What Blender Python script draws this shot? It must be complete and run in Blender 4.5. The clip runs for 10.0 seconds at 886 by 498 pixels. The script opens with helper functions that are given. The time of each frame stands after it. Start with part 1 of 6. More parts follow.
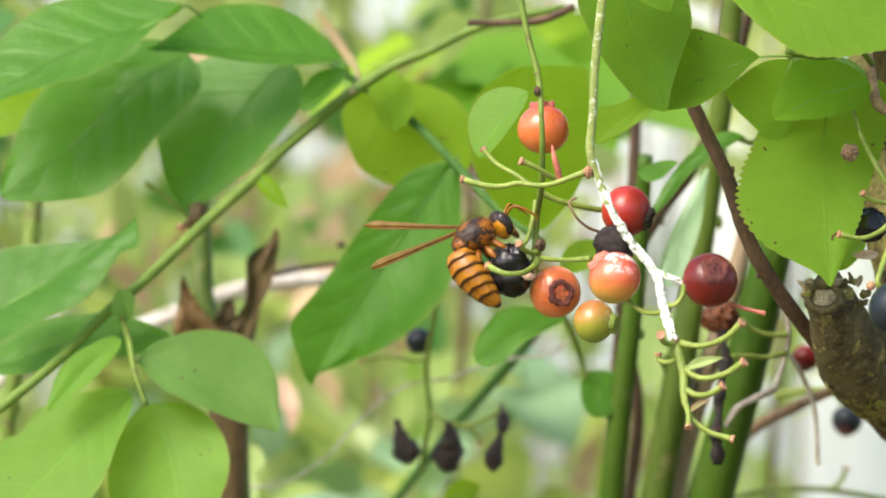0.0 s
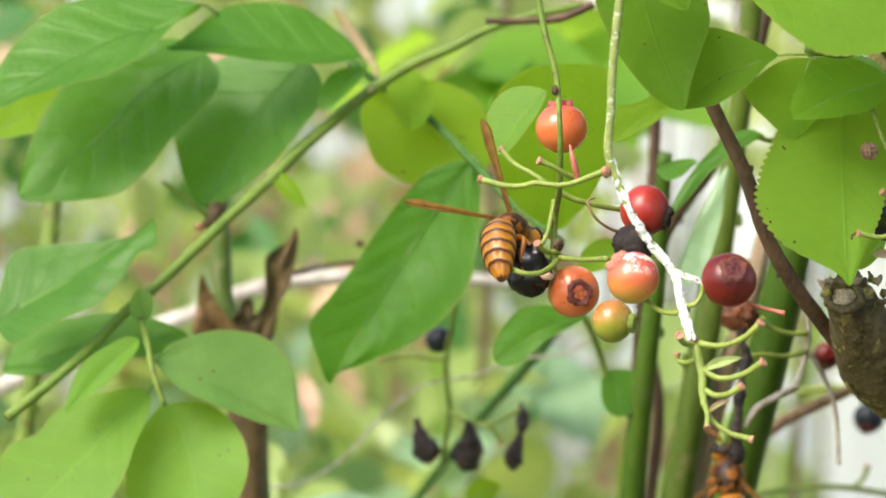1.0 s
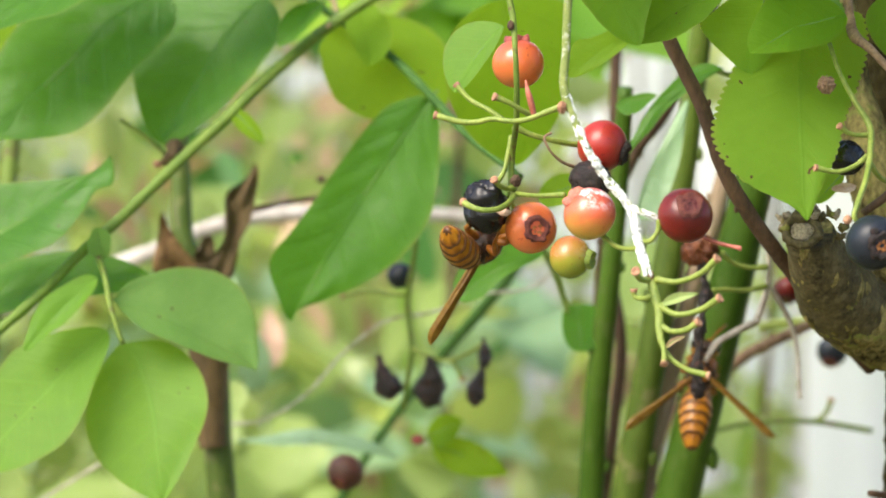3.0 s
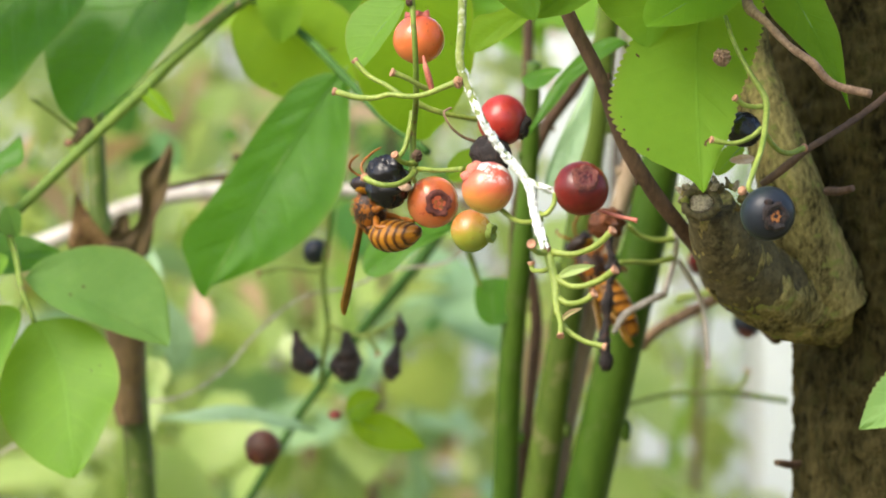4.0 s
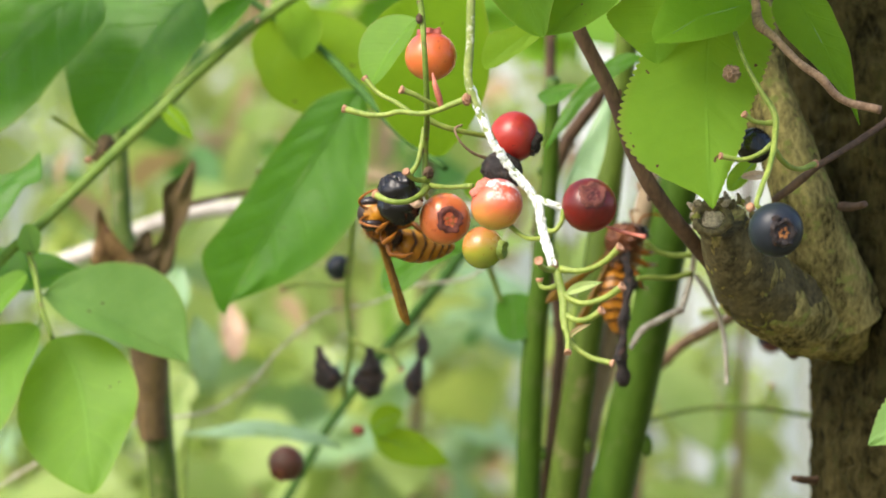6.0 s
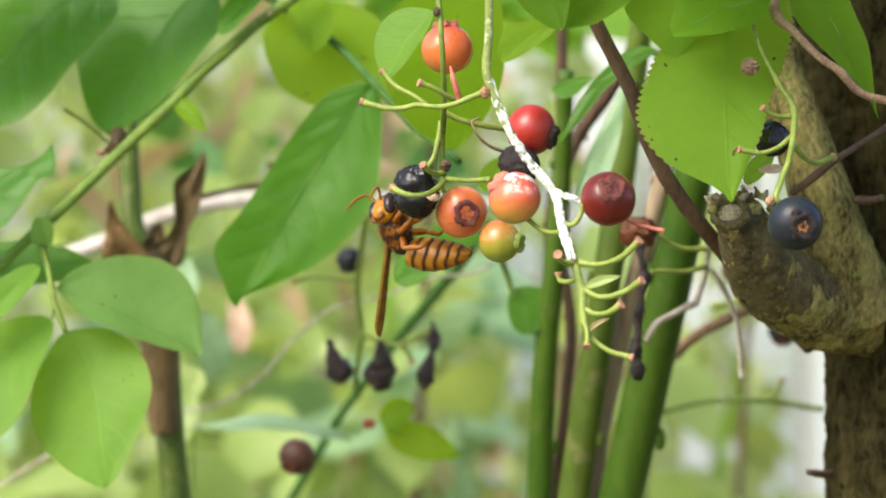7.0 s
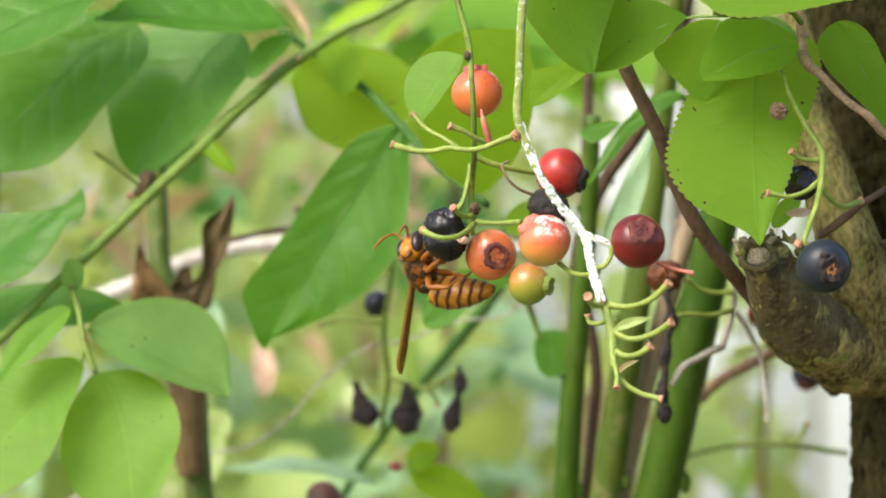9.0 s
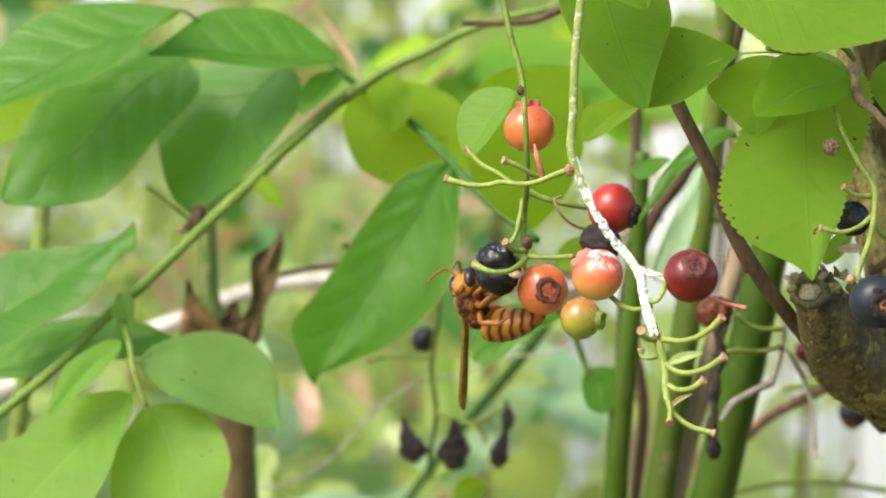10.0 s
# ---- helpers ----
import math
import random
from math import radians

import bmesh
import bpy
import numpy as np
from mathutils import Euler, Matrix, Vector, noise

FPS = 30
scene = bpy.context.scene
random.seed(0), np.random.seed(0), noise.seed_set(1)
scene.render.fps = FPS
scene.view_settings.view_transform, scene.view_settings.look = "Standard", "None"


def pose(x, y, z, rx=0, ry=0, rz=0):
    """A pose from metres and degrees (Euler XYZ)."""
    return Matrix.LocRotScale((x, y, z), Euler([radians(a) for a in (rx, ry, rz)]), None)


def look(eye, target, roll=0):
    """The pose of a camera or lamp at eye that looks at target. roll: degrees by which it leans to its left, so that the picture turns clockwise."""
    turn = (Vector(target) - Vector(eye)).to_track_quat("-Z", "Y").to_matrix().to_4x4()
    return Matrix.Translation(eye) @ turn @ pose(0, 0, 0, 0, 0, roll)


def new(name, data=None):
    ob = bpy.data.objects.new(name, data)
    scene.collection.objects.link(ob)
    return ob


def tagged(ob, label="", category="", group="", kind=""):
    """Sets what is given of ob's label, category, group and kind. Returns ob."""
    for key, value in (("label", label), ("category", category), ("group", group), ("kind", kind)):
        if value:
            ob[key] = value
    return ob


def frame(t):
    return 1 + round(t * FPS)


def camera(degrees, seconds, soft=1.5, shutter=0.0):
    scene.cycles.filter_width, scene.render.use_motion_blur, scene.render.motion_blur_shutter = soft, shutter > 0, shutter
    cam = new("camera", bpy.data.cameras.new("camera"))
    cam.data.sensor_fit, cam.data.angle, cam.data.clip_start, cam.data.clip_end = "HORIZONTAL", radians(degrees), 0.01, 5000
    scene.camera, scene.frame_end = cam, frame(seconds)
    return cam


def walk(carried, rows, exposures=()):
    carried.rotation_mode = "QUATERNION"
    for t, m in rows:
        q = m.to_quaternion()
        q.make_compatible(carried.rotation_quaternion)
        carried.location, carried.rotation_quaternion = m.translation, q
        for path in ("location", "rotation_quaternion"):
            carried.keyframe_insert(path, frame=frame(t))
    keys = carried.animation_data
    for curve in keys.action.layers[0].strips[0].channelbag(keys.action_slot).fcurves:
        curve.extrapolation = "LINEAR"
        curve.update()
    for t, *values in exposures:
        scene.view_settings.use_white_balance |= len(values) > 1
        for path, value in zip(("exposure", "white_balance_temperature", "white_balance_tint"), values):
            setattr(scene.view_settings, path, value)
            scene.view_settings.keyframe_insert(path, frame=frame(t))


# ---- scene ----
cam = camera(14.4, 10.0, soft=1.8)
cam.data.dof.use_dof = True
cam.data.dof.focus_distance = 0.816
cam.data.dof.aperture_fstop = 15.5
PATH = [
    (0, (-0.01874, -0.80149, 0.99618), (-0.04927, -0.00212, 1.00524), 0.803),
    (0.5, (-0.02068, -0.79941, 0.99585), (-0.05291, -0.00015, 1.00765), 0.872),
    (1, (-0.01692, -0.79867, 0.99803), (-0.05341, 0.00047, 1.00527), 0.662),
    (1.5, (-0.01279, -0.79644, 0.99946), (-0.04655, 0.00283, 1.00468), 0.481),
    (2, (-0.01720, -0.79595, 1.00002), (-0.05155, 0.00331, 0.99853), 0.409),
    (2.5, (-0.01743, -0.79491, 1.00159), (-0.05033, 0.00438, 0.99437), 0.372),
    (3.8, (0.00490, -0.79879, 0.99587), (-0.02300, 0.00065, 0.98512), -0.054),
    (4, (0.00678, -0.80019, 0.99890), (-0.02022, -0.00076, 0.98524), -0.252),
    (4.5, (0.02224, -0.79599, 1.00253), (-0.01399, 0.00305, 0.98708), -0.368),
    (5, (0.03069, -0.79750, 1.00292), (-0.01986, 0.00077, 0.98838), -0.430),
    (5.5, (0.02904, -0.79948, 1.00048), (-0.02340, -0.00128, 0.98895), -0.419),
    (5.7, (0.02626, -0.80100, 1.00032), (-0.02223, -0.00254, 0.98942), -0.442),
    (7, (0.01433, -0.79918, 1.00099), (-0.02645, -0.00033, 0.98766), -0.361),
    (7.5, (0.01234, -0.79983, 1.00249), (-0.03183, -0.00117, 0.98901), -0.401),
    (8, (0.00836, -0.80133, 0.99937), (-0.03889, -0.00279, 0.98985), -0.320),
    (8.5, (0.01199, -0.80107, 1.00018), (-0.03284, -0.00235, 0.99440), -0.286),
    (9, (0.01008, -0.80486, 0.99915), (-0.03308, -0.00603, 0.99734), -0.221),
    (9.5, (0.01033, -0.80606, 0.99811), (-0.03383, -0.00728, 1.00115), -0.110),
    (10, (0.00419, -0.80755, 0.99632), (-0.04510, -0.00911, 1.00502), 0.055),
]
walk(cam, [(t, look(eye, target, roll)) for t, eye, target, roll in PATH])

# ---- world, sun, exposure ----
SUN_EL, SUN_AZ = radians(46), radians(-140)
world = bpy.data.worlds.new("sky")
scene.world = world
world.use_nodes = True
wn = world.node_tree.nodes
sky = wn.new("ShaderNodeTexSky")
sky.sky_type, sky.sun_disc = "NISHITA", False
sky.sun_elevation, sky.sun_rotation = SUN_EL, SUN_AZ
sky.air_density, sky.dust_density, sky.ozone_density = 1.0, 3.0, 1.0
world.node_tree.links.new(sky.outputs[0], wn["Background"].inputs[0])
wn["Background"].inputs[1].default_value = 0.15
sun = new("sun", bpy.data.lights.new("sun", "SUN"))
sun.data.energy, sun.data.angle, sun.data.color = 1.7, radians(32), (1.0, 0.93, 0.80)
sun_way = Vector((math.sin(SUN_AZ) * math.cos(SUN_EL), math.cos(SUN_AZ) * math.cos(SUN_EL), math.sin(SUN_EL)))
sun.matrix_world = look(sun_way * 5, (0, 0, 0))
scene.view_settings.exposure = 1.36


# ---- materials ----
def nodes_of(name):
    m = bpy.data.materials.new(name)
    m.use_nodes = True
    nt = m.node_tree
    return m, nt, nt.nodes["Principled BSDF"], nt.nodes["Material Output"]


def put(node, **values):
    for key, v in values.items():
        node.inputs[key.replace("_", " ")].default_value = v
    return node


def noise_tex(nt, scale, detail=4.0, rough=0.6, coord="Object", stretch=(1, 1, 1)):
    tc = nt.nodes.new("ShaderNodeTexCoord")
    mp = nt.nodes.new("ShaderNodeMapping")
    mp.inputs["Scale"].default_value = stretch
    nt.links.new(tc.outputs[coord], mp.inputs[0])
    n = nt.nodes.new("ShaderNodeTexNoise")
    put(n, Scale=scale, Detail=detail, Roughness=rough)
    nt.links.new(mp.outputs[0], n.inputs["Vector"])
    return n.outputs["Fac"]


def ramp(nt, fac, *stops):
    r = nt.nodes.new("ShaderNodeValToRGB")
    els = r.color_ramp.elements
    while len(els) < len(stops):
        els.new(0.5)
    for e, (p, c) in zip(els, stops):
        e.position, e.color = p, (*c, 1)
    nt.links.new(fac, r.inputs[0])
    return r.outputs[0]


def mixed(nt, fac, a, b, blend="MIX"):
    m = nt.nodes.new("ShaderNodeMix")
    m.data_type, m.blend_type = "RGBA", blend
    for sock, v in ((m.inputs[0], fac), (m.inputs[6], a), (m.inputs[7], b)):
        if hasattr(v, "is_linked"):
            nt.links.new(v, sock)
        else:
            sock.default_value = v if isinstance(v, float) else (*v, 1)
    return m.outputs[2]


def maths(nt, op, a, b=None, c=None):
    m = nt.nodes.new("ShaderNodeMath")
    m.operation = op
    for sock, v in zip(m.inputs, (a, b, c)):
        if v is None:
            continue
        if hasattr(v, "is_linked"):
            nt.links.new(v, sock)
        else:
            sock.default_value = v
    return m.outputs[0]


def bump(nt, bsdf, height, strength=0.3, distance=0.001):
    b = nt.nodes.new("ShaderNodeBump")
    put(b, Strength=strength, Distance=distance)
    nt.links.new(height, b.inputs["Height"])
    nt.links.new(b.outputs[0], bsdf.inputs["Normal"])
    return b.outputs[0]


def surface(name, dark, light, scale=80.0, rough=0.6, relief=0.3, distance=0.0006, stretch=(1, 1, 1), spot=None, coat=0.0, spec=0.35):
    """A rough natural surface: two colours in a broad and a fine noise, relief, and spots of a third colour."""
    m, nt, p, _ = nodes_of(name)
    broad, fine = noise_tex(nt, scale, stretch=stretch), noise_tex(nt, scale * 6, 5, 0.65, stretch=stretch)
    f = maths(nt, "MULTIPLY_ADD", fine, 0.5, maths(nt, "MULTIPLY", broad, 0.5))
    col = ramp(nt, f, (0.38, dark), (0.62, light))
    if spot:
        col = mixed(nt, ramp(nt, noise_tex(nt, scale * 2.3, 3), (0.56, (0, 0, 0)), (0.66, (1, 1, 1))), col, spot)
    nt.links.new(col, p.inputs["Base Color"])
    rr = maths(nt, "MULTIPLY_ADD", fine, 0.3, rough - 0.15)
    nt.links.new(rr, p.inputs["Roughness"])
    put(p, Coat_Weight=coat, Coat_Roughness=0.2, Specular_IOR_Level=spec)
    bump(nt, p, f, relief, distance)
    return m


def leaf_material(name, top, back, glow, gloss=0.4, share=0.45, veins=6.5, vein_tint=0.16, blotch=(0.13, 0.075, 0.025), spots=0.78, spec=0.28, relief=0.3):
    """A leaf blade: waxy above, light shining through, midrib and side veins by the blade's own coordinates, brown flecks."""
    m, nt, p, out = nodes_of(name)
    uv = nt.nodes.new("ShaderNodeUVMap")
    uv.uv_map = "UVMap"
    sep = nt.nodes.new("ShaderNodeSeparateXYZ")
    nt.links.new(uv.outputs[0], sep.inputs[0])
    u, v = sep.outputs[0], maths(nt, "ABSOLUTE", maths(nt, "MULTIPLY_ADD", sep.outputs[1], 2.0, -1.0))
    wob = noise_tex(nt, 90, 2)
    which = maths(nt, "MULTIPLY", maths(nt, "LESS_THAN", sep.outputs[1], 0.5), 0.37)
    arch = maths(nt, "MULTIPLY", maths(nt, "POWER", v, 0.8), -1.5)
    wave = maths(nt, "FRACT", maths(nt, "ADD", maths(nt, "ADD", maths(nt, "MULTIPLY_ADD", u, veins, arch), which), maths(nt, "MULTIPLY", wob, 0.35)))
    away = maths(nt, "MULTIPLY", maths(nt, "MINIMUM", wave, maths(nt, "SUBTRACT", 1.0, wave)), 12.0)
    side = maths(nt, "SUBTRACT", 1.0, away)
    mid = maths(nt, "SUBTRACT", 1.0, maths(nt, "MULTIPLY", v, 30.0))
    vein = maths(nt, "MAXIMUM", maths(nt, "MULTIPLY", maths(nt, "MAXIMUM", side, 0.0), 0.4), mid)
    vein = maths(nt, "MAXIMUM", vein, 0.0)
    patch, fine = noise_tex(nt, 45, 3), noise_tex(nt, 900, 3)
    info = nt.nodes.new("ShaderNodeObjectInfo")
    tone = maths(nt, "ADD", maths(nt, "MULTIPLY", noise_tex(nt, 260, 5, 0.7), 0.35), maths(nt, "MULTIPLY_ADD", info.outputs["Random"], 0.2, maths(nt, "MULTIPLY", patch, 0.5)))
    col = ramp(nt, tone, (0.25, top), (0.75, back))
    col = mixed(nt, maths(nt, "MULTIPLY", vein, vein_tint), col, tuple(min(1, c * 2.2 + 0.03) for c in back))
    edge = maths(nt, "MULTIPLY", ramp(nt, v, (0.93, (0, 0, 0)), (1.0, (1, 1, 1))), maths(nt, "MULTIPLY", noise_tex(nt, 120, 2), 0.8))
    col = mixed(nt, edge, col, (0.26, 0.20, 0.06))
    fleck = ramp(nt, noise_tex(nt, 520, 1.0, 0.4), (spots, (0, 0, 0)), (spots + 0.02, (1, 1, 1)))
    col = mixed(nt, fleck, col, blotch)
    nt.links.new(col, p.inputs["Base Color"])
    nt.links.new(maths(nt, "MULTIPLY_ADD", patch, 0.25, gloss - 0.1), p.inputs["Roughness"])
    put(p, Specular_IOR_Level=spec)
    height = maths(nt, "ADD", maths(nt, "MULTIPLY", vein, -0.35), maths(nt, "MULTIPLY_ADD", fine, 0.15, maths(nt, "MULTIPLY", noise_tex(nt, 190, 2), 0.5)))
    normal = bump(nt, p, height, relief, 0.0010)
    tr = nt.nodes.new("ShaderNodeBsdfTranslucent")
    tcol = mixed(nt, fleck, mixed(nt, maths(nt, "MULTIPLY", vein, 0.15), ramp(nt, tone, (0.25, tuple(c * 0.8 for c in glow)), (0.75, glow)), tuple(c * 0.7 for c in glow)), blotch)
    nt.links.new(tcol, tr.inputs[0])
    nt.links.new(normal, tr.inputs["Normal"])
    mix = nt.nodes.new("ShaderNodeMixShader")
    mix.inputs[0].default_value = share
    nt.links.new(p.outputs[0], mix.inputs[1])
    nt.links.new(tr.outputs[0], mix.inputs[2])
    nt.links.new(mix.outputs[0], out.inputs[0])
    return m


def berry_material(name, a, b, c, gloss=0.22, bloom=0.0, sub=0.35, dust=False, coat=0.4, spec=0.45):
    """Berry skin: three colours from base to crown with blotches and a dull bloom."""
    m, nt, p, _ = nodes_of(name)
    uv = nt.nodes.new("ShaderNodeUVMap")
    uv.uv_map = "UVMap"
    sep = nt.nodes.new("ShaderNodeSeparateXYZ")
    nt.links.new(uv.outputs[0], sep.inputs[0])
    n, f = noise_tex(nt, 160, 3), noise_tex(nt, 1500, 3)
    g = maths(nt, "ADD", maths(nt, "MULTIPLY", sep.outputs[1], 0.8), maths(nt, "MULTIPLY_ADD", n, 0.5, -0.15))
    col = ramp(nt, g, (0.1, a), (0.5, b), (0.9, c))
    col = mixed(nt, ramp(nt, noise_tex(nt, 700, 2), (0.66, (0, 0, 0)), (0.72, (0.6, 0.6, 0.6))), col, tuple(x * 0.5 for x in c))
    if bloom:
        col = mixed(nt, maths(nt, "MULTIPLY", ramp(nt, n, (0.35, (0, 0, 0)), (0.7, (1, 1, 1))), bloom), col, (0.22, 0.27, 0.38))
    if dust:
        where = maths(nt, "MULTIPLY", ramp(nt, noise_tex(nt, 330, 4, 0.7), (0.5, (0, 0, 0)), (0.62, (1, 1, 1))), ramp(nt, sep.outputs[1], (0.62, (0, 0, 0)), (0.86, (0.9, 0.9, 0.9))))
        col = mixed(nt, where, col, (0.85, 0.80, 0.76))
    nt.links.new(col, p.inputs["Base Color"])
    nt.links.new(maths(nt, "MULTIPLY_ADD", n, 0.25, gloss - 0.1), p.inputs["Roughness"])
    put(p, Coat_Weight=coat, Coat_Roughness=0.24, Specular_IOR_Level=spec)
    put(p, Subsurface_Weight=sub, Subsurface_Radius=(0.004, 0.0015, 0.0006), Subsurface_Scale=1.0)
    bump(nt, p, f, 0.08, 0.0003)
    return m


LEAF = leaf_material("leaf_blue_green", (0.038, 0.125, 0.009), (0.074, 0.192, 0.016), (0.22, 0.54, 0.014), 0.42, 0.44, vein_tint=0.12, spec=0.36, relief=0.8)
# Lit copy of the leaf: sun shining through is put into a yellower colour.
LEAF_SUNLIT_TINT = leaf_material("leaf_sunlit_tint", (0.10, 0.215, 0.008), (0.155, 0.285, 0.014), (0.47, 0.65, 0.014), 0.55, 0.5, spec=0.16)
# Toothed leaf twice: shade put into the darker colour, light into the brighter.
LEAF_TOOTHED_SHADED = leaf_material("leaf_toothed_shaded", (0.050, 0.13, 0.007), (0.09, 0.19, 0.011), (0.31, 0.54, 0.016), 0.6, 0.5, 9.0, vein_tint=0.12, spec=0.14)
LEAF_TOOTHED_LIT = leaf_material("leaf_toothed_lit", (0.090, 0.205, 0.014), (0.14, 0.28, 0.024), (0.42, 0.63, 0.03), 0.6, 0.55, 9.0, vein_tint=0.1, spec=0.14)
LEAF_PALE = leaf_material("leaf_pale", (0.075, 0.185, 0.04), (0.19, 0.33, 0.09), (0.40, 0.62, 0.09), 0.5, 0.45)
# Lightened leaf: the stronger sunlight in the background is put into its colour.
LEAF_FAR = leaf_material("leaf_far_lightened", (0.13, 0.23, 0.05), (0.52, 0.58, 0.25), (0.58, 0.68, 0.16), 0.22, 0.4, spec=0.6)
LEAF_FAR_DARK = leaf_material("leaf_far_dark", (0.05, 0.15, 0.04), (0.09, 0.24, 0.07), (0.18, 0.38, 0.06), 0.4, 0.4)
LEAF_SOFT = leaf_material("leaf_soft_green", (0.095, 0.22, 0.020), (0.15, 0.30, 0.034), (0.42, 0.66, 0.045), 0.45, 0.5, vein_tint=0.3, spec=0.2)
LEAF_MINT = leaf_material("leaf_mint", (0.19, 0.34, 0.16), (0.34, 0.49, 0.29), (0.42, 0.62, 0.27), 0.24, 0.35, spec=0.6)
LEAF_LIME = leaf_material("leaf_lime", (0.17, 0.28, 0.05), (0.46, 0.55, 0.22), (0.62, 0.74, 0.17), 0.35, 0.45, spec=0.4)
LEAF_DRY = leaf_material("leaf_dry", (0.30, 0.20, 0.10), (0.50, 0.38, 0.24), (0.5, 0.33, 0.15), 0.7, 0.3)
VEIN = surface("leaf_vein", (0.13, 0.24, 0.04), (0.20, 0.32, 0.07), 200, 0.5, 0.1)
STEM = surface("green_stem", (0.082, 0.138, 0.015), (0.16, 0.225, 0.033), 120, 0.6, 0.25, spot=(0.11, 0.085, 0.03))
STEM_GREEN = surface("fresh_green_stem", (0.085, 0.15, 0.014), (0.16, 0.235, 0.032), 120, 0.55, 0.2)
STEM_OLIVE = surface("olive_cane", (0.052, 0.088, 0.009), (0.105, 0.155, 0.02), 60, 0.45, 0.2, stretch=(1, 1, 0.2), spot=(0.14, 0.15, 0.05))
CANE = surface("green_cane", (0.034, 0.080, 0.006), (0.066, 0.125, 0.012), 50, 0.5, 0.15, stretch=(1, 1, 0.2), spot=(0.07, 0.115, 0.02), spec=0.2)
CANE_DRY = surface("dry_cane", (0.21, 0.145, 0.09), (0.40, 0.31, 0.22), 60, 0.8, 0.4, stretch=(1, 1, 0.15))
SHOOT = surface("bluish_shoot", (0.032, 0.085, 0.016), (0.065, 0.14, 0.034), 90, 0.7, 0.2, spec=0.12)
PEDICEL = surface("pedicel", (0.12, 0.18, 0.022), (0.27, 0.32, 0.065), 300, 0.5, 0.2)
PED_TIP = surface("pedicel_scar", (0.22, 0.10, 0.05), (0.48, 0.27, 0.16), 600, 0.75, 0.4)
BRACT = surface("pink_bract", (0.34, 0.07, 0.045), (0.60, 0.22, 0.15), 500, 0.6, 0.3)
BRACT_PALE = surface("pale_bract", (0.40, 0.24, 0.15), (0.62, 0.46, 0.34), 400, 0.7, 0.3)
STEM_PALE = surface("pale_green_stem", (0.14, 0.19, 0.04), (0.27, 0.31, 0.09), 260, 0.65, 0.35, spot=(0.40, 0.42, 0.28))
BROWN = surface("brown_bark", (0.045, 0.025, 0.014), (0.12, 0.07, 0.04), 150, 0.75, 0.5, stretch=(1, 1, 0.4))
TWIG = surface("grey_twig", (0.24, 0.19, 0.13), (0.66, 0.62, 0.54), 260, 0.85, 0.6)
# Near-black bark: the shade over the trunk is put into its colour.
BARK = surface("old_bark_shaded", (0.007, 0.006, 0.002), (0.068, 0.056, 0.020), 90, 0.85, 1.0, 0.003, (1, 1, 0.5), (0.036, 0.034, 0.011), spec=0.04)
MOSSY = surface("mossy_bark", (0.030, 0.025, 0.009), (0.34, 0.28, 0.10), 120, 0.9, 1.0, 0.002, (1.3, 1.3, 0.6), (0.19, 0.20, 0.05), spec=0.1)
BARK_BROWN = surface("brown_stump_bark", (0.028, 0.022, 0.009), (0.125, 0.100, 0.042), 140, 0.7, 0.5, 0.0008, spot=(0.12, 0.10, 0.045), spec=0.25)
CUTWOOD = surface("cut_wood", (0.06, 0.045, 0.028), (0.42, 0.35, 0.25), 250, 0.9, 0.8, 0.001)
TWIG_BROWN = surface("brown_twig", (0.12, 0.07, 0.04), (0.32, 0.21, 0.13), 220, 0.8, 0.5)
MOULD = surface("white_mould", (0.36, 0.39, 0.30), (0.84, 0.86, 0.86), 420, 0.9, 0.7, 0.0005)
SHEATH = surface("dry_sheath", (0.058, 0.037, 0.014), (0.17, 0.108, 0.046), 110, 0.75, 0.4, stretch=(1, 1, 0.3))
SHEATH_PALE = surface("pale_sheath", (0.13, 0.065, 0.025), (0.32, 0.19, 0.09), 110, 0.7, 0.4, stretch=(1, 1, 0.3), spot=(0.09, 0.04, 0.02))
WHITEWOOD = surface("bleached_branch", (0.30, 0.27, 0.23), (0.55, 0.51, 0.46), 60, 0.85, 0.4)
MUMMY = surface("dried_fruit", (0.006, 0.005, 0.006), (0.032, 0.021, 0.018), 260, 0.42, 1.0, 0.0012, spot=(0.085, 0.035, 0.022))
ROT = surface("rotten_fruit", (0.05, 0.014, 0.006), (0.22, 0.065, 0.018), 260, 0.3, 0.8, 0.001, spot=(0.03, 0.015, 0.012))
B_ORANGE = berry_material("skin_orange", (0.62, 0.255, 0.05), (0.60, 0.175, 0.045), (0.50, 0.10, 0.042))
B_CORAL = berry_material("skin_coral", (0.58, 0.19, 0.045), (0.54, 0.12, 0.035), (0.36, 0.045, 0.025))
B_RED = berry_material("skin_red", (0.40, 0.03, 0.015), (0.30, 0.018, 0.012), (0.10, 0.008, 0.012), 0.34, coat=0.1)
B_CRIMSON = berry_material("skin_crimson", (0.26, 0.016, 0.008), (0.16, 0.010, 0.006), (0.035, 0.005, 0.005), 0.3, coat=0.08, spec=0.3)
B_PINK = berry_material("skin_pink", (0.48, 0.36, 0.05), (0.60, 0.135, 0.05), (0.50, 0.065, 0.05), 0.3, dust=True)
B_GREEN = berry_material("skin_green", (0.17, 0.25, 0.018), (0.27, 0.27, 0.028), (0.44, 0.16, 0.04))
B_BLUE = berry_material("skin_blue_black", (0.015, 0.024, 0.030), (0.011, 0.017, 0.022), (0.016, 0.015, 0.02), 0.34, 0.03, 0.0, coat=0.0, spec=0.25)
B_BLACK = berry_material("skin_black", (0.006, 0.006, 0.007), (0.009, 0.009, 0.010), (0.012, 0.010, 0.010), 0.24, 0.0, 0.0, coat=0.1, spec=0.3)
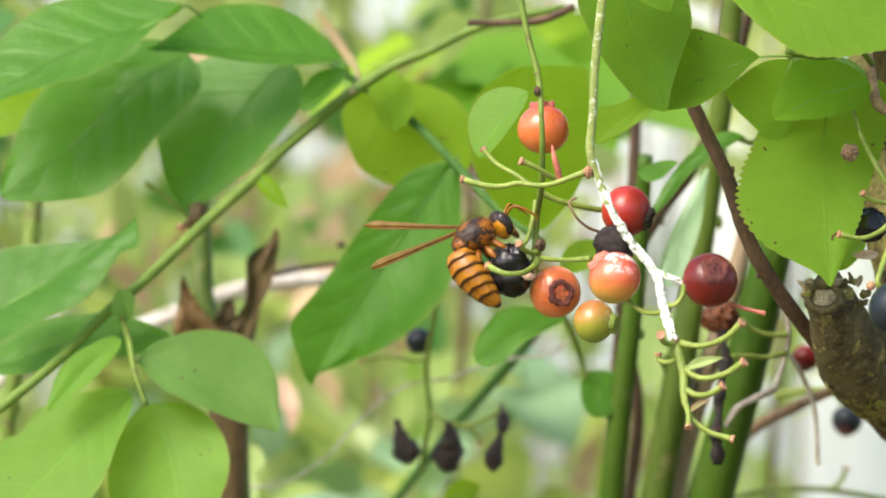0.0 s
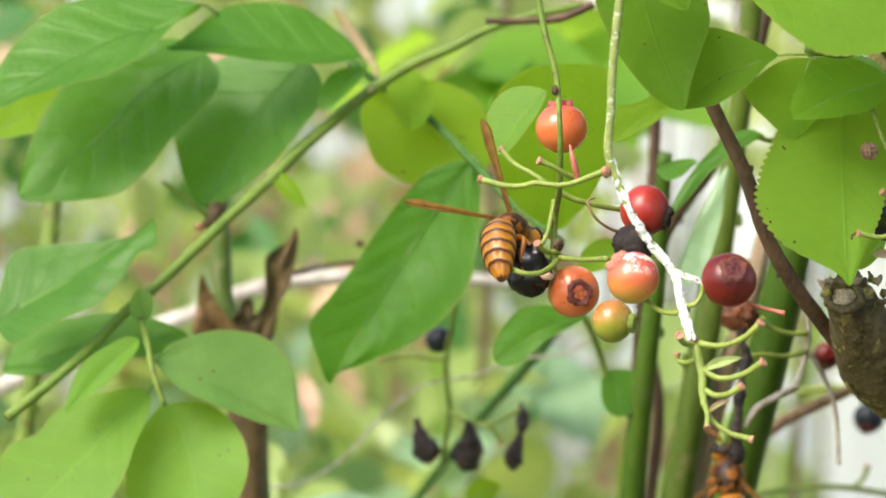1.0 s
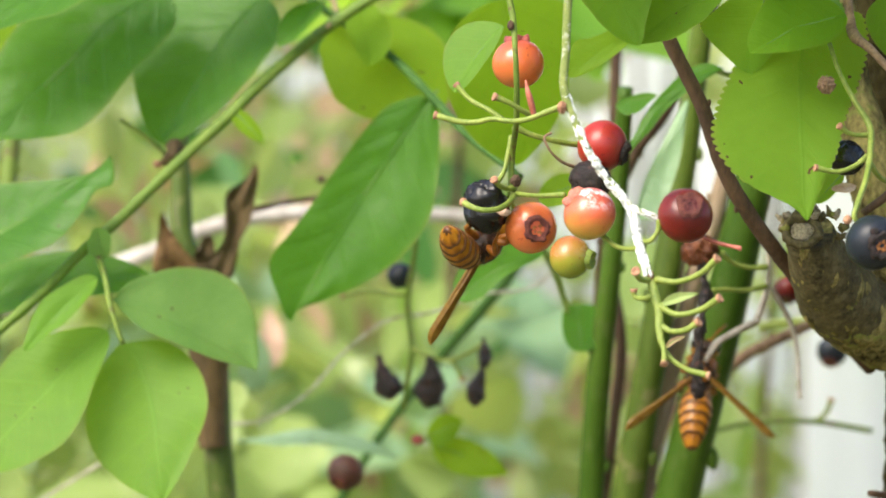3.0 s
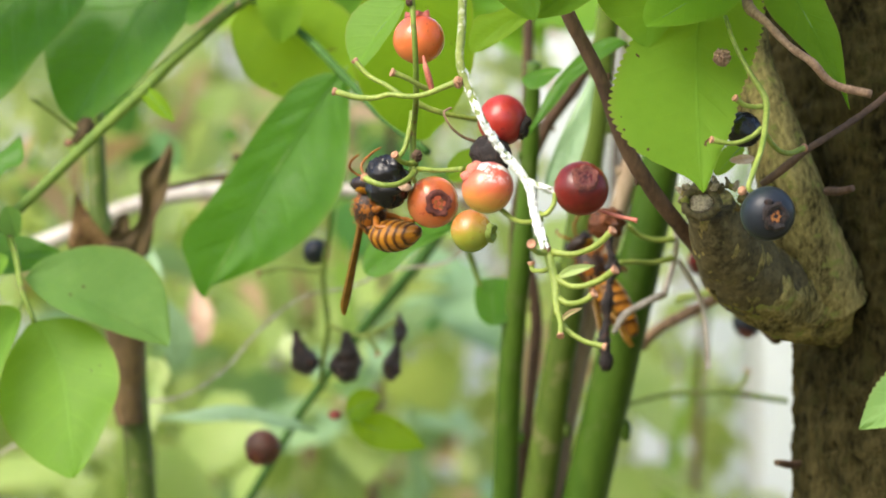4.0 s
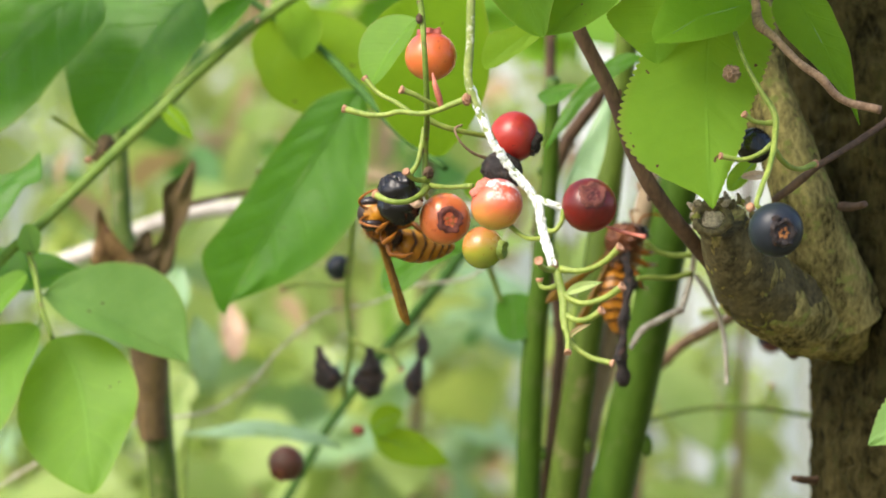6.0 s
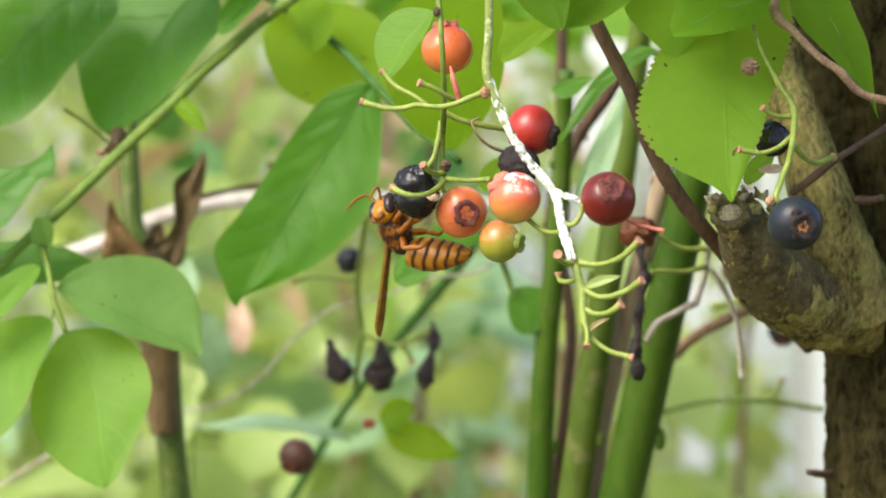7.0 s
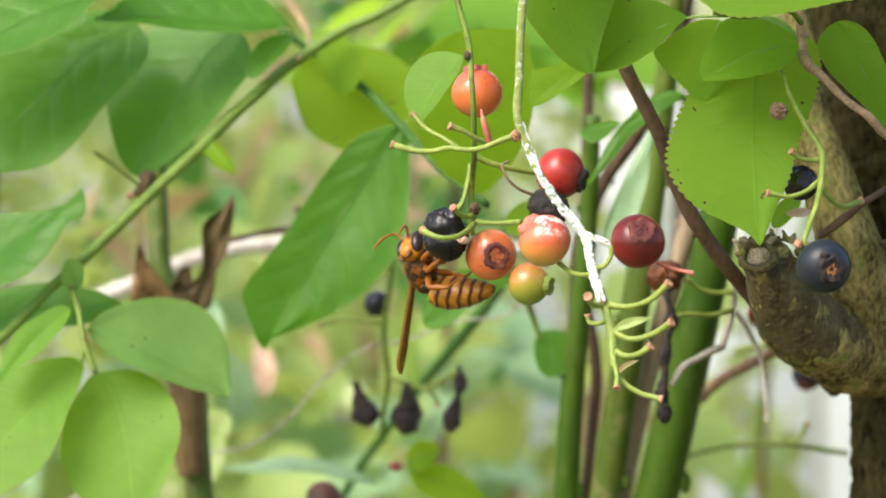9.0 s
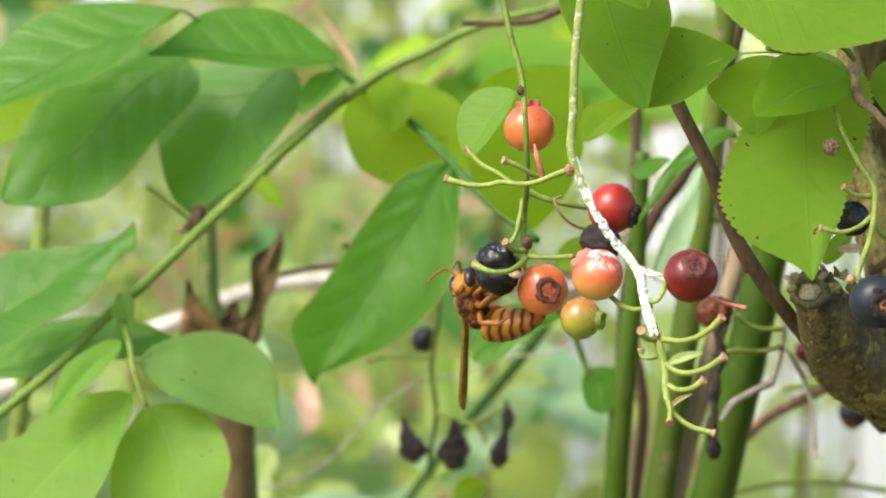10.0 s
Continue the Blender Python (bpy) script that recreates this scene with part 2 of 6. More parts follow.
B_BROWN = berry_material("skin_brown", (0.11, 0.038, 0.016), (0.085, 0.028, 0.014), (0.045, 0.018, 0.011), 0.5, coat=0.0)
CALYX = surface("dry_calyx", (0.05, 0.013, 0.012), (0.17, 0.05, 0.034), 700, 0.8, 0.8, 0.0006)
CALYX_INNER = surface("calyx_inner", (0.16, 0.05, 0.015), (0.42, 0.18, 0.045), 500, 0.7, 0.6, 0.0005)
CALYX_RED = surface("red_calyx", (0.17, 0.03, 0.025), (0.40, 0.10, 0.07), 500, 0.5, 0.5, 0.0005)
def abdomen_material():
    """Bands round each ring of the abdomen: dark in front with a scalloped edge, then orange that grows yellow."""
    m, nt, p, _ = nodes_of("hornet_abdomen")
    uv = nt.nodes.new("ShaderNodeUVMap")
    uv.uv_map = "UVMap"
    sep = nt.nodes.new("ShaderNodeSeparateXYZ")
    nt.links.new(uv.outputs[0], sep.inputs[0])
    turn = maths(nt, "MULTIPLY", sep.outputs[1], 2 * math.pi)
    under = ramp(nt, maths(nt, "COSINE", turn), (0.0, (1, 1, 1)), (0.35, (0, 0, 0)))
    wave = maths(nt, "ABSOLUTE", maths(nt, "SINE", maths(nt, "MULTIPLY", turn, 3.0)))
    at = maths(nt, "FRACT", maths(nt, "MULTIPLY", sep.outputs[0], 6.0))
    grain = noise_tex(nt, 700, 3)
    at = maths(nt, "ADD", at, maths(nt, "MULTIPLY_ADD", grain, 0.12, maths(nt, "MULTIPLY", wave, 0.14)))
    col = ramp(nt, at, (0.09, (0.012, 0.006, 0.003)), (0.17, (0.11, 0.036, 0.004)), (0.34, (0.22, 0.078, 0.004)), (0.85, (0.35, 0.142, 0.006)), (1.0, (0.26, 0.092, 0.005)), (1.08, (0.05, 0.018, 0.004)))
    low = ramp(nt, at, (0.14, (0.014, 0.007, 0.003)), (0.24, (0.20, 0.07, 0.005)), (0.45, (0.36, 0.155, 0.007)), (0.88, (0.32, 0.125, 0.006)), (1.05, (0.10, 0.035, 0.004)))
    nt.links.new(mixed(nt, under, col, low), p.inputs["Base Color"])
    put(p, Roughness=0.36, Specular_IOR_Level=0.4)
    bump(nt, p, grain, 0.15, 0.0002)
    return m


ABDOMEN = abdomen_material()
AMBER = surface("hornet_orange", (0.15, 0.048, 0.003), (0.29, 0.098, 0.005), 500, 0.38, 0.3, 0.0002)
YELLOW = surface("hornet_yellow", (0.28, 0.108, 0.005), (0.46, 0.20, 0.010), 500, 0.35, 0.3, 0.0002)
DARK = surface("hornet_dark", (0.010, 0.005, 0.003), (0.035, 0.016, 0.007), 500, 0.45, 0.6, 0.0003)
RUST = surface("hornet_rust", (0.075, 0.024, 0.004), (0.18, 0.058, 0.006), 500, 0.45, 0.3, 0.0002)
EYE = surface("hornet_eye", (0.012, 0.008, 0.008), (0.03, 0.02, 0.018), 500, 0.2, 0.05, 0.0001)
GROUND = surface("garden_soil", (0.09, 0.07, 0.04), (0.22, 0.20, 0.10), 6, 0.95, 0.8, 0.02, spot=(0.10, 0.20, 0.05))
# White paint greyed and blued to stand in for shade on the fence.
PAINT = surface("shaded_white_paint", (0.60, 0.64, 0.69), (0.73, 0.77, 0.82), 9, 0.6, 0.2, 0.001, stretch=(1, 1, 0.1))


def wing_material():
    m, nt, p, out = nodes_of("hornet_wing")
    col = ramp(nt, noise_tex(nt, 400, 3), (0.3, (0.20, 0.10, 0.012)), (0.7, (0.36, 0.20, 0.03)))
    nt.links.new(col, p.inputs["Base Color"])
    put(p, Roughness=0.3)
    tr = nt.nodes.new("ShaderNodeBsdfTranslucent")
    nt.links.new(col, tr.inputs[0])
    mix = nt.nodes.new("ShaderNodeMixShader")
    mix.inputs[0].default_value = 0.6
    nt.links.new(p.outputs[0], mix.inputs[1])
    nt.links.new(tr.outputs[0], mix.inputs[2])
    nt.links.new(mix.outputs[0], out.inputs[0])
    return m


WING = wing_material()

# ---- builders ----
HOME = {}


def thing(name, at, label, category, group=""):
    ob = new(name)
    ob.empty_display_size = 0.01
    ob.location = at
    HOME[ob.name] = Vector(at)
    return tagged(ob, label, category, group)


def part(name, bm, material, parent, label=""):
    """Links a bmesh in world places as one mesh object under a thing or a part."""
    me = bpy.data.meshes.new(name)
    for f in bm.faces:
        f.smooth = True
    bm.to_mesh(me)
    bm.free()
    for m in material if isinstance(material, (list, tuple)) else (material,):
        me.materials.append(m)
    ob = new(name, me)
    if parent is not None:
        me.transform(Matrix.Translation(-HOME[parent.name]))
        HOME[ob.name] = HOME[parent.name]
        ob.parent = parent
    if label:
        ob["label"] = label
    return ob


def spline(points, n):
    """n places along a smooth line through the given ones, as many on each stretch, however long it is."""
    p = [Vector(q) for q in points]
    gap = [max((b - a).length, 1e-6) for a, b in zip(p, p[1:])]
    run = [(b - a) / g for a, b, g in zip(p, p[1:], gap)]
    slope = [run[0]] + [(run[i] * gap[i + 1] + run[i + 1] * gap[i]) / (gap[i] + gap[i + 1]) for i in range(len(run) - 1)] + [run[-1]]
    out = []
    for i in range(n):
        s = i / (n - 1) * len(gap)
        k = min(int(s), len(gap) - 1)
        t, g = s - k, gap[k]
        out.append(p[k] * (2 * t ** 3 - 3 * t * t + 1) + slope[k] * g * (t ** 3 - 2 * t * t + t) + p[k + 1] * (3 * t * t - 2 * t ** 3) + slope[k + 1] * g * (t ** 3 - t * t))
    return out


def tube(bm, points, radii, sides=10, n=24, rough=0.0, grain=120.0, ridge=0.0, seed=0.0):
    """A round stem along a smooth line, radii spread evenly over it; rough: relative relief."""
    line = spline(points, n)
    rings, side = [], None
    for i, c in enumerate(line):
        d = (line[min(i + 1, n - 1)] - line[max(i - 1, 0)]).normalized()
        side = d.orthogonal().normalized() if side is None else (side - d * side.dot(d)).normalized()
        up = d.cross(side)
        s = i / (n - 1) * (len(radii) - 1)
        k = min(int(s), len(radii) - 2) if len(radii) > 1 else 0
        r = radii[k] + (radii[min(k + 1, len(radii) - 1)] - radii[k]) * (s - k)
        ring = []
        for j in range(sides):
            a = 2 * math.pi * j / sides
            w = side * math.cos(a) + up * math.sin(a)
            q = c + w * r
            f = 1.0
            if rough:
                f += rough * (noise.noise(q * grain + Vector((seed, 0, 0))) + 0.6 * noise.noise(q * grain * 3.1))
            if ridge:
                e = Vector((q.x, q.y, q.z * 0.42)) * grain
                f -= ridge * max(0.0, 0.22 - abs(noise.noise(e * 1.4 + Vector((7, seed, 0))))) * 4.5
                f += ridge * 0.5 * abs(noise.noise(e * 4.0))
            ring.append(bm.verts.new(c + w * r * f))
        rings.append(ring)
    for a, b in zip(rings, rings[1:]):
        for j in range(sides):
            bm.faces.new((a[j], a[(j + 1) % sides], b[(j + 1) % sides], b[j]))
    for ring, flip in ((rings[0], True), (rings[-1], False)):
        mid = bm.verts.new(sum((v.co for v in ring), Vector()) / sides)
        for j in range(sides):
            f = (ring[j], ring[(j + 1) % sides], mid)
            bm.faces.new(f[::-1] if flip else f)
    return bm


def stem(name, parent, material, points, radii, label="", **k):
    """radii in millimetres."""
    return part(name, tube(bmesh.new(), points, [r / 1000 for r in radii], **k), material, parent, label)


def leaf(parent, base, tip, left, right, material=None, normal=(-0.15, -0.9, 0.4), fold=12.0, fold_right=None, sag=0.06, bend=0.0, p=0.85, q=0.75,
         teeth=0.0, wavy=0.02, nu=30, nv=7, label="", stalk=None, seed=None, point=0.35, name="leaf", rib=True):
    """One leaf: blade with a midrib beneath it. left, right: half widths in millimetres; fold: degrees by which each half is raised."""
    material = material or LEAF
    base, tip = Vector(base), Vector(tip)
    seed = base.x * 91 + tip.z * 57 if seed is None else seed
    x = tip - base
    size = x.length
    x.normalize()
    z = Vector(normal)
    z = (z - x * z.dot(x)).normalized()
    y = z.cross(x)
    fr = fold if fold_right is None else fold_right
    bm = bmesh.new()
    uvl = bm.loops.layers.uv.new("UVMap")
    grid, mids, where = [], [], {}
    for i in range(nu + 1):
        s = 0.5 - 0.5 * math.cos(math.pi * i / nu) if not teeth else i / nu
        w = max(math.sin(math.pi * min(max(s, 0), 1) ** p), 0.0) ** q
        if s > 0.75:
            w *= 1 - point * ((s - 0.75) / 0.25) ** 1.5 * 0.8
        c = base + x * s * size + z * sag * size * (math.sin(math.pi * s) - 0.6 * s) + y * bend * size * math.sin(math.pi * s)
        mids.append(c - z * size * 0.006)
        row = []
        for j in range(-nv, nv + 1):
            v = j / nv
            half, ang = (left, radians(fold)) if v >= 0 else (right, radians(fr))
            reach = half / 1000 * w * abs(v)
            if teeth and abs(v) == 1:
                reach *= 1 + teeth * (-0.9, 0.55, 0.75)[i % 3]
            o = y * math.copysign(reach * math.cos(ang), v) + z * reach * math.sin(ang)
            side = maths_wave(s, abs(v))
            lift = size * wavy * (noise.noise(Vector((s * 3.1 + seed, v * 1.3, seed))) * 1.6 + 0.4 * side * (1 - abs(v)) * min(1, abs(v) * 5))
            row.append(bm.verts.new(c + o + z * lift + x * abs(v) ** 1.5 * 0.02 * size))
            where[row[-1]] = (s, v * 0.5 + 0.5)
        grid.append(row)
    for i in range(nu):
        for j in range(2 * nv):
            a = (grid[i][j], grid[i][j + 1], grid[i + 1][j + 1], grid[i + 1][j])
            f = bm.faces.new(a)
            for loop in f.loops:
                loop[uvl].uv = where[loop.vert]
    ob = part(name, bm, material, parent, label)
    if not rib:
        return ob
    line = mids[:: 3]
    if stalk is not None:
        line = [Vector(stalk)] + line
    r = max(0.0002, size * 0.0046)
    part("midrib", tube(bmesh.new(), line[:-1], [r * 1.2, r, r * 0.7, r * 0.3], 6, 20), VEIN, ob)
    return ob


STATIONS = (0.0, 0.04, 0.12, 0.25, 0.4, 0.55, 0.7, 0.85, 0.95, 1.0)


def smooth_at(s, places, values):
    """A smooth value at s between the given places, which are spread towards the ends as on a half circle."""
    turn = [math.acos(1 - 2 * q) for q in places]
    a = math.acos(1 - 2 * min(max(s, 0.0), 1.0))
    k = min(max(sum(q <= a for q in turn) - 1, 0), len(turn) - 2)
    h = turn[k + 1] - turn[k]
    t = (a - turn[k]) / h

    def slope(i):
        lo, hi = max(i - 1, 0), min(i + 1, len(turn) - 1)
        return (values[hi] - values[lo]) / (turn[hi] - turn[lo])

    return values[k] * (2 * t ** 3 - 3 * t * t + 1) + slope(k) * h * (t ** 3 - 2 * t * t + t) + values[k + 1] * (3 * t * t - 2 * t ** 3) + slope(k + 1) * h * (t ** 3 - t * t)


def blade(parent, base, tip, left, right, bow, material=None, normal=(-0.15, -0.9, 0.4), fold=6.0, fold_right=None, sag=0.02, teeth=0.0, wavy=0.015, nu=56, nv=13,
          label="", stalk=None, pairs=6.5, quilt=0.009, name="leaf", rib=True):
    """One broad leaf: half widths in millimetres from base to tip on either side of a midrib that bows sideways; the blade is
    creased along the midrib and its side veins, puffed between them and uneven along the margin."""
    material = material or LEAF
    quilt *= 1.0 if material is LEAF else 0.4
    base, tip = Vector(base), Vector(tip)
    x = tip - base
    size = x.length
    x.normalize()
    z = Vector(normal)
    z = (z - x * z.dot(x)).normalized()
    y = z.cross(x)
    seed = base.x * 91 + tip.z * 57
    halves = [[0.0, *left, 0.0], [0.0, *right, 0.0]]
    angles = [radians(fold), radians(fold if fold_right is None else fold_right)]
    bm = bmesh.new()
    uvl = bm.loops.layers.uv.new("UVMap")
    grid, mids, where = [], [], {}
    for i in range(nu + 1):
        s = i / nu if teeth else 0.5 - 0.5 * math.cos(math.pi * i / nu)
        off = smooth_at(s, (0.0, 0.25, 0.5, 0.75, 1.0), [0.0, *bow, 0.0]) / 1000
        c = base + x * s * size + y * off + z * sag * size * math.sin(math.pi * s)
        mids.append(c - z * size * 0.012)
        row = []
        for j in range(-nv, nv + 1):
            v = math.copysign((abs(j) / nv) ** 0.85, j)
            k = 0 if v >= 0 else 1
            reach = max(smooth_at(s, STATIONS, halves[k]), 0.0) / 1000 * abs(v)
            if abs(v) == 1:
                reach *= 1 + (teeth * (-0.9, 0.55, 0.75)[i % 3] if teeth else 0.012 * noise.noise(Vector((s * 14 + seed, k * 3.0, 1.0))))
            vein = math.cos(2 * math.pi * (s * pairs - abs(v) ** 0.8 * 1.5 + 0.37 * k + 0.25 * noise.noise(Vector((s * 2.5, v * 2, seed)))))
            puff = -max(vein, 0.0) ** 2.5 * quilt * min(1, abs(v) * 5) * (1 - abs(v) ** 3) * min(1, s * 5) * min(1, (1 - s) * 4)
            crease = -quilt * 0.35 * math.exp(-(v / 0.07) ** 2)
            lift = size * (wavy * (noise.noise(Vector((s * 3.1 + seed, v * 1.5, seed))) * 1.1 + 0.5 * abs(v) ** 2 * noise.noise(Vector((s * 7 + seed, k * 5.0, 3.0)))) + puff + crease)
            o = y * math.copysign(reach * math.cos(angles[k]), v) + z * reach * math.sin(angles[k])
            row.append(bm.verts.new(c + o + z * lift))
            where[row[-1]] = (s, v * 0.5 + 0.5)
        grid.append(row)
    for i in range(nu):
        for j in range(2 * nv):
            f = bm.faces.new((grid[i][j], grid[i][j + 1], grid[i + 1][j + 1], grid[i + 1][j]))
            for loop in f.loops:
                loop[uvl].uv = where[loop.vert]
    ob = part(name, bm, material, parent, label)
    if not rib:
        return ob
    line = mids[::6]
    if stalk is not None:
        line = [Vector(stalk), base - z * size * 0.004] + line[1:]
    r = max(0.0002, size * 0.0046)
    part("midrib", tube(bmesh.new(), line[:-1], [r * 1.4, r * 1.1, r * 0.7, r * 0.3], 6, 24), VEIN, ob)
    return ob


def maths_wave(s, v):
    return math.cos(2 * math.pi * (s * 7 - v * 2.2))


def berry(parent, centre, radius, crown, skin, calyx=None, label="", shrivel=0.0, squash=0.95, lobes=5, collar=0.0, ripe=None, waist=0.0, inner=None):
    """A blueberry: skin dimpled under the crown, and the crown's ring of dry lobes as a part of it. Radius in millimetres."""
    c, r, d = Vector(centre), radius / 1000, Vector(crown).normalized()
    e = d.orthogonal().normalized()
    m = Matrix((e, d.cross(e), d)).transposed()
    bm = bmesh.new()
    uvl = bm.loops.layers.uv.new("UVMap")
    rows, n, sides, where = [], 26, 36, {}
    for i in range(n + 1):
        th = math.pi * i / n
        row = []
        for j in range(sides):
            a = 2 * math.pi * j / sides
            q = Vector((math.sin(th) * math.cos(a), math.sin(th) * math.sin(a), squash * math.cos(th)))
            dimple = math.exp(-((th / 0.33) ** 2))
            f = 1 - 0.10 * dimple + 0.012 * noise.noise(q * 1.7 + c * 300)
            if shrivel:
                f -= shrivel * (abs(noise.noise(q * 2.2 + c * 90)) + 0.35 * abs(noise.noise(q * 5 + c * 90)))
            f -= waist * math.exp(-(((th - 1.25 + 0.2 * math.cos(a)) / 0.2) ** 2)) + 0.8 * waist * math.exp(-((th / 1.0) ** 2)) * abs(noise.noise(q * 4 + c * 50))
            f += collar * 0.35 * math.exp(-((th / 0.42) ** 2))
            vert = bm.verts.new(c + m @ (q * r * f))
            where[vert] = (j / sides, 1 - i / n if ripe is None else 0.5 + 0.5 * (m @ q).dot(Vector(ripe).normalized()))
            row.append(vert)
        rows.append(row)
    for a, b in zip(rows, rows[1:]):
        for j in range(sides):
            f = bm.faces.new((a[j], b[j], b[(j + 1) % sides], a[(j + 1) % sides]))
            for loop in f.loops:
                loop[uvl].uv = where[loop.vert]
    bmesh.ops.remove_doubles(bm, verts=bm.verts, dist=1e-7)
    ob = part("berry", bm, skin, parent, label)
    if calyx:
        bm = bmesh.new()
        rad = [(0.0, 0.885), (0.07, 0.89), (0.13, 0.93), (0.19, 0.905), (0.27, 0.92), (0.36, 0.965), (0.44, 0.945), (0.49, 0.85)]
        sides = lobes * 6
        rings = []
        for k, (ro, h) in enumerate(rad):
            ring = []
            for j in range(sides):
                a = 2 * math.pi * j / sides
                star = 0.5 + 0.5 * math.cos(lobes * a)
                wob = noise.noise(Vector((math.cos(a) * 2, math.sin(a) * 2, k * 0.7)) + c * 200)
                out = ro * (1 + (0.13 * star + 0.26 * noise.noise(Vector((math.cos(a) * 3.3, math.sin(a) * 3.3, 4.0)) + c * 170) if k >= 3 else 0.05 * wob)) * (1 - collar * 0.5 * (k > 4)) + 0.05 * wob * (k > 1)
                hi = (h + 0.06 * star * (k in (5, 6)) + 0.075 * wob + collar * (0.9 if k in (5, 6) else 0.25)) * squash
                ring.append(bm.verts.new(c + m @ (Vector((out * math.cos(a), out * math.sin(a), hi)) * r)))
            rings.append(ring)
        for k, (a, b) in enumerate(zip(rings, rings[1:])):
            for j in range(sides):
                bm.faces.new((a[j], b[j], b[(j + 1) % sides], a[(j + 1) % sides])).material_index = int(k in (1, 2))
        bmesh.ops.remove_doubles(bm, verts=bm.verts, dist=1e-7)
        part("crown", bm, [calyx, inner or CALYX_INNER], ob)
    return ob


def lump(bm, centre, size, seed=0.0, rough=0.25, grain=2.2, turn=None):
    """A crumpled ball, size in millimetres along its own axes."""
    made = bmesh.ops.create_icosphere(bm, subdivisions=4, radius=1.0)["verts"]
    t = turn or Matrix.Identity(3)
    for v in made:
        f = 1 - rough * (abs(noise.noise(v.co * grain + Vector((seed, 0, 0)))) * 1.3 + 0.5 * abs(noise.noise(v.co * grain * 2.7)))
        q = v.co * f
        v.co = Vector(centre) + t @ Vector((q.x * size[0], q.y * size[1], q.z * size[2])) / 1000
    return bm


def pedicel(parent, points, r=0.55, tip=True, label=""):
    """A fruit stalk; a bare one ends in a flared, hollow scar where its berry fell off."""
    ob = stem("pedicel", parent, PEDICEL, points, [r * 1.5, r * 1.15, r * 1.1, r * 1.15, r * 1.4], label, sides=10, n=18, rough=0.04, grain=700)
    if tip:
        a, b = Vector(points[-2]), Vector(points[-1])
        d = (b - a).normalized()
        e = d.orthogonal().normalized()
        g = d.cross(e)
        bm = bmesh.new()
        rings = []
        for h, w in ((-0.7, 1.38), (0.05, 1.68), (0.6, 1.85), (0.95, 1.72), (0.9, 1.25), (0.5, 0.85), (0.42, 0.1)):
            ring = []
            for k in range(14):
                an = 2 * math.pi * k / 14
                f = r * w * (1 + 0.10 * noise.noise(Vector((math.cos(an) * 1.6, math.sin(an) * 1.6, h)) + b * 300)) / 1000
                ring.append(bm.verts.new(b + d * h * r / 1000 + (e * math.cos(an) + g * math.sin(an)) * f))
            rings.append(ring)
        for u, v in zip(rings, rings[1:]):
            for k in range(14):
                bm.faces.new((u[k], u[(k + 1) % 14], v[(k + 1) % 14], v[k]))
        bm.faces.new(rings[-1])
        part("scar", bm, PED_TIP, ob)
    return ob


# ---- ground and fence ----
def ground():
    bm = bmesh.new()
    n = 60
    grid = []
    for i in range(n + 1):
        row = []
        for j in range(n + 1):
            u, v = (i / n * 2 - 1), (j / n * 2 - 1)
            x, y = 300 * u * abs(u) ** 3, 300 * v * abs(v) ** 3
            row.append(bm.verts.new((x, y, 0.03 * noise.noise(Vector((x, y, 0)) * 1.3))))
        grid.append(row)
    for i in range(n):
        for j in range(n):
            bm.faces.new((grid[i][j], grid[i + 1][j], grid[i + 1][j + 1], grid[i][j + 1]))
    tagged(part("ground", bm, GROUND, None), "brown garden soil with patches of low green weeds", "ground", kind="structure")


ground()


def box(bm, lo, hi, bevel=0.002):
    verts = [bm.verts.new((x, y, z)) for x in (lo[0], hi[0]) for y in (lo[1], hi[1]) for z in (lo[2], hi[2])]
    faces = [bm.faces.new([verts[k] for k in f]) for f in ((0, 1, 3, 2), (4, 6, 7, 5), (0, 4, 5, 1), (2, 3, 7, 6), (0, 2, 6, 4), (1, 5, 7, 3))]
    edges = list({e for f in faces for e in f.edges})
    bmesh.ops.bevel(bm, geom=edges, offset=bevel, segments=1, affect="EDGES")
    return bm


def fence():
    f = tagged(new("fence"), "white painted board fence behind the shrubs, its shade greyed into the paint", "fence", kind="structure")
    HOME["fence"] = Vector()
    mesh = None
    for k in range(-22, 22):
        x = 0.3 + k * 0.098
        if mesh is None:
            ob = part("board", box(bmesh.new(), (-0.045, 1.9, 0.05), (0.045, 1.92, 1.9)), PAINT, f)
            mesh = ob.data
        else:
            ob = new("board", mesh)
            ob.parent = f
        ob.location.x = x
    for z in (0.4, 1.5):
        part("rail", box(bmesh.new(), (-1.9, 1.922, z), (2.4, 1.96, z + 0.08)), PAINT, f)


fence()


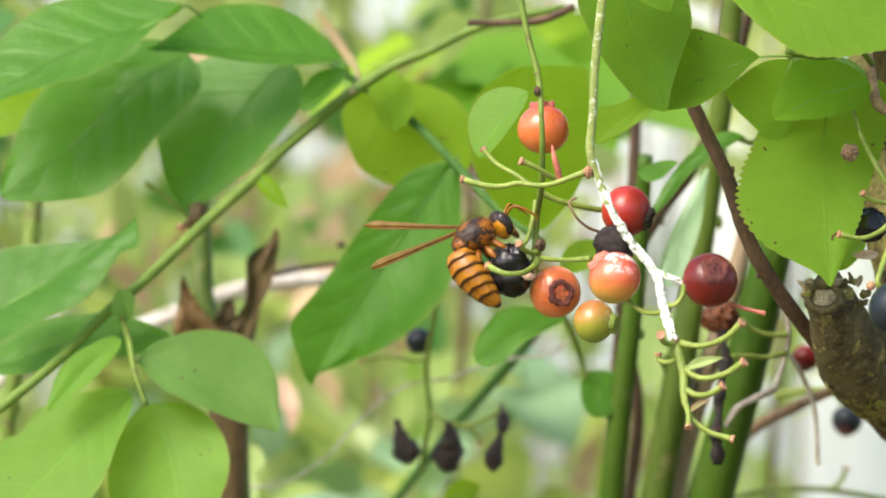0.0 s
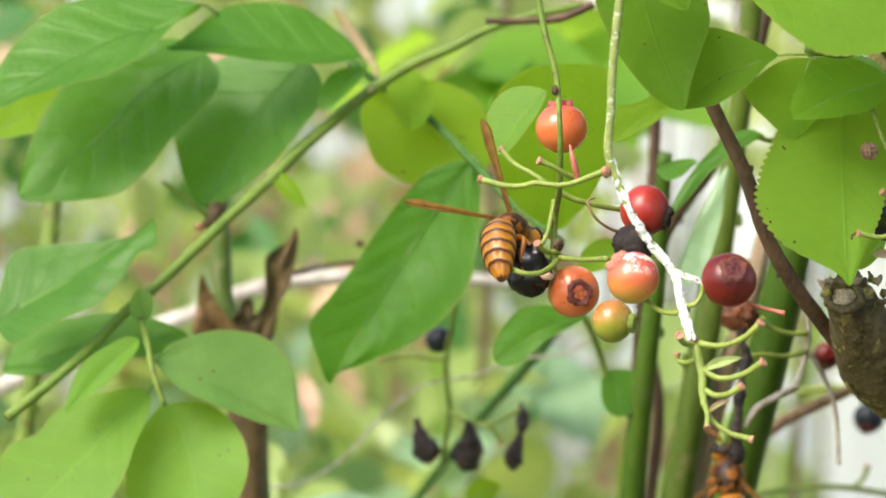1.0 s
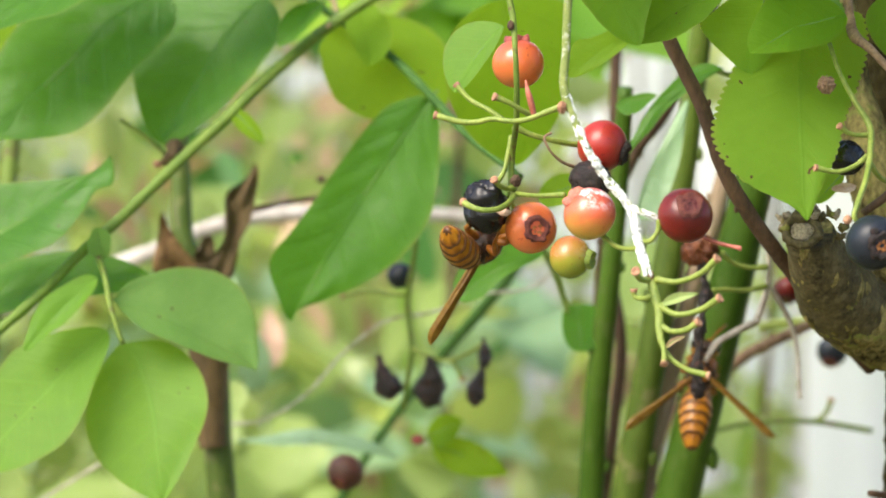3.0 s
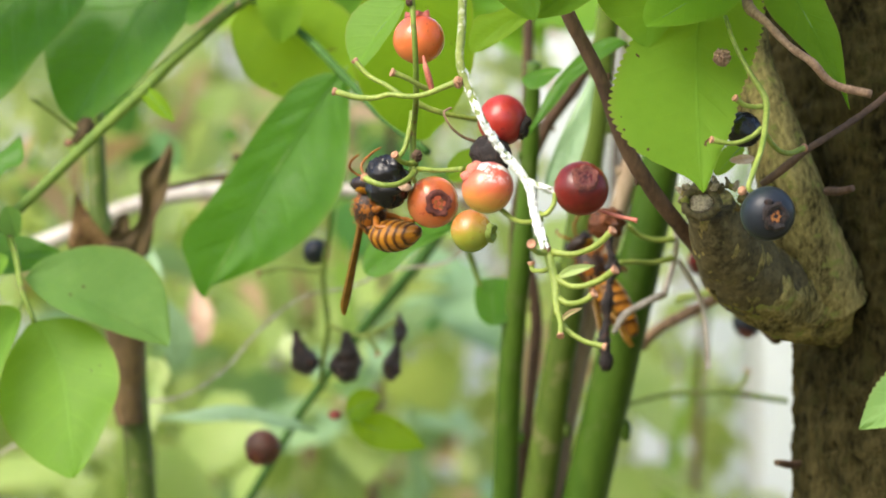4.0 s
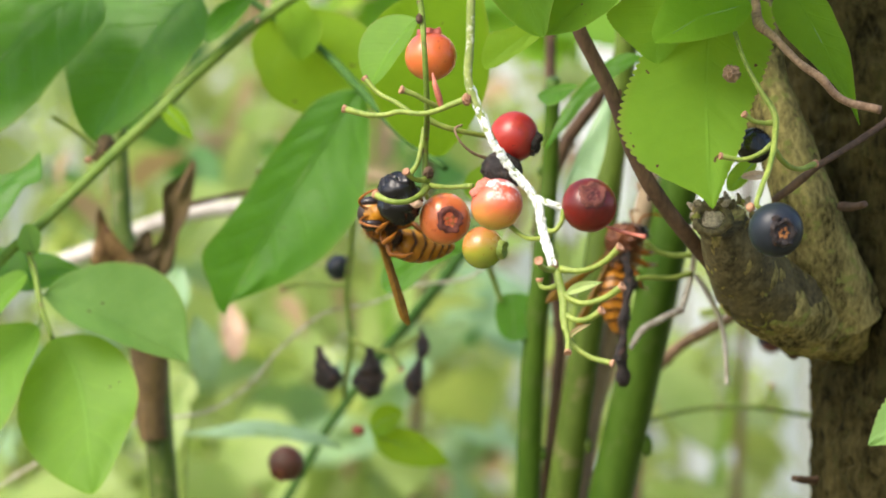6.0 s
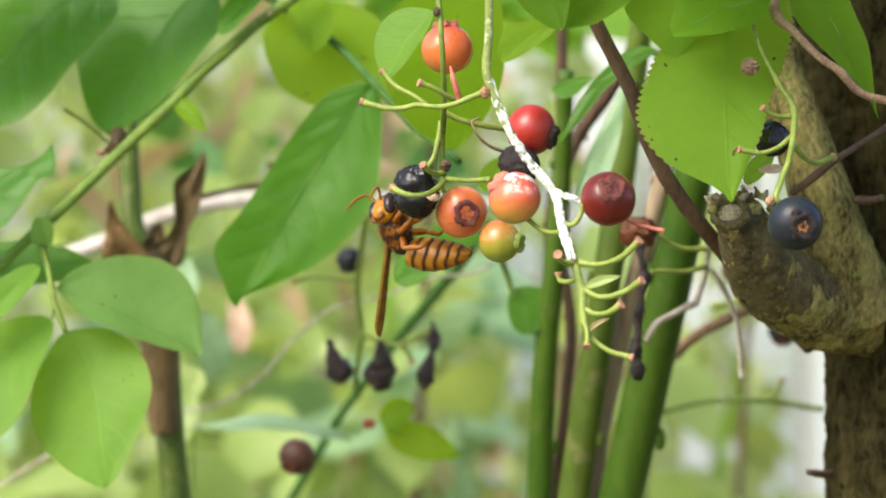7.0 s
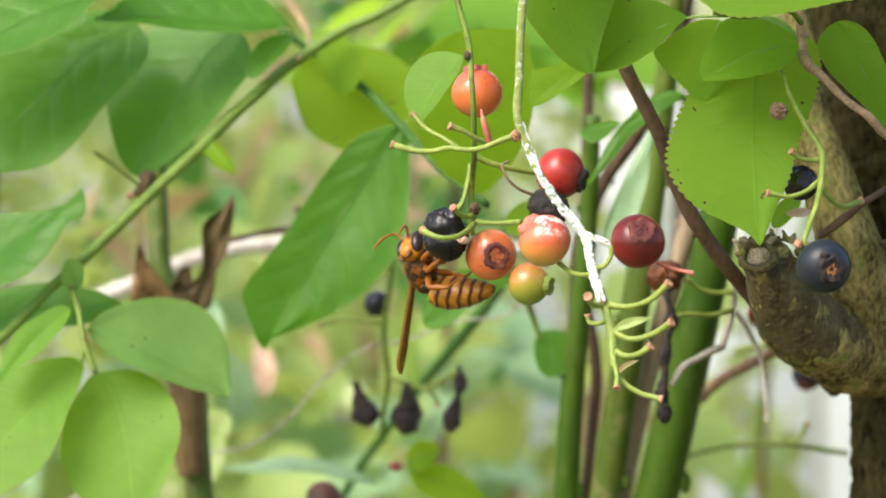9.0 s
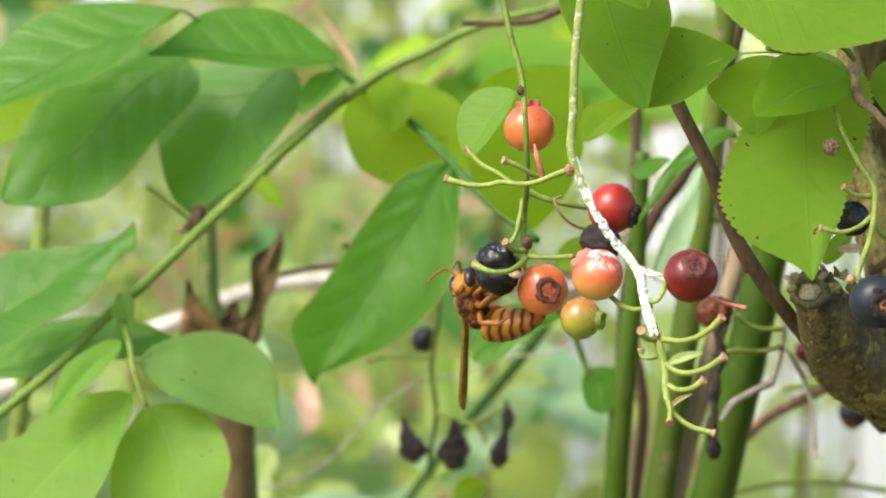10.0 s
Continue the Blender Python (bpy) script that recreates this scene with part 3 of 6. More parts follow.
# ---- old trunk with its cut limb ----
def old_trunk():
    t = thing("old_trunk", (0.118, 0.112, 0.0), "old rough-barked trunk, darkened for the shade on it, with a sawn mossy limb stump", "tree trunk")
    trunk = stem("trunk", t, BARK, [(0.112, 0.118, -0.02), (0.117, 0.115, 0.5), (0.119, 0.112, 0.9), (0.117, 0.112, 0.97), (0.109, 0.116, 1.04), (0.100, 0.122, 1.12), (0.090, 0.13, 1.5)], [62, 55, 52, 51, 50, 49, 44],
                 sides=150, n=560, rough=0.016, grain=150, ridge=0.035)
    stem("limb_stump", t, MOSSY, [(0.0424, 0.0410, 0.9949), (0.0451, 0.0470, 0.9881), (0.0505, 0.0590, 0.9795), (0.0618, 0.0730, 0.9721), (0.0753, 0.0890, 0.9701), (0.1072, 0.1630, 0.9588)], [5.6, 7.4, 9.6, 10.4, 11.5, 13], sides=84, n=190, rough=0.07, grain=140, ridge=0.06)
    stem("limb", t, MOSSY, [(0.0734, 0.0800, 0.9712), (0.0685, 0.0720, 0.9840), (0.0634, 0.0680, 0.9987), (0.0586, 0.0700, 1.0140), (0.0552, 0.0740, 1.0302), (0.0534, 0.0780, 1.0471), (0.0503, 0.0840, 1.0616)], [11, 8.6, 8.0, 6.8, 4.4, 3.2, 2.6], sides=56, n=190, rough=0.05, grain=120, ridge=0.03)
    stem("limb_ridge", t, MOSSY, [(0.0539, 0.0790, 1.0386), (0.0518, 0.0770, 1.0309), (0.0505, 0.0750, 1.0245), (0.0506, 0.0740, 1.0186), (0.0526, 0.0740, 1.0133), (0.0562, 0.0760, 1.0077)], [2.6, 3.2, 3.6, 3.6, 2.8, 1.2], "knobbly dark bark ridge along the limb", sides=40, n=120, rough=0.16, grain=260, ridge=0.05)
    cut, tilt = Vector((0.0398, 0.0315, 0.9952)), Euler((1.05, 0.15, -0.2)).to_matrix()
    part("cut_face", lump(bmesh.new(), cut, (3.6, 3.4, 0.7), 5, 0.4, 3.5, tilt), CUTWOOD, t, "weathered grey-brown sawn end, crumbling")
    rim = [cut + tilt @ (Vector((3.9 * math.cos(k * math.pi / 8), 3.7 * math.sin(k * math.pi / 8), 0.3)) / 1000) for k in range(17)]
    part("bark_rim", tube(bmesh.new(), rim, [0.0011, 0.0007, 0.0014, 0.0006, 0.0012, 0.0008, 0.0011], 12, 90, 0.75, 300), BARK_BROWN, t)
    sleeve = [(0.0424, 0.0410, 0.9949), (0.0451, 0.0470, 0.9881), (0.0505, 0.0590, 0.9795), (0.0618, 0.0730, 0.9721)]
    part("bark", tube(bmesh.new(), sleeve, [0.0058, 0.0077, 0.0099, 0.0100], 64, 60, 0.05, 190, 0.04), BARK_BROWN, t, "smooth dark brown bark round the stump")
    rng = np.random.default_rng(21)
    for k in range(22):
        a = float(rng.uniform(-0.6, 3.6))
        foot = cut + Vector((0.0044 * math.cos(a) + (0.005 if k % 2 else 0.0), 0.001 + 0.004 * float(rng.uniform(0, 1)), 0.0034 * math.sin(a) + 0.0005))
        lean = Vector((float(rng.normal(0.2, 0.5)), float(rng.normal(-0.3, 0.5)), float(rng.uniform(0.4, 1.0)))).normalized()
        size = float(rng.uniform(0.0014, 0.0032))
        part("bark_flake", tube(bmesh.new(), [foot, foot + lean * size * 0.5 + Vector((0.0003, 0, 0)), foot + lean * size], [0.0008, 0.0011 * float(rng.uniform(0.6, 1.3)), 0.0003], 7, 8, 0.5, 500), (CUTWOOD, BARK_BROWN, MOSSY)[k % 3], t)
    for a, b, c in (((0.0717, 0.0600, 0.9980), (0.0746, 0.0520, 0.9980), (0.0767, 0.0460, 0.9986)), ((0.0682, 0.1050, 0.9275), (0.0636, 0.1000, 0.9281), (0.0614, 0.0980, 0.9286))):
        stem("spur", t, BROWN, [a, b, c], [1.2, 1.0, 0.8], sides=8, n=10, rough=0.2, grain=300)
    return t


old_trunk()


# ---- canes behind the fruit ----
def cane(name, material, points, radii, label, category="cane", **k):
    t = thing(name, points[0], label, category)
    stalk = stem("stalk", t, material, points, radii, **{"sides": 20, "n": 60, "rough": 0.025, "grain": 60, **k})
    line = spline(points[1:], 40)
    for i in range(4, 38, 9):
        d = (line[i + 1] - line[i - 1]).normalized()
        r = radii[min(1 + i * (len(radii) - 1) // 40, len(radii) - 1)] / 1000
        side = d.cross(Vector((0, 1, 0.2))).normalized() * (1 if i % 2 else -1)
        part("bud", lump(bmesh.new(), line[i] + side * r * 1.05 + d * r * 0.4 - Vector((0, r * 0.3, 0)), (r * 300, r * 300, r * 550), i, 0.3), material, t)
    return t


def down(p, dx=0.0, dy=0.0):
    """The place on the ground below p, moved sideways."""
    return (p[0] + dx, p[1] + dy, -0.01)


cane("shrub_cane", CANE, [down((-0.0124, 0.1900, 0.9103), -0.03), (-0.0094, 0.1850, 0.9108), (-0.0072, 0.1720, 0.9527), (-0.0046, 0.1650, 0.9778), (-0.0023, 0.1600, 1.0010), (-0.0004, 0.1500, 1.0330)], [4.0, 3.7, 3.4, 3.0, 2.6, 2.0], "slim dark green upright shrub cane")
cane("shrub_cane", STEM_OLIVE, [down((-0.0045, 0.1900, 0.9103), -0.05), (-0.0002, 0.1800, 0.9112), (0.0048, 0.1720, 0.9432), (0.0098, 0.1650, 0.9746), (0.0138, 0.1620, 1.0009), (0.0186, 0.1580, 1.0362), (0.0219, 0.1500, 1.0663), (0.0259, 0.1400, 1.1181)], [5, 4.6, 4.4, 4.2, 3.8, 3.2, 3, 2.4], "olive green upright shrub cane")
cane("shrub_cane", CANE, [down((0.0087, 0.1900, 0.9103), -0.09), (0.0128, 0.1800, 0.9112), (0.0201, 0.1700, 0.9433), (0.0273, 0.1600, 0.9747), (0.0328, 0.1550, 1.0009), (0.0390, 0.1500, 1.0358), (0.0437, 0.1500, 1.0661), (0.0513, 0.1400, 1.1178)], [6.6, 6.3, 6.1, 5.9, 5.5, 5.0, 4.6, 3.8], "thick green leaning shrub cane with pale spots")
cane("dry_cane", CANE_DRY, [down((0.0003, 0.1900, 0.9103), -0.05), (0.0039, 0.1860, 0.9106), (0.0094, 0.1800, 0.9396), (0.0159, 0.1720, 0.9682), (0.0243, 0.1600, 0.9993), (0.0277, 0.1600, 1.0147)], [2.6, 2.6, 2.5, 2.7, 2.7, 2.0], "pale brown dead cane between green ones")
cane("dry_cane", BROWN, [down((-0.0070, 0.2220, 0.9073), -0.02), (-0.0061, 0.2200, 0.9108), (-0.0025, 0.2150, 0.9374), (-0.0006, 0.2120, 0.9636), (-0.0037, 0.2100, 0.9831), (-0.0029, 0.2080, 1.0252), (-0.0020, 0.2050, 1.0638), (-0.0006, 0.2000, 1.1178)], [1.6, 1.6, 1.6, 1.7, 1.6, 1.6, 1.5, 1.2], "thin brown dry cane")
cane("dry_cane", BROWN, [down((-0.0104, 0.2150, 0.9080), -0.03), (-0.0096, 0.2120, 0.9082), (-0.0073, 0.2020, 0.9640), (-0.0060, 0.1940, 0.9851), (-0.0037, 0.1820, 1.0010), (0.0028, 0.1750, 1.0166), (0.0108, 0.1700, 1.0274), (0.0187, 0.1650, 1.0426), (0.0312, 0.1550, 1.0894)], [1.8, 1.8, 1.8, 1.9, 2.1, 2.0, 1.8, 1.5, 1.2], "brown leaning dry cane", rough=0.1)
cane("dry_cane", BROWN, [(0.0629, 0.1120, 0.9601), (0.0506, 0.0980, 0.9723), (0.0390, 0.0560, 0.9854), (0.0291, 0.0460, 0.9979), (0.0230, 0.0410, 1.0075), (0.0163, 0.0380, 1.0251), (0.0089, 0.0360, 1.0399), (0.0029, 0.0360, 1.0542), (-0.0065, 0.0332, 1.0811)], [2.2, 2.1, 1.9, 1.9, 1.9, 1.8, 1.7, 1.6, 1.3], "dark brown bare leaning stem", rough=0.08, grain=200)
cane("fallen_branch", WHITEWOOD, [(-0.5, 0.36, -0.01), (-0.2501, 0.3180, 0.9302), (-0.2126, 0.3100, 0.9601), (-0.1742, 0.3050, 0.9760), (-0.1468, 0.3000, 0.9863), (-0.1237, 0.3000, 0.9955), (-0.0902, 0.3050, 0.9992), (-0.0546, 0.3100, 0.9983), (-0.0205, 0.3200, 0.9961)], [3.4, 3.2, 2.8, 2.7, 2.6, 2.5, 2.3, 2.0, 1.8], "bleached pale bare branch lying through the shrub", "branch")
cane("dry_cane", TWIG_BROWN, [down((0.0084, 0.2400, 0.9056), -0.09), (0.0084, 0.2400, 0.9056), (0.0161, 0.2380, 0.9291), (0.0236, 0.2340, 0.9460), (0.0311, 0.2280, 0.9542), (0.0437, 0.2000, 0.9638), (0.0527, 0.1800, 0.9693)], [1.9, 1.9, 1.9, 1.8, 1.7, 1.6, 1.4], "pale brown slanting dead cane")
cane("shrub_cane", STEM, [down((-0.1799, 0.2000, 0.9344)), (-0.1826, 0.2000, 0.9476), (-0.1775, 0.2000, 0.9866), (-0.1752, 0.2050, 1.0208), (-0.1742, 0.2100, 1.0456)], [2.6, 2.6, 2.5, 2.4, 2.0], "green upright shrub cane")


# ---- sheathed cane at the side ----
def sheathed_cane():
    t = thing("sheathed_cane", down((-0.1139, 0.1900, 0.9360)), "cane with peeling brown sheath, half dry and half green", "cane")
    stem("stalk", t, STEM_OLIVE, [down((-0.1123, 0.1900, 0.9360)), (-0.1128, 0.1900, 0.9156), (-0.1143, 0.1900, 0.9363), (-0.1156, 0.1900, 0.9651), (-0.1182, 0.1910, 0.9811), (-0.1238, 0.1920, 0.9898), (-0.1253, 0.1940, 1.0035), (-0.1262, 0.1960, 1.0180), (-0.1278, 0.2000, 1.0375)], [4.4, 4.3, 4.1, 3.5, 3.2, 3.0, 2.9, 2.8, 2.6], sides=16, n=60)
    stem("dry_shoot", t, SHEATH, [(-0.1149, 0.1860, 0.9329), (-0.1155, 0.1860, 0.9377), (-0.1160, 0.1860, 0.9441), (-0.1162, 0.1860, 0.9537), (-0.1169, 0.1860, 0.9665), (-0.1189, 0.1870, 0.9761), (-0.1203, 0.1880, 0.9833)], [4.0, 4.2, 4.5, 5.2, 6.6, 7.6, 6.0], "brown papery sheath round the cane", sides=24, n=60, rough=0.1, grain=130)
    blade(t, (-0.1187, 0.1860, 0.9792), (-0.1286, 0.1780, 0.9990), [4.8, 7.6, 8.3, 7.5, 5.4, 3.5, 1.9, 0.9], [1.7, 3.0, 3.9, 4.1, 3.5, 2.0, 1.0, 0.5], [1.6, 2.8, 1.4], SHEATH_PALE, normal=(-0.3, -0.9, 0.1), fold=8, fold_right=10, wavy=0.05, sag=0.06, name="sheath", rib=False)
    blade(t, (-0.1166, 0.1860, 0.9788), (-0.1041, 0.1900, 1.0127), [4.8, 6.8, 2.1, 1.6, 3.5, 4.8, 1.1, 0.2], [3.2, 5.1, 4.4, 3.2, 4.0, 3.8, 2.9, 1.7], [-0.6, -0.4, 0.0], SHEATH, normal=(0.3, -0.9, 0.1), fold=8, fold_right=10, wavy=0.06, sag=0.03, name="sheath", rib=False)
    blade(t, (-0.1189, 0.1880, 0.9811), (-0.1160, 0.1860, 0.9924), [1.3, 2.2, 3.0, 3.2, 3.1, 2.8, 2.1, 1.2], [1.3, 2.3, 3.1, 3.2, 2.9, 2.4, 1.8, 1.0], [0.0, 0.0, 0.0], SHEATH, normal=(0, -0.9, 0.2), fold=20, wavy=0.06, name="sheath", rib=False)
    return t


sheathed_cane()


# ---- leafy branch with large leaves ----
def leafy_branch():
    t = thing("leafy_branch", (-0.1729, 0.1000, 0.9596), "arching green shrub branch with broad glossy green leaves", "branch")
    stem("stem", t, STEM_GREEN, [(-0.1700, 0.1000, 0.9614), (-0.1607, 0.1050, 0.9695), (-0.1539, 0.1086, 0.9758), (-0.1417, 0.1150, 0.9888), (-0.1348, 0.1186, 0.9952), (-0.1215, 0.1254, 1.0089), (-0.1131, 0.1296, 1.0174), (-0.1052, 0.1336, 1.0251), (-0.0981, 0.1371, 1.0329), (-0.0908, 0.1407, 1.0397), (-0.0835, 0.1443, 1.0464), (-0.0762, 0.1479, 1.0520), (-0.0687, 0.1500, 1.0569), (-0.0595, 0.1500, 1.0608), (-0.0488, 0.1500, 1.0663), (-0.0381, 0.1500, 1.0698), (-0.0229, 0.1500, 1.0732)], [1.35, 1.4, 1.5, 1.6, 1.65, 1.6, 1.4, 1.2, 1.0], sides=14, n=110, rough=0.03, grain=200)
    stem("twig", t, STEM, [(-0.1377, 0.1130, 0.9878), (-0.1347, 0.1060, 0.9813), (-0.1328, 0.1020, 0.9741), (-0.1293, 0.1000, 0.9650)], [0.9, 0.8, 0.75, 0.7], sides=8, n=20)
    stem("twig", t, BROWN, [(-0.0204, 0.1280, 1.0715), (-0.0287, 0.1260, 1.0676), (-0.0376, 0.1250, 1.0668), (-0.0484, 0.1250, 1.0666)], [1.1, 1.0, 0.9, 0.9], sides=10, n=24, rough=0.15, grain=250)
    stem("twig", t, SHOOT, [(-0.0873, 0.1630, 1.0579), (-0.0755, 0.1630, 1.0497), (-0.0652, 0.1600, 1.0425), (-0.0528, 0.1450, 1.0308), (-0.0400, 0.1250, 1.0178), (-0.0277, 0.1120, 1.0085)], [1.0, 1.0, 1.1, 1.1, 1.1, 0.9], sides=10, n=36)
    stem("bud_stalk", t, PEDICEL, [(-0.1233, 0.1400, 1.0143), (-0.1288, 0.1340, 1.0195), (-0.1341, 0.1300, 1.0234)], [0.5, 0.5, 0.6], sides=8, n=12)
    bm = lump(bmesh.new(), (-0.1249, 0.1340, 1.0117), (1.3097, 1.3160, 1.1007), 3, 0.2)
    part("bud", bm, PED_TIP, t)
    stem("bud_scale", t, SHEATH, [(-0.1230, 0.1340, 1.0118), (-0.1209, 0.1330, 1.0143), (-0.1202, 0.1360, 1.0164), (-0.1173, 0.1370, 1.0149)], [1.2, 1.9, 2.1, 0.8], "torn brown bud scale", sides=10, n=20, rough=0.35, grain=300)
    blade(t, (-0.1240, 0.1220, 1.0701), (-0.1775, 0.1000, 1.0417), [0.2, 2.0, 6.3, 10.3, 11.7, 7.6, 4.6, 4.0], [4.3, 9.1, 14.5, 17.5, 18.0, 16.1, 10.6, 4.9], [1.4, -0.3, 0.8], normal=(-0.1, -0.75, 0.66), fold=6, stalk=(-0.1195, 0.128, 1.0676))
    blade(t, (-0.0825, 0.1380, 1.0575), (-0.1332, 0.1250, 1.0586), [2.1, 4.8, 7.5, 8.6, 8.6, 7.8, 5.4, 3.0], [3.6, 7.7, 12.7, 14.4, 14.0, 11.3, 5.0, 1.1], [0.0, -0.4, -1.1], normal=(-0.05, -0.9, 0.42), fold=42, fold_right=4, stalk=(-0.0806, 0.139, 1.054))
    blade(t, (-0.1239, 0.1400, 1.0582), (-0.1710, 0.1200, 1.0189), [9.6, 14.5, 16.7, 17.4, 18.7, 17.9, 11.0, 4.4], [7.4, 10.6, 11.6, 15.4, 17.6, 15.4, 9.9, 4.2], [-2.1, 0.0, 1.3], normal=(-0.12, -0.9, 0.4), fold=5)
    blade(t, (-0.0978, 0.1480, 1.0569), (-0.1241, 0.1380, 1.0170), [8.2, 13.9, 16.9, 16.3, 14.3, 11.5, 7.6, 3.9], [10.4, 17.0, 22.1, 24.2, 23.7, 21.1, 13.9, 7.3], [-2.7, -1.5, -0.5], normal=(-0.25, -0.78, 0.6), fold=5)
    blade(t, (-0.0816, 0.1400, 1.0550), (-0.0925, 0.1320, 1.0431), [1.1, 1.9, 2.6, 3.0, 3.1, 2.9, 2.4, 1.5], [1.3, 2.3, 3.8, 4.7, 4.6, 4.0, 2.7, 1.5], [-0.1, -0.1, -0.1], normal=(-0.2, -0.9, 0.3), fold=14)
    blade(t, (-0.0745, 0.1580, 1.0568), (-0.0697, 0.1540, 1.0387), [2.8, 4.5, 5.6, 6.2, 6.8, 6.8, 5.8, 3.9], [2.0, 3.4, 4.5, 5.2, 5.0, 4.0, 2.6, 1.5], [1.0, 1.8, 0.9], LEAF_SUNLIT_TINT, normal=(-0.15, -0.9, 0.3), fold=8)
    blade(t, (-0.0790, 0.1680, 1.0524), (-0.0511, 0.1640, 1.0263), [3.6, 6.6, 10.3, 13.5, 15.0, 14.3, 10.8, 7.0], [9.0, 12.1, 15.0, 17.3, 16.7, 14.3, 8.4, 3.5], [0.1, 0.2, 0.1], LEAF_SUNLIT_TINT, normal=(-0.1, -0.93, 0.3), fold=4)
    blade(t, (-0.0528, 0.1470, 1.0298), (-0.0898, 0.1460, 0.9696), [4.8, 9.1, 14.6, 18.7, 18.1, 13.8, 6.2, 0.4], [4.6, 8.3, 9.7, 10.2, 10.4, 11.5, 12.8, 5.8], [-1.0, -1.5, -1.1], normal=(0.1, -0.96, 0.2), fold=7, stalk=(-0.0508, 0.1440, 1.0318))
    blade(t, (-0.1762, 0.1120, 0.9865), (-0.1344, 0.1100, 1.0140), [4.0, 7.8, 14.9, 13.1, 9.1, 4.6, 0.5, 0.2], [10.8, 13.3, 12.6, 13.0, 14.3, 11.3, 7.0, 8.9], [-2.0, -3.4, -3.0], normal=(-0.2, -0.8, 0.55), fold=9)
    blade(t, (-0.1752, 0.1250, 0.9729), (-0.1255, 0.1220, 0.9822), [6.8, 10.2, 12.0, 11.1, 10.4, 9.2, 6.2, 2.9], [3.3, 5.4, 7.2, 8.2, 8.3, 7.8, 6.4, 3.4], [1.9, 3.4, 1.7], normal=(0, -0.65, 0.75), fold=6)
    blade(t, (-0.1367, 0.1040, 0.9820), (-0.1539, 0.0960, 0.9633), [1.6, 2.7, 3.4, 3.8, 3.7, 2.6, 1.7, 1.0], [2.2, 3.5, 4.5, 5.2, 5.5, 4.7, 2.9, 1.6], [-0.2, -0.4, -0.2], LEAF_SOFT, normal=(-0.15, -0.9, 0.35), fold=12)
    blade(t, (-0.1360, 0.1120, 0.9868), (-0.1374, 0.1080, 0.9950), [1.4, 2.4, 3.4, 3.6, 3.2, 2.6, 1.8, 1.0], [0.9, 1.7, 2.4, 2.9, 3.3, 3.5, 3.0, 1.8], [0.0, 0.0, 0.0], LEAF_PALE, normal=(-0.15, -0.9, 0.3), fold=10)
    blade(t, (-0.1328, 0.1080, 0.9761), (-0.0965, 0.1170, 0.9578), [5.1, 8.7, 12.8, 15.9, 17.5, 16.6, 12.3, 5.2], [2.5, 5.1, 7.4, 7.8, 7.5, 6.0, 3.5, 1.4], [1.8, 2.3, 1.6], LEAF_PALE, normal=(0.1, -0.8, 0.6), fold=13, stalk=(-0.1338, 0.104, 0.9774))
    blade(t, (-0.1318, 0.1180, 0.9644), (-0.1194, 0.1000, 0.9248), [7.8, 11.2, 13.7, 14.9, 14.4, 11.0, 6.6, 3.2], [4.7, 9.4, 14.4, 17.4, 17.6, 15.0, 9.8, 4.6], [3.5, 3.5, 2.2], LEAF_SOFT, normal=(-0.05, -0.9, 0.4), fold=5)
    blade(t, (-0.1345, 0.1080, 0.9680), (-0.1664, 0.0940, 0.9332), [2.9, 5.3, 8.2, 12.2, 14.4, 13.2, 9.9, 5.9], [4.1, 7.5, 11.5, 15.1, 14.3, 17.4, 14.5, 7.8], [-0.1, 0.1, 0.1], LEAF_SOFT, normal=(-0.15, -0.9, 0.4), fold=5, stalk=(-0.1326, 0.102, 0.9722))
    leaf(t, (-0.1612, 0.1500, 1.0481), (-0.1841, 0.1400, 1.0358), 7.3, 7.3, LEAF_SUNLIT_TINT, fold=6)
    leaf(t, (-0.1053, 0.1340, 1.0267), (-0.0960, 0.1300, 1.0172), 2.4, 2.7, LEAF_SUNLIT_TINT, fold=15)
    return t


leafy_branch()


# ---- fruiting branch ----
def mould_crust(stalk, points, count, width, seed, cover):
    """White mould in uneven, overlapping scabs along a stem; cover: how much of them there is from one end to the other."""
    rng = np.random.default_rng(seed)
    path = spline(points, 200)
    bm = bmesh.new()
    for k in range(count):
        u = float(rng.uniform(0, 1))
        q = u * (len(cover) - 1)
        i = min(int(q), len(cover) - 2)
        if float(rng.uniform(0, 1)) > cover[i] + (cover[i + 1] - cover[i]) * (q - i):
            continue
        n = min(int(u * 199), 198)
        d = (path[n + 1] - path[n]).normalized()
        e = d.orthogonal().normalized()
        a = float(rng.uniform(0, 6.28))
        out = e * math.cos(a) + d.cross(e) * math.sin(a)
        turn = Matrix((d, out, d.cross(out))).transposed()
        rise = float(rng.uniform(0, 1)) ** 2
        long, wide = float(rng.uniform(0.35, 1.8)) * width, float(rng.uniform(0.2, 0.62)) * width
        made = bmesh.ops.create_icosphere(bm, subdivisions=2, radius=1.0)["verts"]
        for v in made:
            f = 1 - 0.65 * abs(noise.noise(v.co * 2.6 + Vector((k * 1.7, 0, 0))))
            v.co = path[n] + out * width * (0.00062 + 0.00032 * rise) + turn @ Vector((v.co.x * long * f, v.co.y * (0.2 + 0.22 * rise) * width * f, v.co.z * wide * f)) / 1000
    part("mould", bm, MOULD, stalk, "crust of white mould")


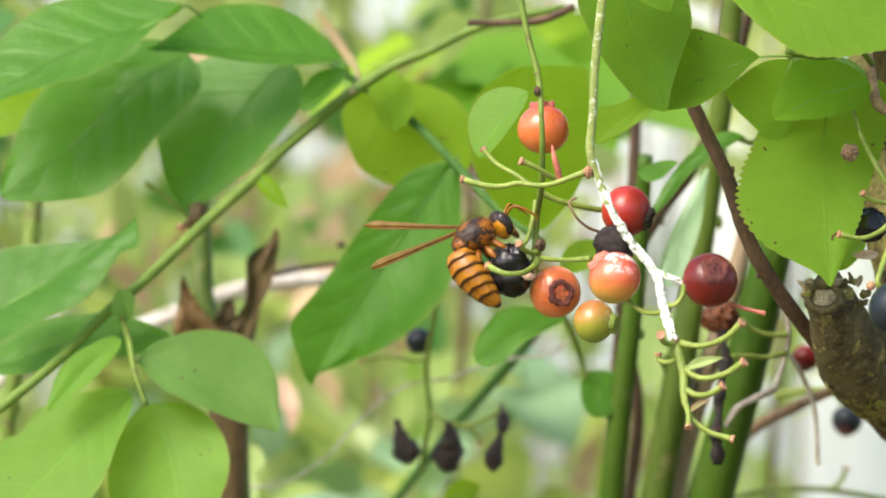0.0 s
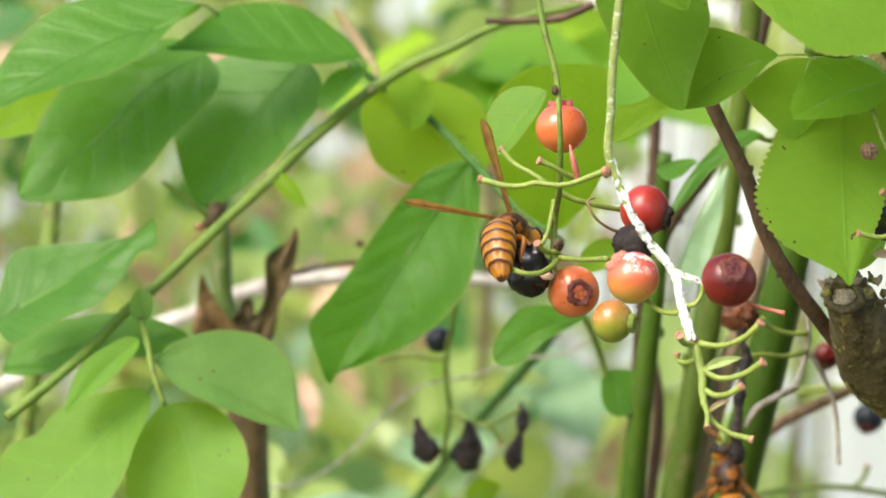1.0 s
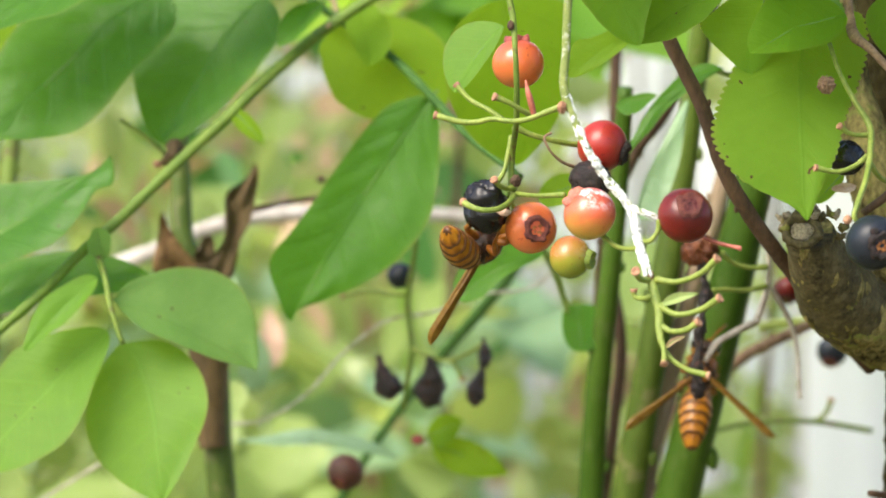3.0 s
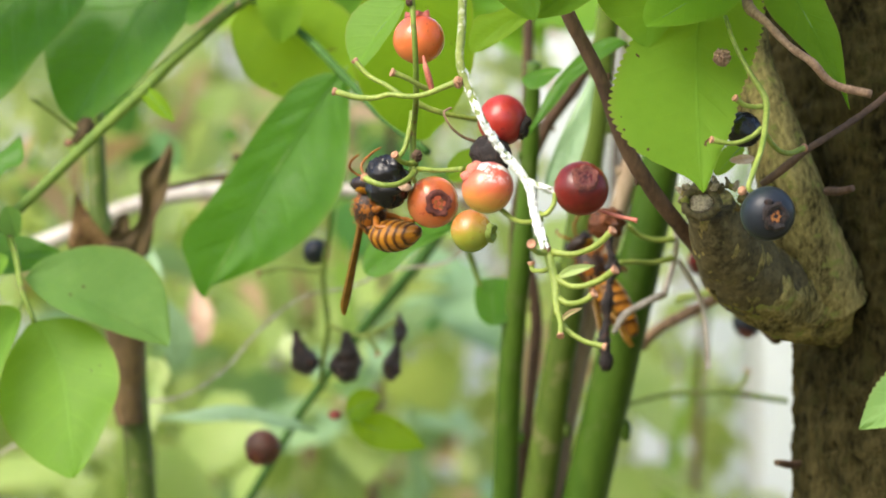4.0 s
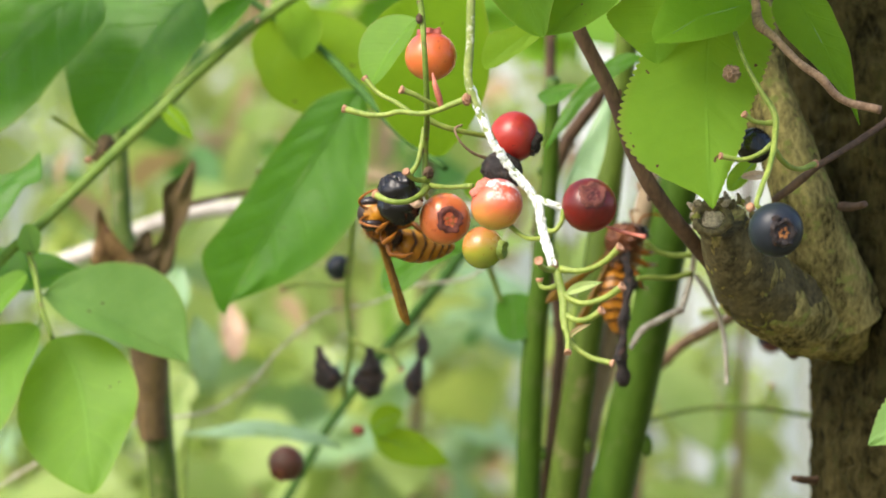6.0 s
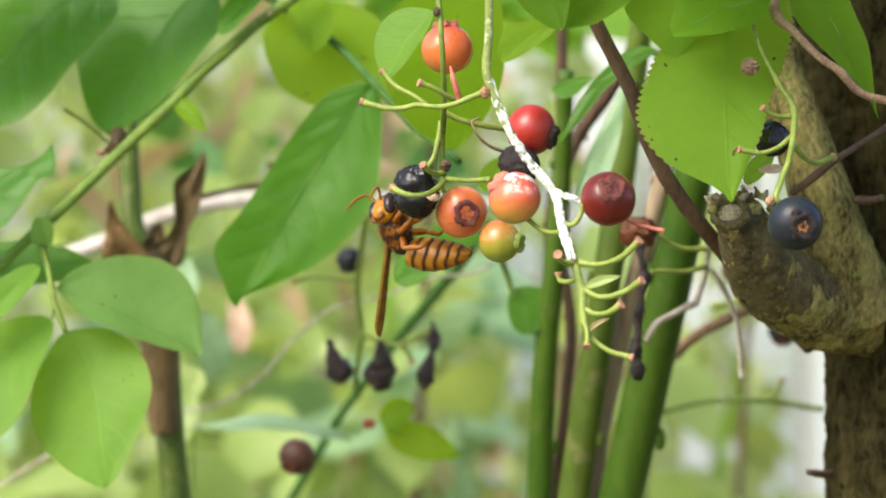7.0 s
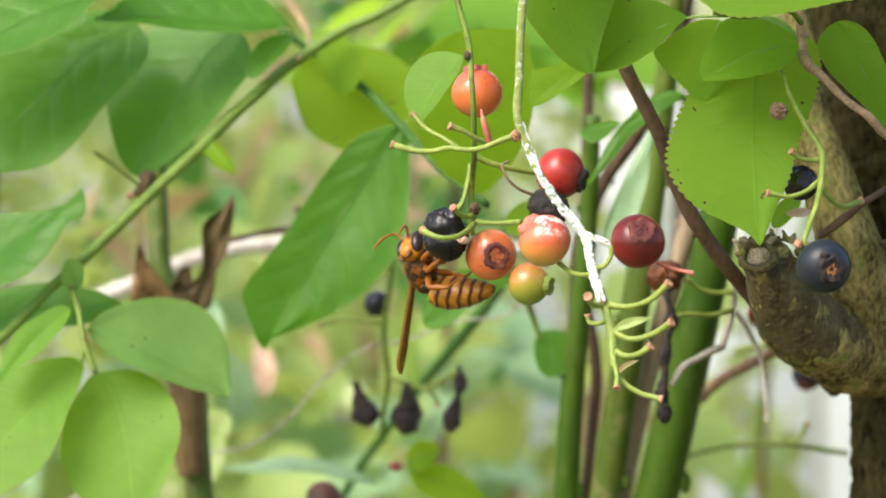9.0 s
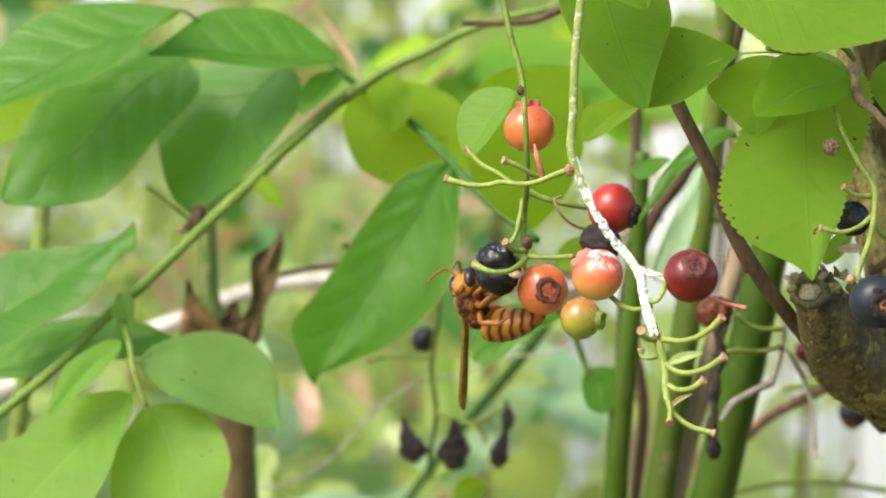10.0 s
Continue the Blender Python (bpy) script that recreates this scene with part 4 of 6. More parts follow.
def fruiting_branch():
    t = thing("fruiting_branch", (-0.0142, 0.0000, 1.0622), "blueberry twig with ripening orange, red and black berries and white mould", "fruiting branch")
    line = [(-0.0122, -0.0040, 1.0750), (-0.0142, -0.0050, 1.0584), (-0.0152, -0.0050, 1.0469), (-0.0156, -0.0050, 1.0355), (-0.0159, -0.0050, 1.0266), (-0.0136, -0.0050, 1.0205), (-0.0113, -0.0060, 1.0151), (-0.0075, -0.0060, 1.0087), (-0.0037, -0.0060, 1.0041), (-0.0011, -0.0070, 1.0009), (-0.0001, -0.0080, 0.9987), (0.0007, -0.0100, 0.9937), (0.0018, -0.0120, 0.9896), (0.0031, -0.0135, 0.9858)]
    s = stem("stem", t, STEM_PALE, line, [1.05, 1.05, 1.0, 1.0, 1.0, 0.95, 0.85, 0.8, 0.85, 0.9, 0.75, 0.7, 0.75], sides=12, n=120, rough=0.07, grain=420)
    fork = [(-0.0011, -0.0070, 1.0009), (0.0009, -0.0080, 0.9999), (0.0030, -0.0090, 0.9991), (0.0048, -0.0090, 0.9983)]
    stem("spur", t, STEM_PALE, fork, [0.75, 0.7, 0.6, 0.6], sides=10, n=20, rough=0.1, grain=420)
    mould_crust(s, line[4:], 820, 1.0, 4, (0.45, 0.9, 0.95, 1.0, 1.0, 0.75, 0.45))
    mould_crust(s, fork, 190, 0.75, 9, (1.0, 0.9, 0.7))
    mould_crust(s, line[1:3], 7, 0.8, 12, (0.4, 0.4))
    stem("stem", t, STEM, [(-0.0367, 0.0260, 1.0966), (-0.0339, 0.0230, 1.0722), (-0.0310, 0.0210, 1.0560), (-0.0284, 0.0200, 1.0465), (-0.0274, 0.0180, 1.0359), (-0.0272, 0.0241, 1.0214), (-0.0285, 0.0377, 1.0122), (-0.0289, 0.0380, 1.0026)], [0.85, 0.8, 0.75, 0.75, 0.65, 0.7, 0.75, 0.8], sides=10, n=60, rough=0.06, grain=400)
    bm = lump(bmesh.new(), (-0.0285, 0.0180, 1.0427), (0.9, 0.9, 1.4), 2, 0.5)
    part("node", bm, BROWN, t)
    part("node", lump(bmesh.new(), (-0.0275, 0.0340, 1.0069), (1.5, 1.3, 1.7), 4, 0.6), BROWN, t)
    # upper spray of bare pedicels
    pedicel(t, [(-0.0160, 0.0000, 1.0236), (-0.0194, 0.0003, 1.0224), (-0.0241, 0.0011, 1.0206), (-0.0277, 0.0025, 1.0201), (-0.0328, 0.0044, 1.0207), (-0.0356, 0.0055, 1.0200), (-0.0395, 0.0060, 1.0200), (-0.0452, 0.0070, 1.0215)], 0.55)
    pedicel(t, [(-0.0300, 0.0050, 1.0205), (-0.0329, 0.0060, 1.0226), (-0.0377, 0.0080, 1.0253), (-0.0406, 0.0090, 1.0285)], 0.5)
    pedicel(t, [(-0.0229, 0.0090, 1.0215), (-0.0258, 0.0060, 1.0228), (-0.0289, 0.0040, 1.0246), (-0.0316, 0.0030, 1.0256)], 0.55)
    bm = tube(bmesh.new(), [(-0.0229, 0.0080, 1.0215), (-0.0233, 0.0070, 1.0236), (-0.0241, 0.0060, 1.0264), (-0.0248, 0.0060, 1.0296)], [0.0006, 0.0008, 0.0007, 0.0002], 8, 14, 0.1, 500)
    part("bract", bm, BRACT, t)
    bm = lump(bmesh.new(), (-0.0164, -0.0055, 1.0231), (1.3, 1.2, 1.7), 8, 0.7)
    part("node", bm, PED_TIP, t)
    pedicel(t, [(-0.0281, 0.0340, 1.0197), (-0.0247, 0.0350, 1.0181), (-0.0197, 0.0370, 1.0167), (-0.0140, 0.0400, 1.0157), (-0.0107, 0.0430, 1.0155)], 0.6, tip=False)
    stem("dry_stalk", t, TWIG_BROWN, [(-0.0190, 0.0250, 1.0180), (-0.0206, 0.0240, 1.0171), (-0.0196, 0.0240, 1.0143), (-0.0171, 0.0260, 1.0117), (-0.0135, 0.0300, 1.0101)], [0.3, 0.32, 0.3, 0.34, 0.4], sides=8, n=24)
    pedicel(t, [(-0.0286, 0.0380, 1.0176), (-0.0295, 0.0370, 1.0128), (-0.0305, 0.0360, 1.0087), (-0.0323, 0.0340, 1.0061)], 0.5, tip=False)
    # pedicels of the middle cluster
    pedicel(t, [(-0.0280, 0.0340, 1.0033), (-0.0293, 0.0270, 1.0014), (-0.0317, 0.0235, 1.0001), (-0.0350, 0.0225, 0.9999), (-0.0377, 0.0235, 1.0007), (-0.0394, 0.0260, 1.0016)], 0.6)
    pedicel(t, [(-0.0278, 0.0350, 1.0051), (-0.0300, 0.0310, 1.0051), (-0.0316, 0.0280, 1.0060), (-0.0323, 0.0270, 1.0069)], 0.55)
    pedicel(t, [(-0.0285, 0.0380, 1.0039), (-0.0222, 0.0213, 1.0033), (-0.0159, 0.0040, 1.0035)], 0.5, tip=False)
    pedicel(t, [(-0.0287, 0.0380, 1.0029), (-0.0283, 0.0380, 1.0012), (-0.0274, 0.0390, 0.9993)], 0.5, tip=False)
    bm = lump(bmesh.new(), (-0.0300, 0.0280, 0.9994), (1.9, 0.35, 1.1), 11, 0.7)
    part("bract", bm, BRACT_PALE, t, "small dry pinkish bract")
    pedicel(t, [(0.0022, -0.0090, 0.9920), (-0.0008, -0.0040, 0.9913), (-0.0044, 0.0020, 0.9921), (-0.0074, 0.0050, 0.9945)], 0.5, tip=False)
    pedicel(t, [(0.0007, -0.0080, 0.9935), (0.0038, -0.0120, 0.9935), (0.0051, -0.0120, 0.9954), (0.0055, -0.0120, 0.9980)], 0.5, tip=False)
    stem("dry_stalk", t, BRACT, [(0.0140, -0.0080, 0.9945), (0.0185, -0.0080, 0.9929), (0.0239, -0.0090, 0.9916)], [0.3, 0.4, 0.6], sides=8, n=14, rough=0.3, grain=400)
    # lower spray of bare pedicels
    stem("stalk", t, PEDICEL, [(0.0027, -0.0110, 0.9881), (0.0044, -0.0135, 0.9821), (0.0055, -0.0155, 0.9770), (0.0055, -0.0165, 0.9743), (0.0059, -0.0180, 0.9708)], [0.95, 1.05, 0.95, 1.0, 0.7], sides=12, n=40, rough=0.06, grain=500)
    pedicel(t, [(0.0038, -0.0120, 0.9846), (0.0015, -0.0160, 0.9847), (0.0005, -0.0190, 0.9856), (0.0002, -0.0210, 0.9865)], 0.6)
    pedicel(t, [(0.0048, -0.0130, 0.9846), (0.0089, -0.0150, 0.9842), (0.0146, -0.0180, 0.9862), (0.0180, -0.0200, 0.9894)], 0.6)
    pedicel(t, [(0.0048, -0.0140, 0.9814), (0.0018, -0.0100, 0.9803), (0.0001, -0.0080, 0.9809), (-0.0000, -0.0080, 0.9820)], 0.5)
    pedicel(t, [(0.0057, -0.0150, 0.9789), (0.0088, -0.0170, 0.9771), (0.0145, -0.0190, 0.9781), (0.0185, -0.0210, 0.9807)], 0.62)
    pedicel(t, [(0.0054, -0.0160, 0.9747), (0.0082, -0.0180, 0.9733), (0.0113, -0.0200, 0.9737), (0.0139, -0.0210, 0.9754)], 0.6)
    pedicel(t, [(0.0056, -0.0170, 0.9720), (0.0075, -0.0180, 0.9680), (0.0113, -0.0190, 0.9651), (0.0162, -0.0200, 0.9637)], 0.55)
    pedicel(t, [(0.0058, -0.0170, 0.9720), (0.0065, -0.0200, 0.9689), (0.0065, -0.0220, 0.9664)], 0.5)
    bm = lump(bmesh.new(), (0.0033, -0.0130, 0.9855), (1.2, 1.2, 1.6), 8, 0.6)
    part("node", bm, PED_TIP, t)
    leaf(t, (0.0058, -0.0150, 0.9790), (0.0139, -0.0180, 0.9819), 1.2, 1.7, LEAF_LIME, fold=42, fold_right=25, sag=0.12, label="curled pale green bract", name="bract")
    leaf(t, (0.0065, -0.0180, 0.9690), (0.0113, -0.0200, 0.9726), 0.8, 0.9, LEAF_DRY, fold=40, sag=0.2, label="withered pinkish brown bract", name="bract")
    # berries
    berry(t, (-0.0272, 0.0400, 1.0348), 6.25, (-0.05, 0.05, 1), B_CORAL, CALYX_RED, "ripening orange berry", collar=0.13)
    berry(t, (-0.0238, 0.0360, 0.9958), 6.2, (0.3, -0.95, -0.05), B_ORANGE, CALYX, "ripening orange berry")
    berry(t, (-0.0100, 0.0015, 0.9992), 6.1, (-0.72, -0.1, 0.68), B_PINK, BRACT, "pinkish orange berry dusted white", collar=0.12, ripe=(0.1, -0.2, 1))
    berry(t, (-0.0145, 0.0282, 0.9890), 5.1, (0.88, -0.3, -0.1), B_GREEN, PEDICEL, "unripe green and orange berry", collar=0.22, ripe=(-0.3, -0.3, 1), inner=PEDICEL)
    berry(t, (-0.0071, 0.0335, 1.0152), 6.15, (0.85, -0.15, -0.3), B_RED, MUMMY, "glossy red berry", collar=0.1, inner=CALYX)
    berry(t, (0.0113, -0.0109, 0.9989), 6.2, (0.18, -0.86, 0.48), B_CRIMSON, CALYX, "dark red berry", inner=CALYX)
    berry(t, (-0.0099, 0.0300, 1.0069), 5.3, (-0.3, -0.6, -0.5), MUMMY, None, "shrivelled black berry", 0.3)
    berry(t, (-0.0345, 0.0330, 1.0010), 6.0, (-0.1, -0.2, 0.95), B_BLACK, None, "gnawed shrivelled black berry", 0.34, 1.2, waist=0.14)
    # leaves of the twig
    blade(t, (-0.0311, 0.0520, 1.0444), (-0.0426, 0.0500, 1.0282), [1.1, 1.9, 2.9, 3.6, 3.7, 3.3, 2.5, 1.5], [3.4, 6.1, 8.2, 8.7, 8.5, 7.7, 5.6, 3.0], [-0.7, -1.1, -0.5], LEAF_SOFT, normal=(-0.3, -0.8, 0.5), fold=8)
    blade(t, (-0.0324, 0.0900, 1.0530), (-0.0284, 0.0980, 1.0115), [14.3, 15.1, 15.3, 14.5, 13.7, 11.5, 7.4, 3.3], [7.3, 12.5, 16.1, 17.4, 16.9, 14.3, 9.6, 4.7], [0.7, 1.1, 0.6], LEAF_SUNLIT_TINT, normal=(0.1, -0.98, 0.1), fold=4)
    blade(t, (0.0021, 0.0550, 1.0447), (-0.0149, 0.0550, 1.0323), [1.0, 1.7, 2.3, 2.7, 2.7, 2.5, 1.9, 1.1], [3.0, 3.8, 3.5, 3.6, 4.4, 6.0, 4.4, 2.6], [-0.1, -0.3, -0.2], LEAF_SUNLIT_TINT, normal=(0, -0.9, 0.3), fold=6)
    return t


fruiting_branch()


# ---- toothed-leaf twig by the trunk ----
def toothed_twig():
    t = thing("toothed_twig", (0.0507, 0.0200, 1.0474), "twig with broad toothed light green leaves and one blue-black berry", "fruiting branch")
    stem("stem", t, TWIG_BROWN, [(0.0485, 0.0300, 1.0614), (0.0499, 0.0240, 1.0476), (0.0508, 0.0160, 1.0403), (0.0534, 0.0100, 1.0376), (0.0596, 0.0060, 1.0309), (0.0640, 0.0040, 1.0276), (0.0684, 0.0060, 1.0231), (0.0779, 0.0080, 1.0202)], [1.0, 1.0, 1.4, 1.0, 0.8, 1.0, 0.9, 1.0], sides=12, n=60, rough=0.15, grain=300)
    stem("stem", t, BROWN, [(0.0544, 0.0360, 0.9996), (0.0595, 0.0350, 1.0034), (0.0646, 0.0340, 1.0075), (0.0723, 0.0400, 1.0121), (0.0810, 0.0500, 1.0176), (0.0927, 0.0600, 1.0266)], [0.8, 1.1, 0.8, 0.75, 0.8, 0.8], sides=10, n=30, rough=0.12, grain=300)
    stem("stem", t, STEM, [(0.0290, 0.0120, 1.0521), (0.0366, 0.0140, 1.0511), (0.0474, 0.0200, 1.0527), (0.0499, 0.0240, 1.0503)], [0.6, 0.7, 0.7, 0.8], sides=8, n=20)
    blade(t, (0.0421, 0.0300, 1.0489), (0.0393, 0.0040, 0.9979), [11.4, 14.3, 15.1, 13.2, 10.3, 7.9, 4.2, 1.9], [6.2, 9.9, 13.1, 16.5, 19.5, 20.5, 15.0, 2.8], [-2.6, -2.5, -1.4], LEAF_TOOTHED_LIT, normal=(0.05, -0.97, 0.2), fold=4, teeth=0.03, nu=96)
    blade(t, (0.0487, 0.0160, 1.0453), (0.0263, 0.0080, 1.0360), [2.5, 4.3, 6.0, 7.0, 6.5, 5.0, 2.9, 1.3], [3.9, 6.6, 9.3, 10.4, 10.1, 8.2, 5.6, 3.2], [-0.9, -1.6, -0.8], LEAF_TOOTHED_LIT, normal=(0, -0.85, 0.5), fold=6, teeth=0.02, nu=72)
    blade(t, (0.0308, 0.0200, 1.0507), (0.0267, 0.0180, 1.0317), [1.9, 3.4, 4.6, 5.4, 5.7, 4.8, 3.1, 1.7], [3.8, 6.5, 8.9, 10.8, 12.8, 10.9, 6.3, 3.0], [-0.5, -1.0, -0.5], LEAF_TOOTHED_LIT, normal=(0.1, -0.97, 0.1), fold=4, teeth=0.02, nu=72)
    blade(t, (0.0230, 0.0140, 1.0510), (0.0006, 0.0120, 1.0384), [1.0, 1.8, 3.7, 6.0, 6.5, 5.7, 3.6, 1.8], [2.7, 5.5, 9.6, 12.4, 11.5, 9.2, 6.0, 3.4], [-1.2, -2.2, -1.1], LEAF_TOOTHED_SHADED, normal=(0, -0.85, 0.5), fold=8, stalk=(0.0325, 0.014, 1.0512))
    blade(t, (-0.0113, 0.0140, 1.0736), (0.0009, 0.0040, 1.0376), [6.2, 10.4, 13.4, 14.2, 13.0, 8.6, 4.3, 2.1], [6.0, 9.6, 11.1, 10.4, 9.7, 8.3, 6.0, 3.3], [-0.5, -0.9, -0.5], LEAF_TOOTHED_SHADED, normal=(0.1, -0.97, 0.1), fold=6)
    blade(t, (0.0136, -0.0060, 1.0671), (0.0654, -0.0140, 1.0553), [7.0, 12.2, 17.7, 20.6, 21.3, 18.9, 12.7, 7.2], [3.5, 6.6, 11.0, 13.8, 12.5, 9.7, 5.4, 2.8], [-1.4, -2.8, -1.4], LEAF_TOOTHED_LIT, normal=(0, -0.85, 0.5), fold=5, teeth=0.018, nu=72)
    blade(t, (0.0580, 0.0240, 1.0502), (0.0735, 0.0140, 1.0169), [3.1, 5.1, 5.9, 5.4, 5.1, 3.7, 1.7, 0.5], [4.9, 6.9, 7.1, 5.7, 3.8, 1.7, 0.3, 0.2], [0.5, 0.8, 0.4], LEAF_TOOTHED_SHADED, normal=(-0.25, -0.95, 0.15), fold=8)
    leaf(t, (-0.0107, -0.0040, 1.0801), (0.0011, -0.0100, 1.0603), 7, 8, LEAF_TOOTHED_LIT, normal=(0.0, -0.9, 0.4), fold=6, q=0.6, stalk=(-0.0123, 0.0020, 1.0846))
    leaf(t, (0.0492, 0.0260, 1.0431), (0.0384, 0.0260, 1.0518), 4, 4, LEAF_PALE, fold=8, teeth=0.04, nu=40)
    leaf(t, (0.0970, -0.0100, 0.9591), (0.0737, -0.0120, 0.9452), 6, 7.5, LEAF_PALE, normal=(0, -0.85, 0.5), fold=6, teeth=0.05, nu=56)
    leaf(t, (0.0090, 0.0500, 1.0495), (-0.0119, 0.0600, 1.0530), 8, 8, LEAF_SUNLIT_TINT, fold=6)
    blade(t, (0.0508, 0.0500, 1.0093), (0.0441, 0.0480, 1.0020), [0.7, 1.2, 1.6, 1.9, 1.9, 1.8, 1.4, 0.8], [1.2, 2.1, 2.7, 2.9, 2.9, 2.7, 2.0, 1.1], [0.0, 0.0, 0.0], LEAF_TOOTHED_LIT, normal=(0, -0.9, 0.3), fold=6)
    blade(t, (0.0524, 0.0300, 1.0060), (0.0466, 0.0300, 1.0053), [0.8, 1.5, 2.0, 2.1, 1.9, 1.6, 1.2, 0.7], [0.3, 0.6, 0.9, 1.0, 1.1, 0.9, 0.7, 0.4], [0.0, 0.0, 0.0], BRACT_PALE, normal=(0, -0.8, 0.5), fold=20, name="petal", rib=False, label="withered pale pink petal")
    # the twig goes on upwards: unseen leaves added to shade trunk and twig
    stem("stem", t, TWIG_BROWN, [(0.0485, 0.0300, 1.0614), (0.036, 0.024, 1.085), (0.018, 0.014, 1.12), (0.0, 0.002, 1.16)], [1.1, 1.1, 1.0, 0.6], sides=10, n=30, rough=0.12, grain=300)
    for k, (b, e, w) in enumerate((((0.036, 0.024, 1.088), (0.070, -0.003, 1.094), 13), ((0.030, 0.021, 1.098), (0.000, -0.018, 1.094), 13), ((0.026, 0.018, 1.106), (0.062, 0.042, 1.110), 15), ((0.020, 0.015, 1.118), (0.050, -0.010, 1.124), 14), ((0.032, 0.022, 1.094), (0.022, 0.060, 1.102), 13), ((0.014, 0.011, 1.128), (0.045, 0.024, 1.142), 14), ((0.020, 0.015, 1.116), (-0.010, 0.002, 1.114), 11), ((0.034, 0.023, 1.090), (0.004, 0.038, 1.093), 14))):
        leaf(t, b, e, w, w, LEAF_TOOTHED_SHADED, normal=(-0.35, -0.4, 0.85), fold=5, teeth=0.02, nu=40, q=0.6)
    # dried flower, fruit stalks, berry
    stem("fruit_stalk", t, PEDICEL, [(0.0450, 0.0160, 1.0387), (0.0468, 0.0130, 1.0326), (0.0505, 0.0110, 1.0252), (0.0537, 0.0100, 1.0199), (0.0536, 0.0048, 1.0140), (0.0521, -0.0014, 1.0072), (0.0498, -0.0077, 1.0017), (0.0490, -0.0090, 0.9987), (0.0506, -0.0080, 0.9972)], [0.55, 0.5, 0.6, 0.8, 0.7, 0.65, 0.65, 0.6, 0.6], sides=10, n=40)
    bm = lump(bmesh.new(), (0.0441, 0.0120, 1.0291), (2.5, 1.7, 2.5), 6, 0.75)
    part("dried_flower", bm, TWIG_BROWN, t, "brown withered flower")
    pedicel(t, [(0.0537, 0.0100, 1.0176), (0.0511, 0.0090, 1.0175), (0.0488, 0.0080, 1.0180), (0.0469, 0.0070, 1.0194)], 0.5)
    pedicel(t, [(0.0532, 0.0080, 1.0127), (0.0502, 0.0070, 1.0104), (0.0464, 0.0060, 1.0091), (0.0414, 0.0050, 1.0099)], 0.5)
    pedicel(t, [(0.0537, 0.0100, 1.0114), (0.0557, 0.0130, 1.0088), (0.0599, 0.0214, 1.0069), (0.0639, 0.0290, 1.0082)], 0.55)
    torn = berry(t, (0.0532, -0.0096, 0.9931), 6.2, (0.28, -0.92, -0.12), B_BLUE, MUMMY, "ripe blue-black berry with torn skin", inner=CALYX_INNER)
    part("tear", lump(bmesh.new(), (0.0531, -0.0152, 0.9957), (1.3, 0.5, 0.9), 3, 0.5, 2.6), MUMMY, torn, "dark torn spot in the skin")
    bm = lump(bmesh.new(), (0.0476, -0.0080, 0.9982), (1.1, 1.0, 1.2), 2, 0.3)
    part("bud", bm, PED_TIP, t)
    berry(t, (0.0495, 0.0220, 1.0125), 4.4, (-0.3, 0.6, -0.5), B_BLACK, None, "black berry half hidden", 0.14)
    return t


toothed_twig()


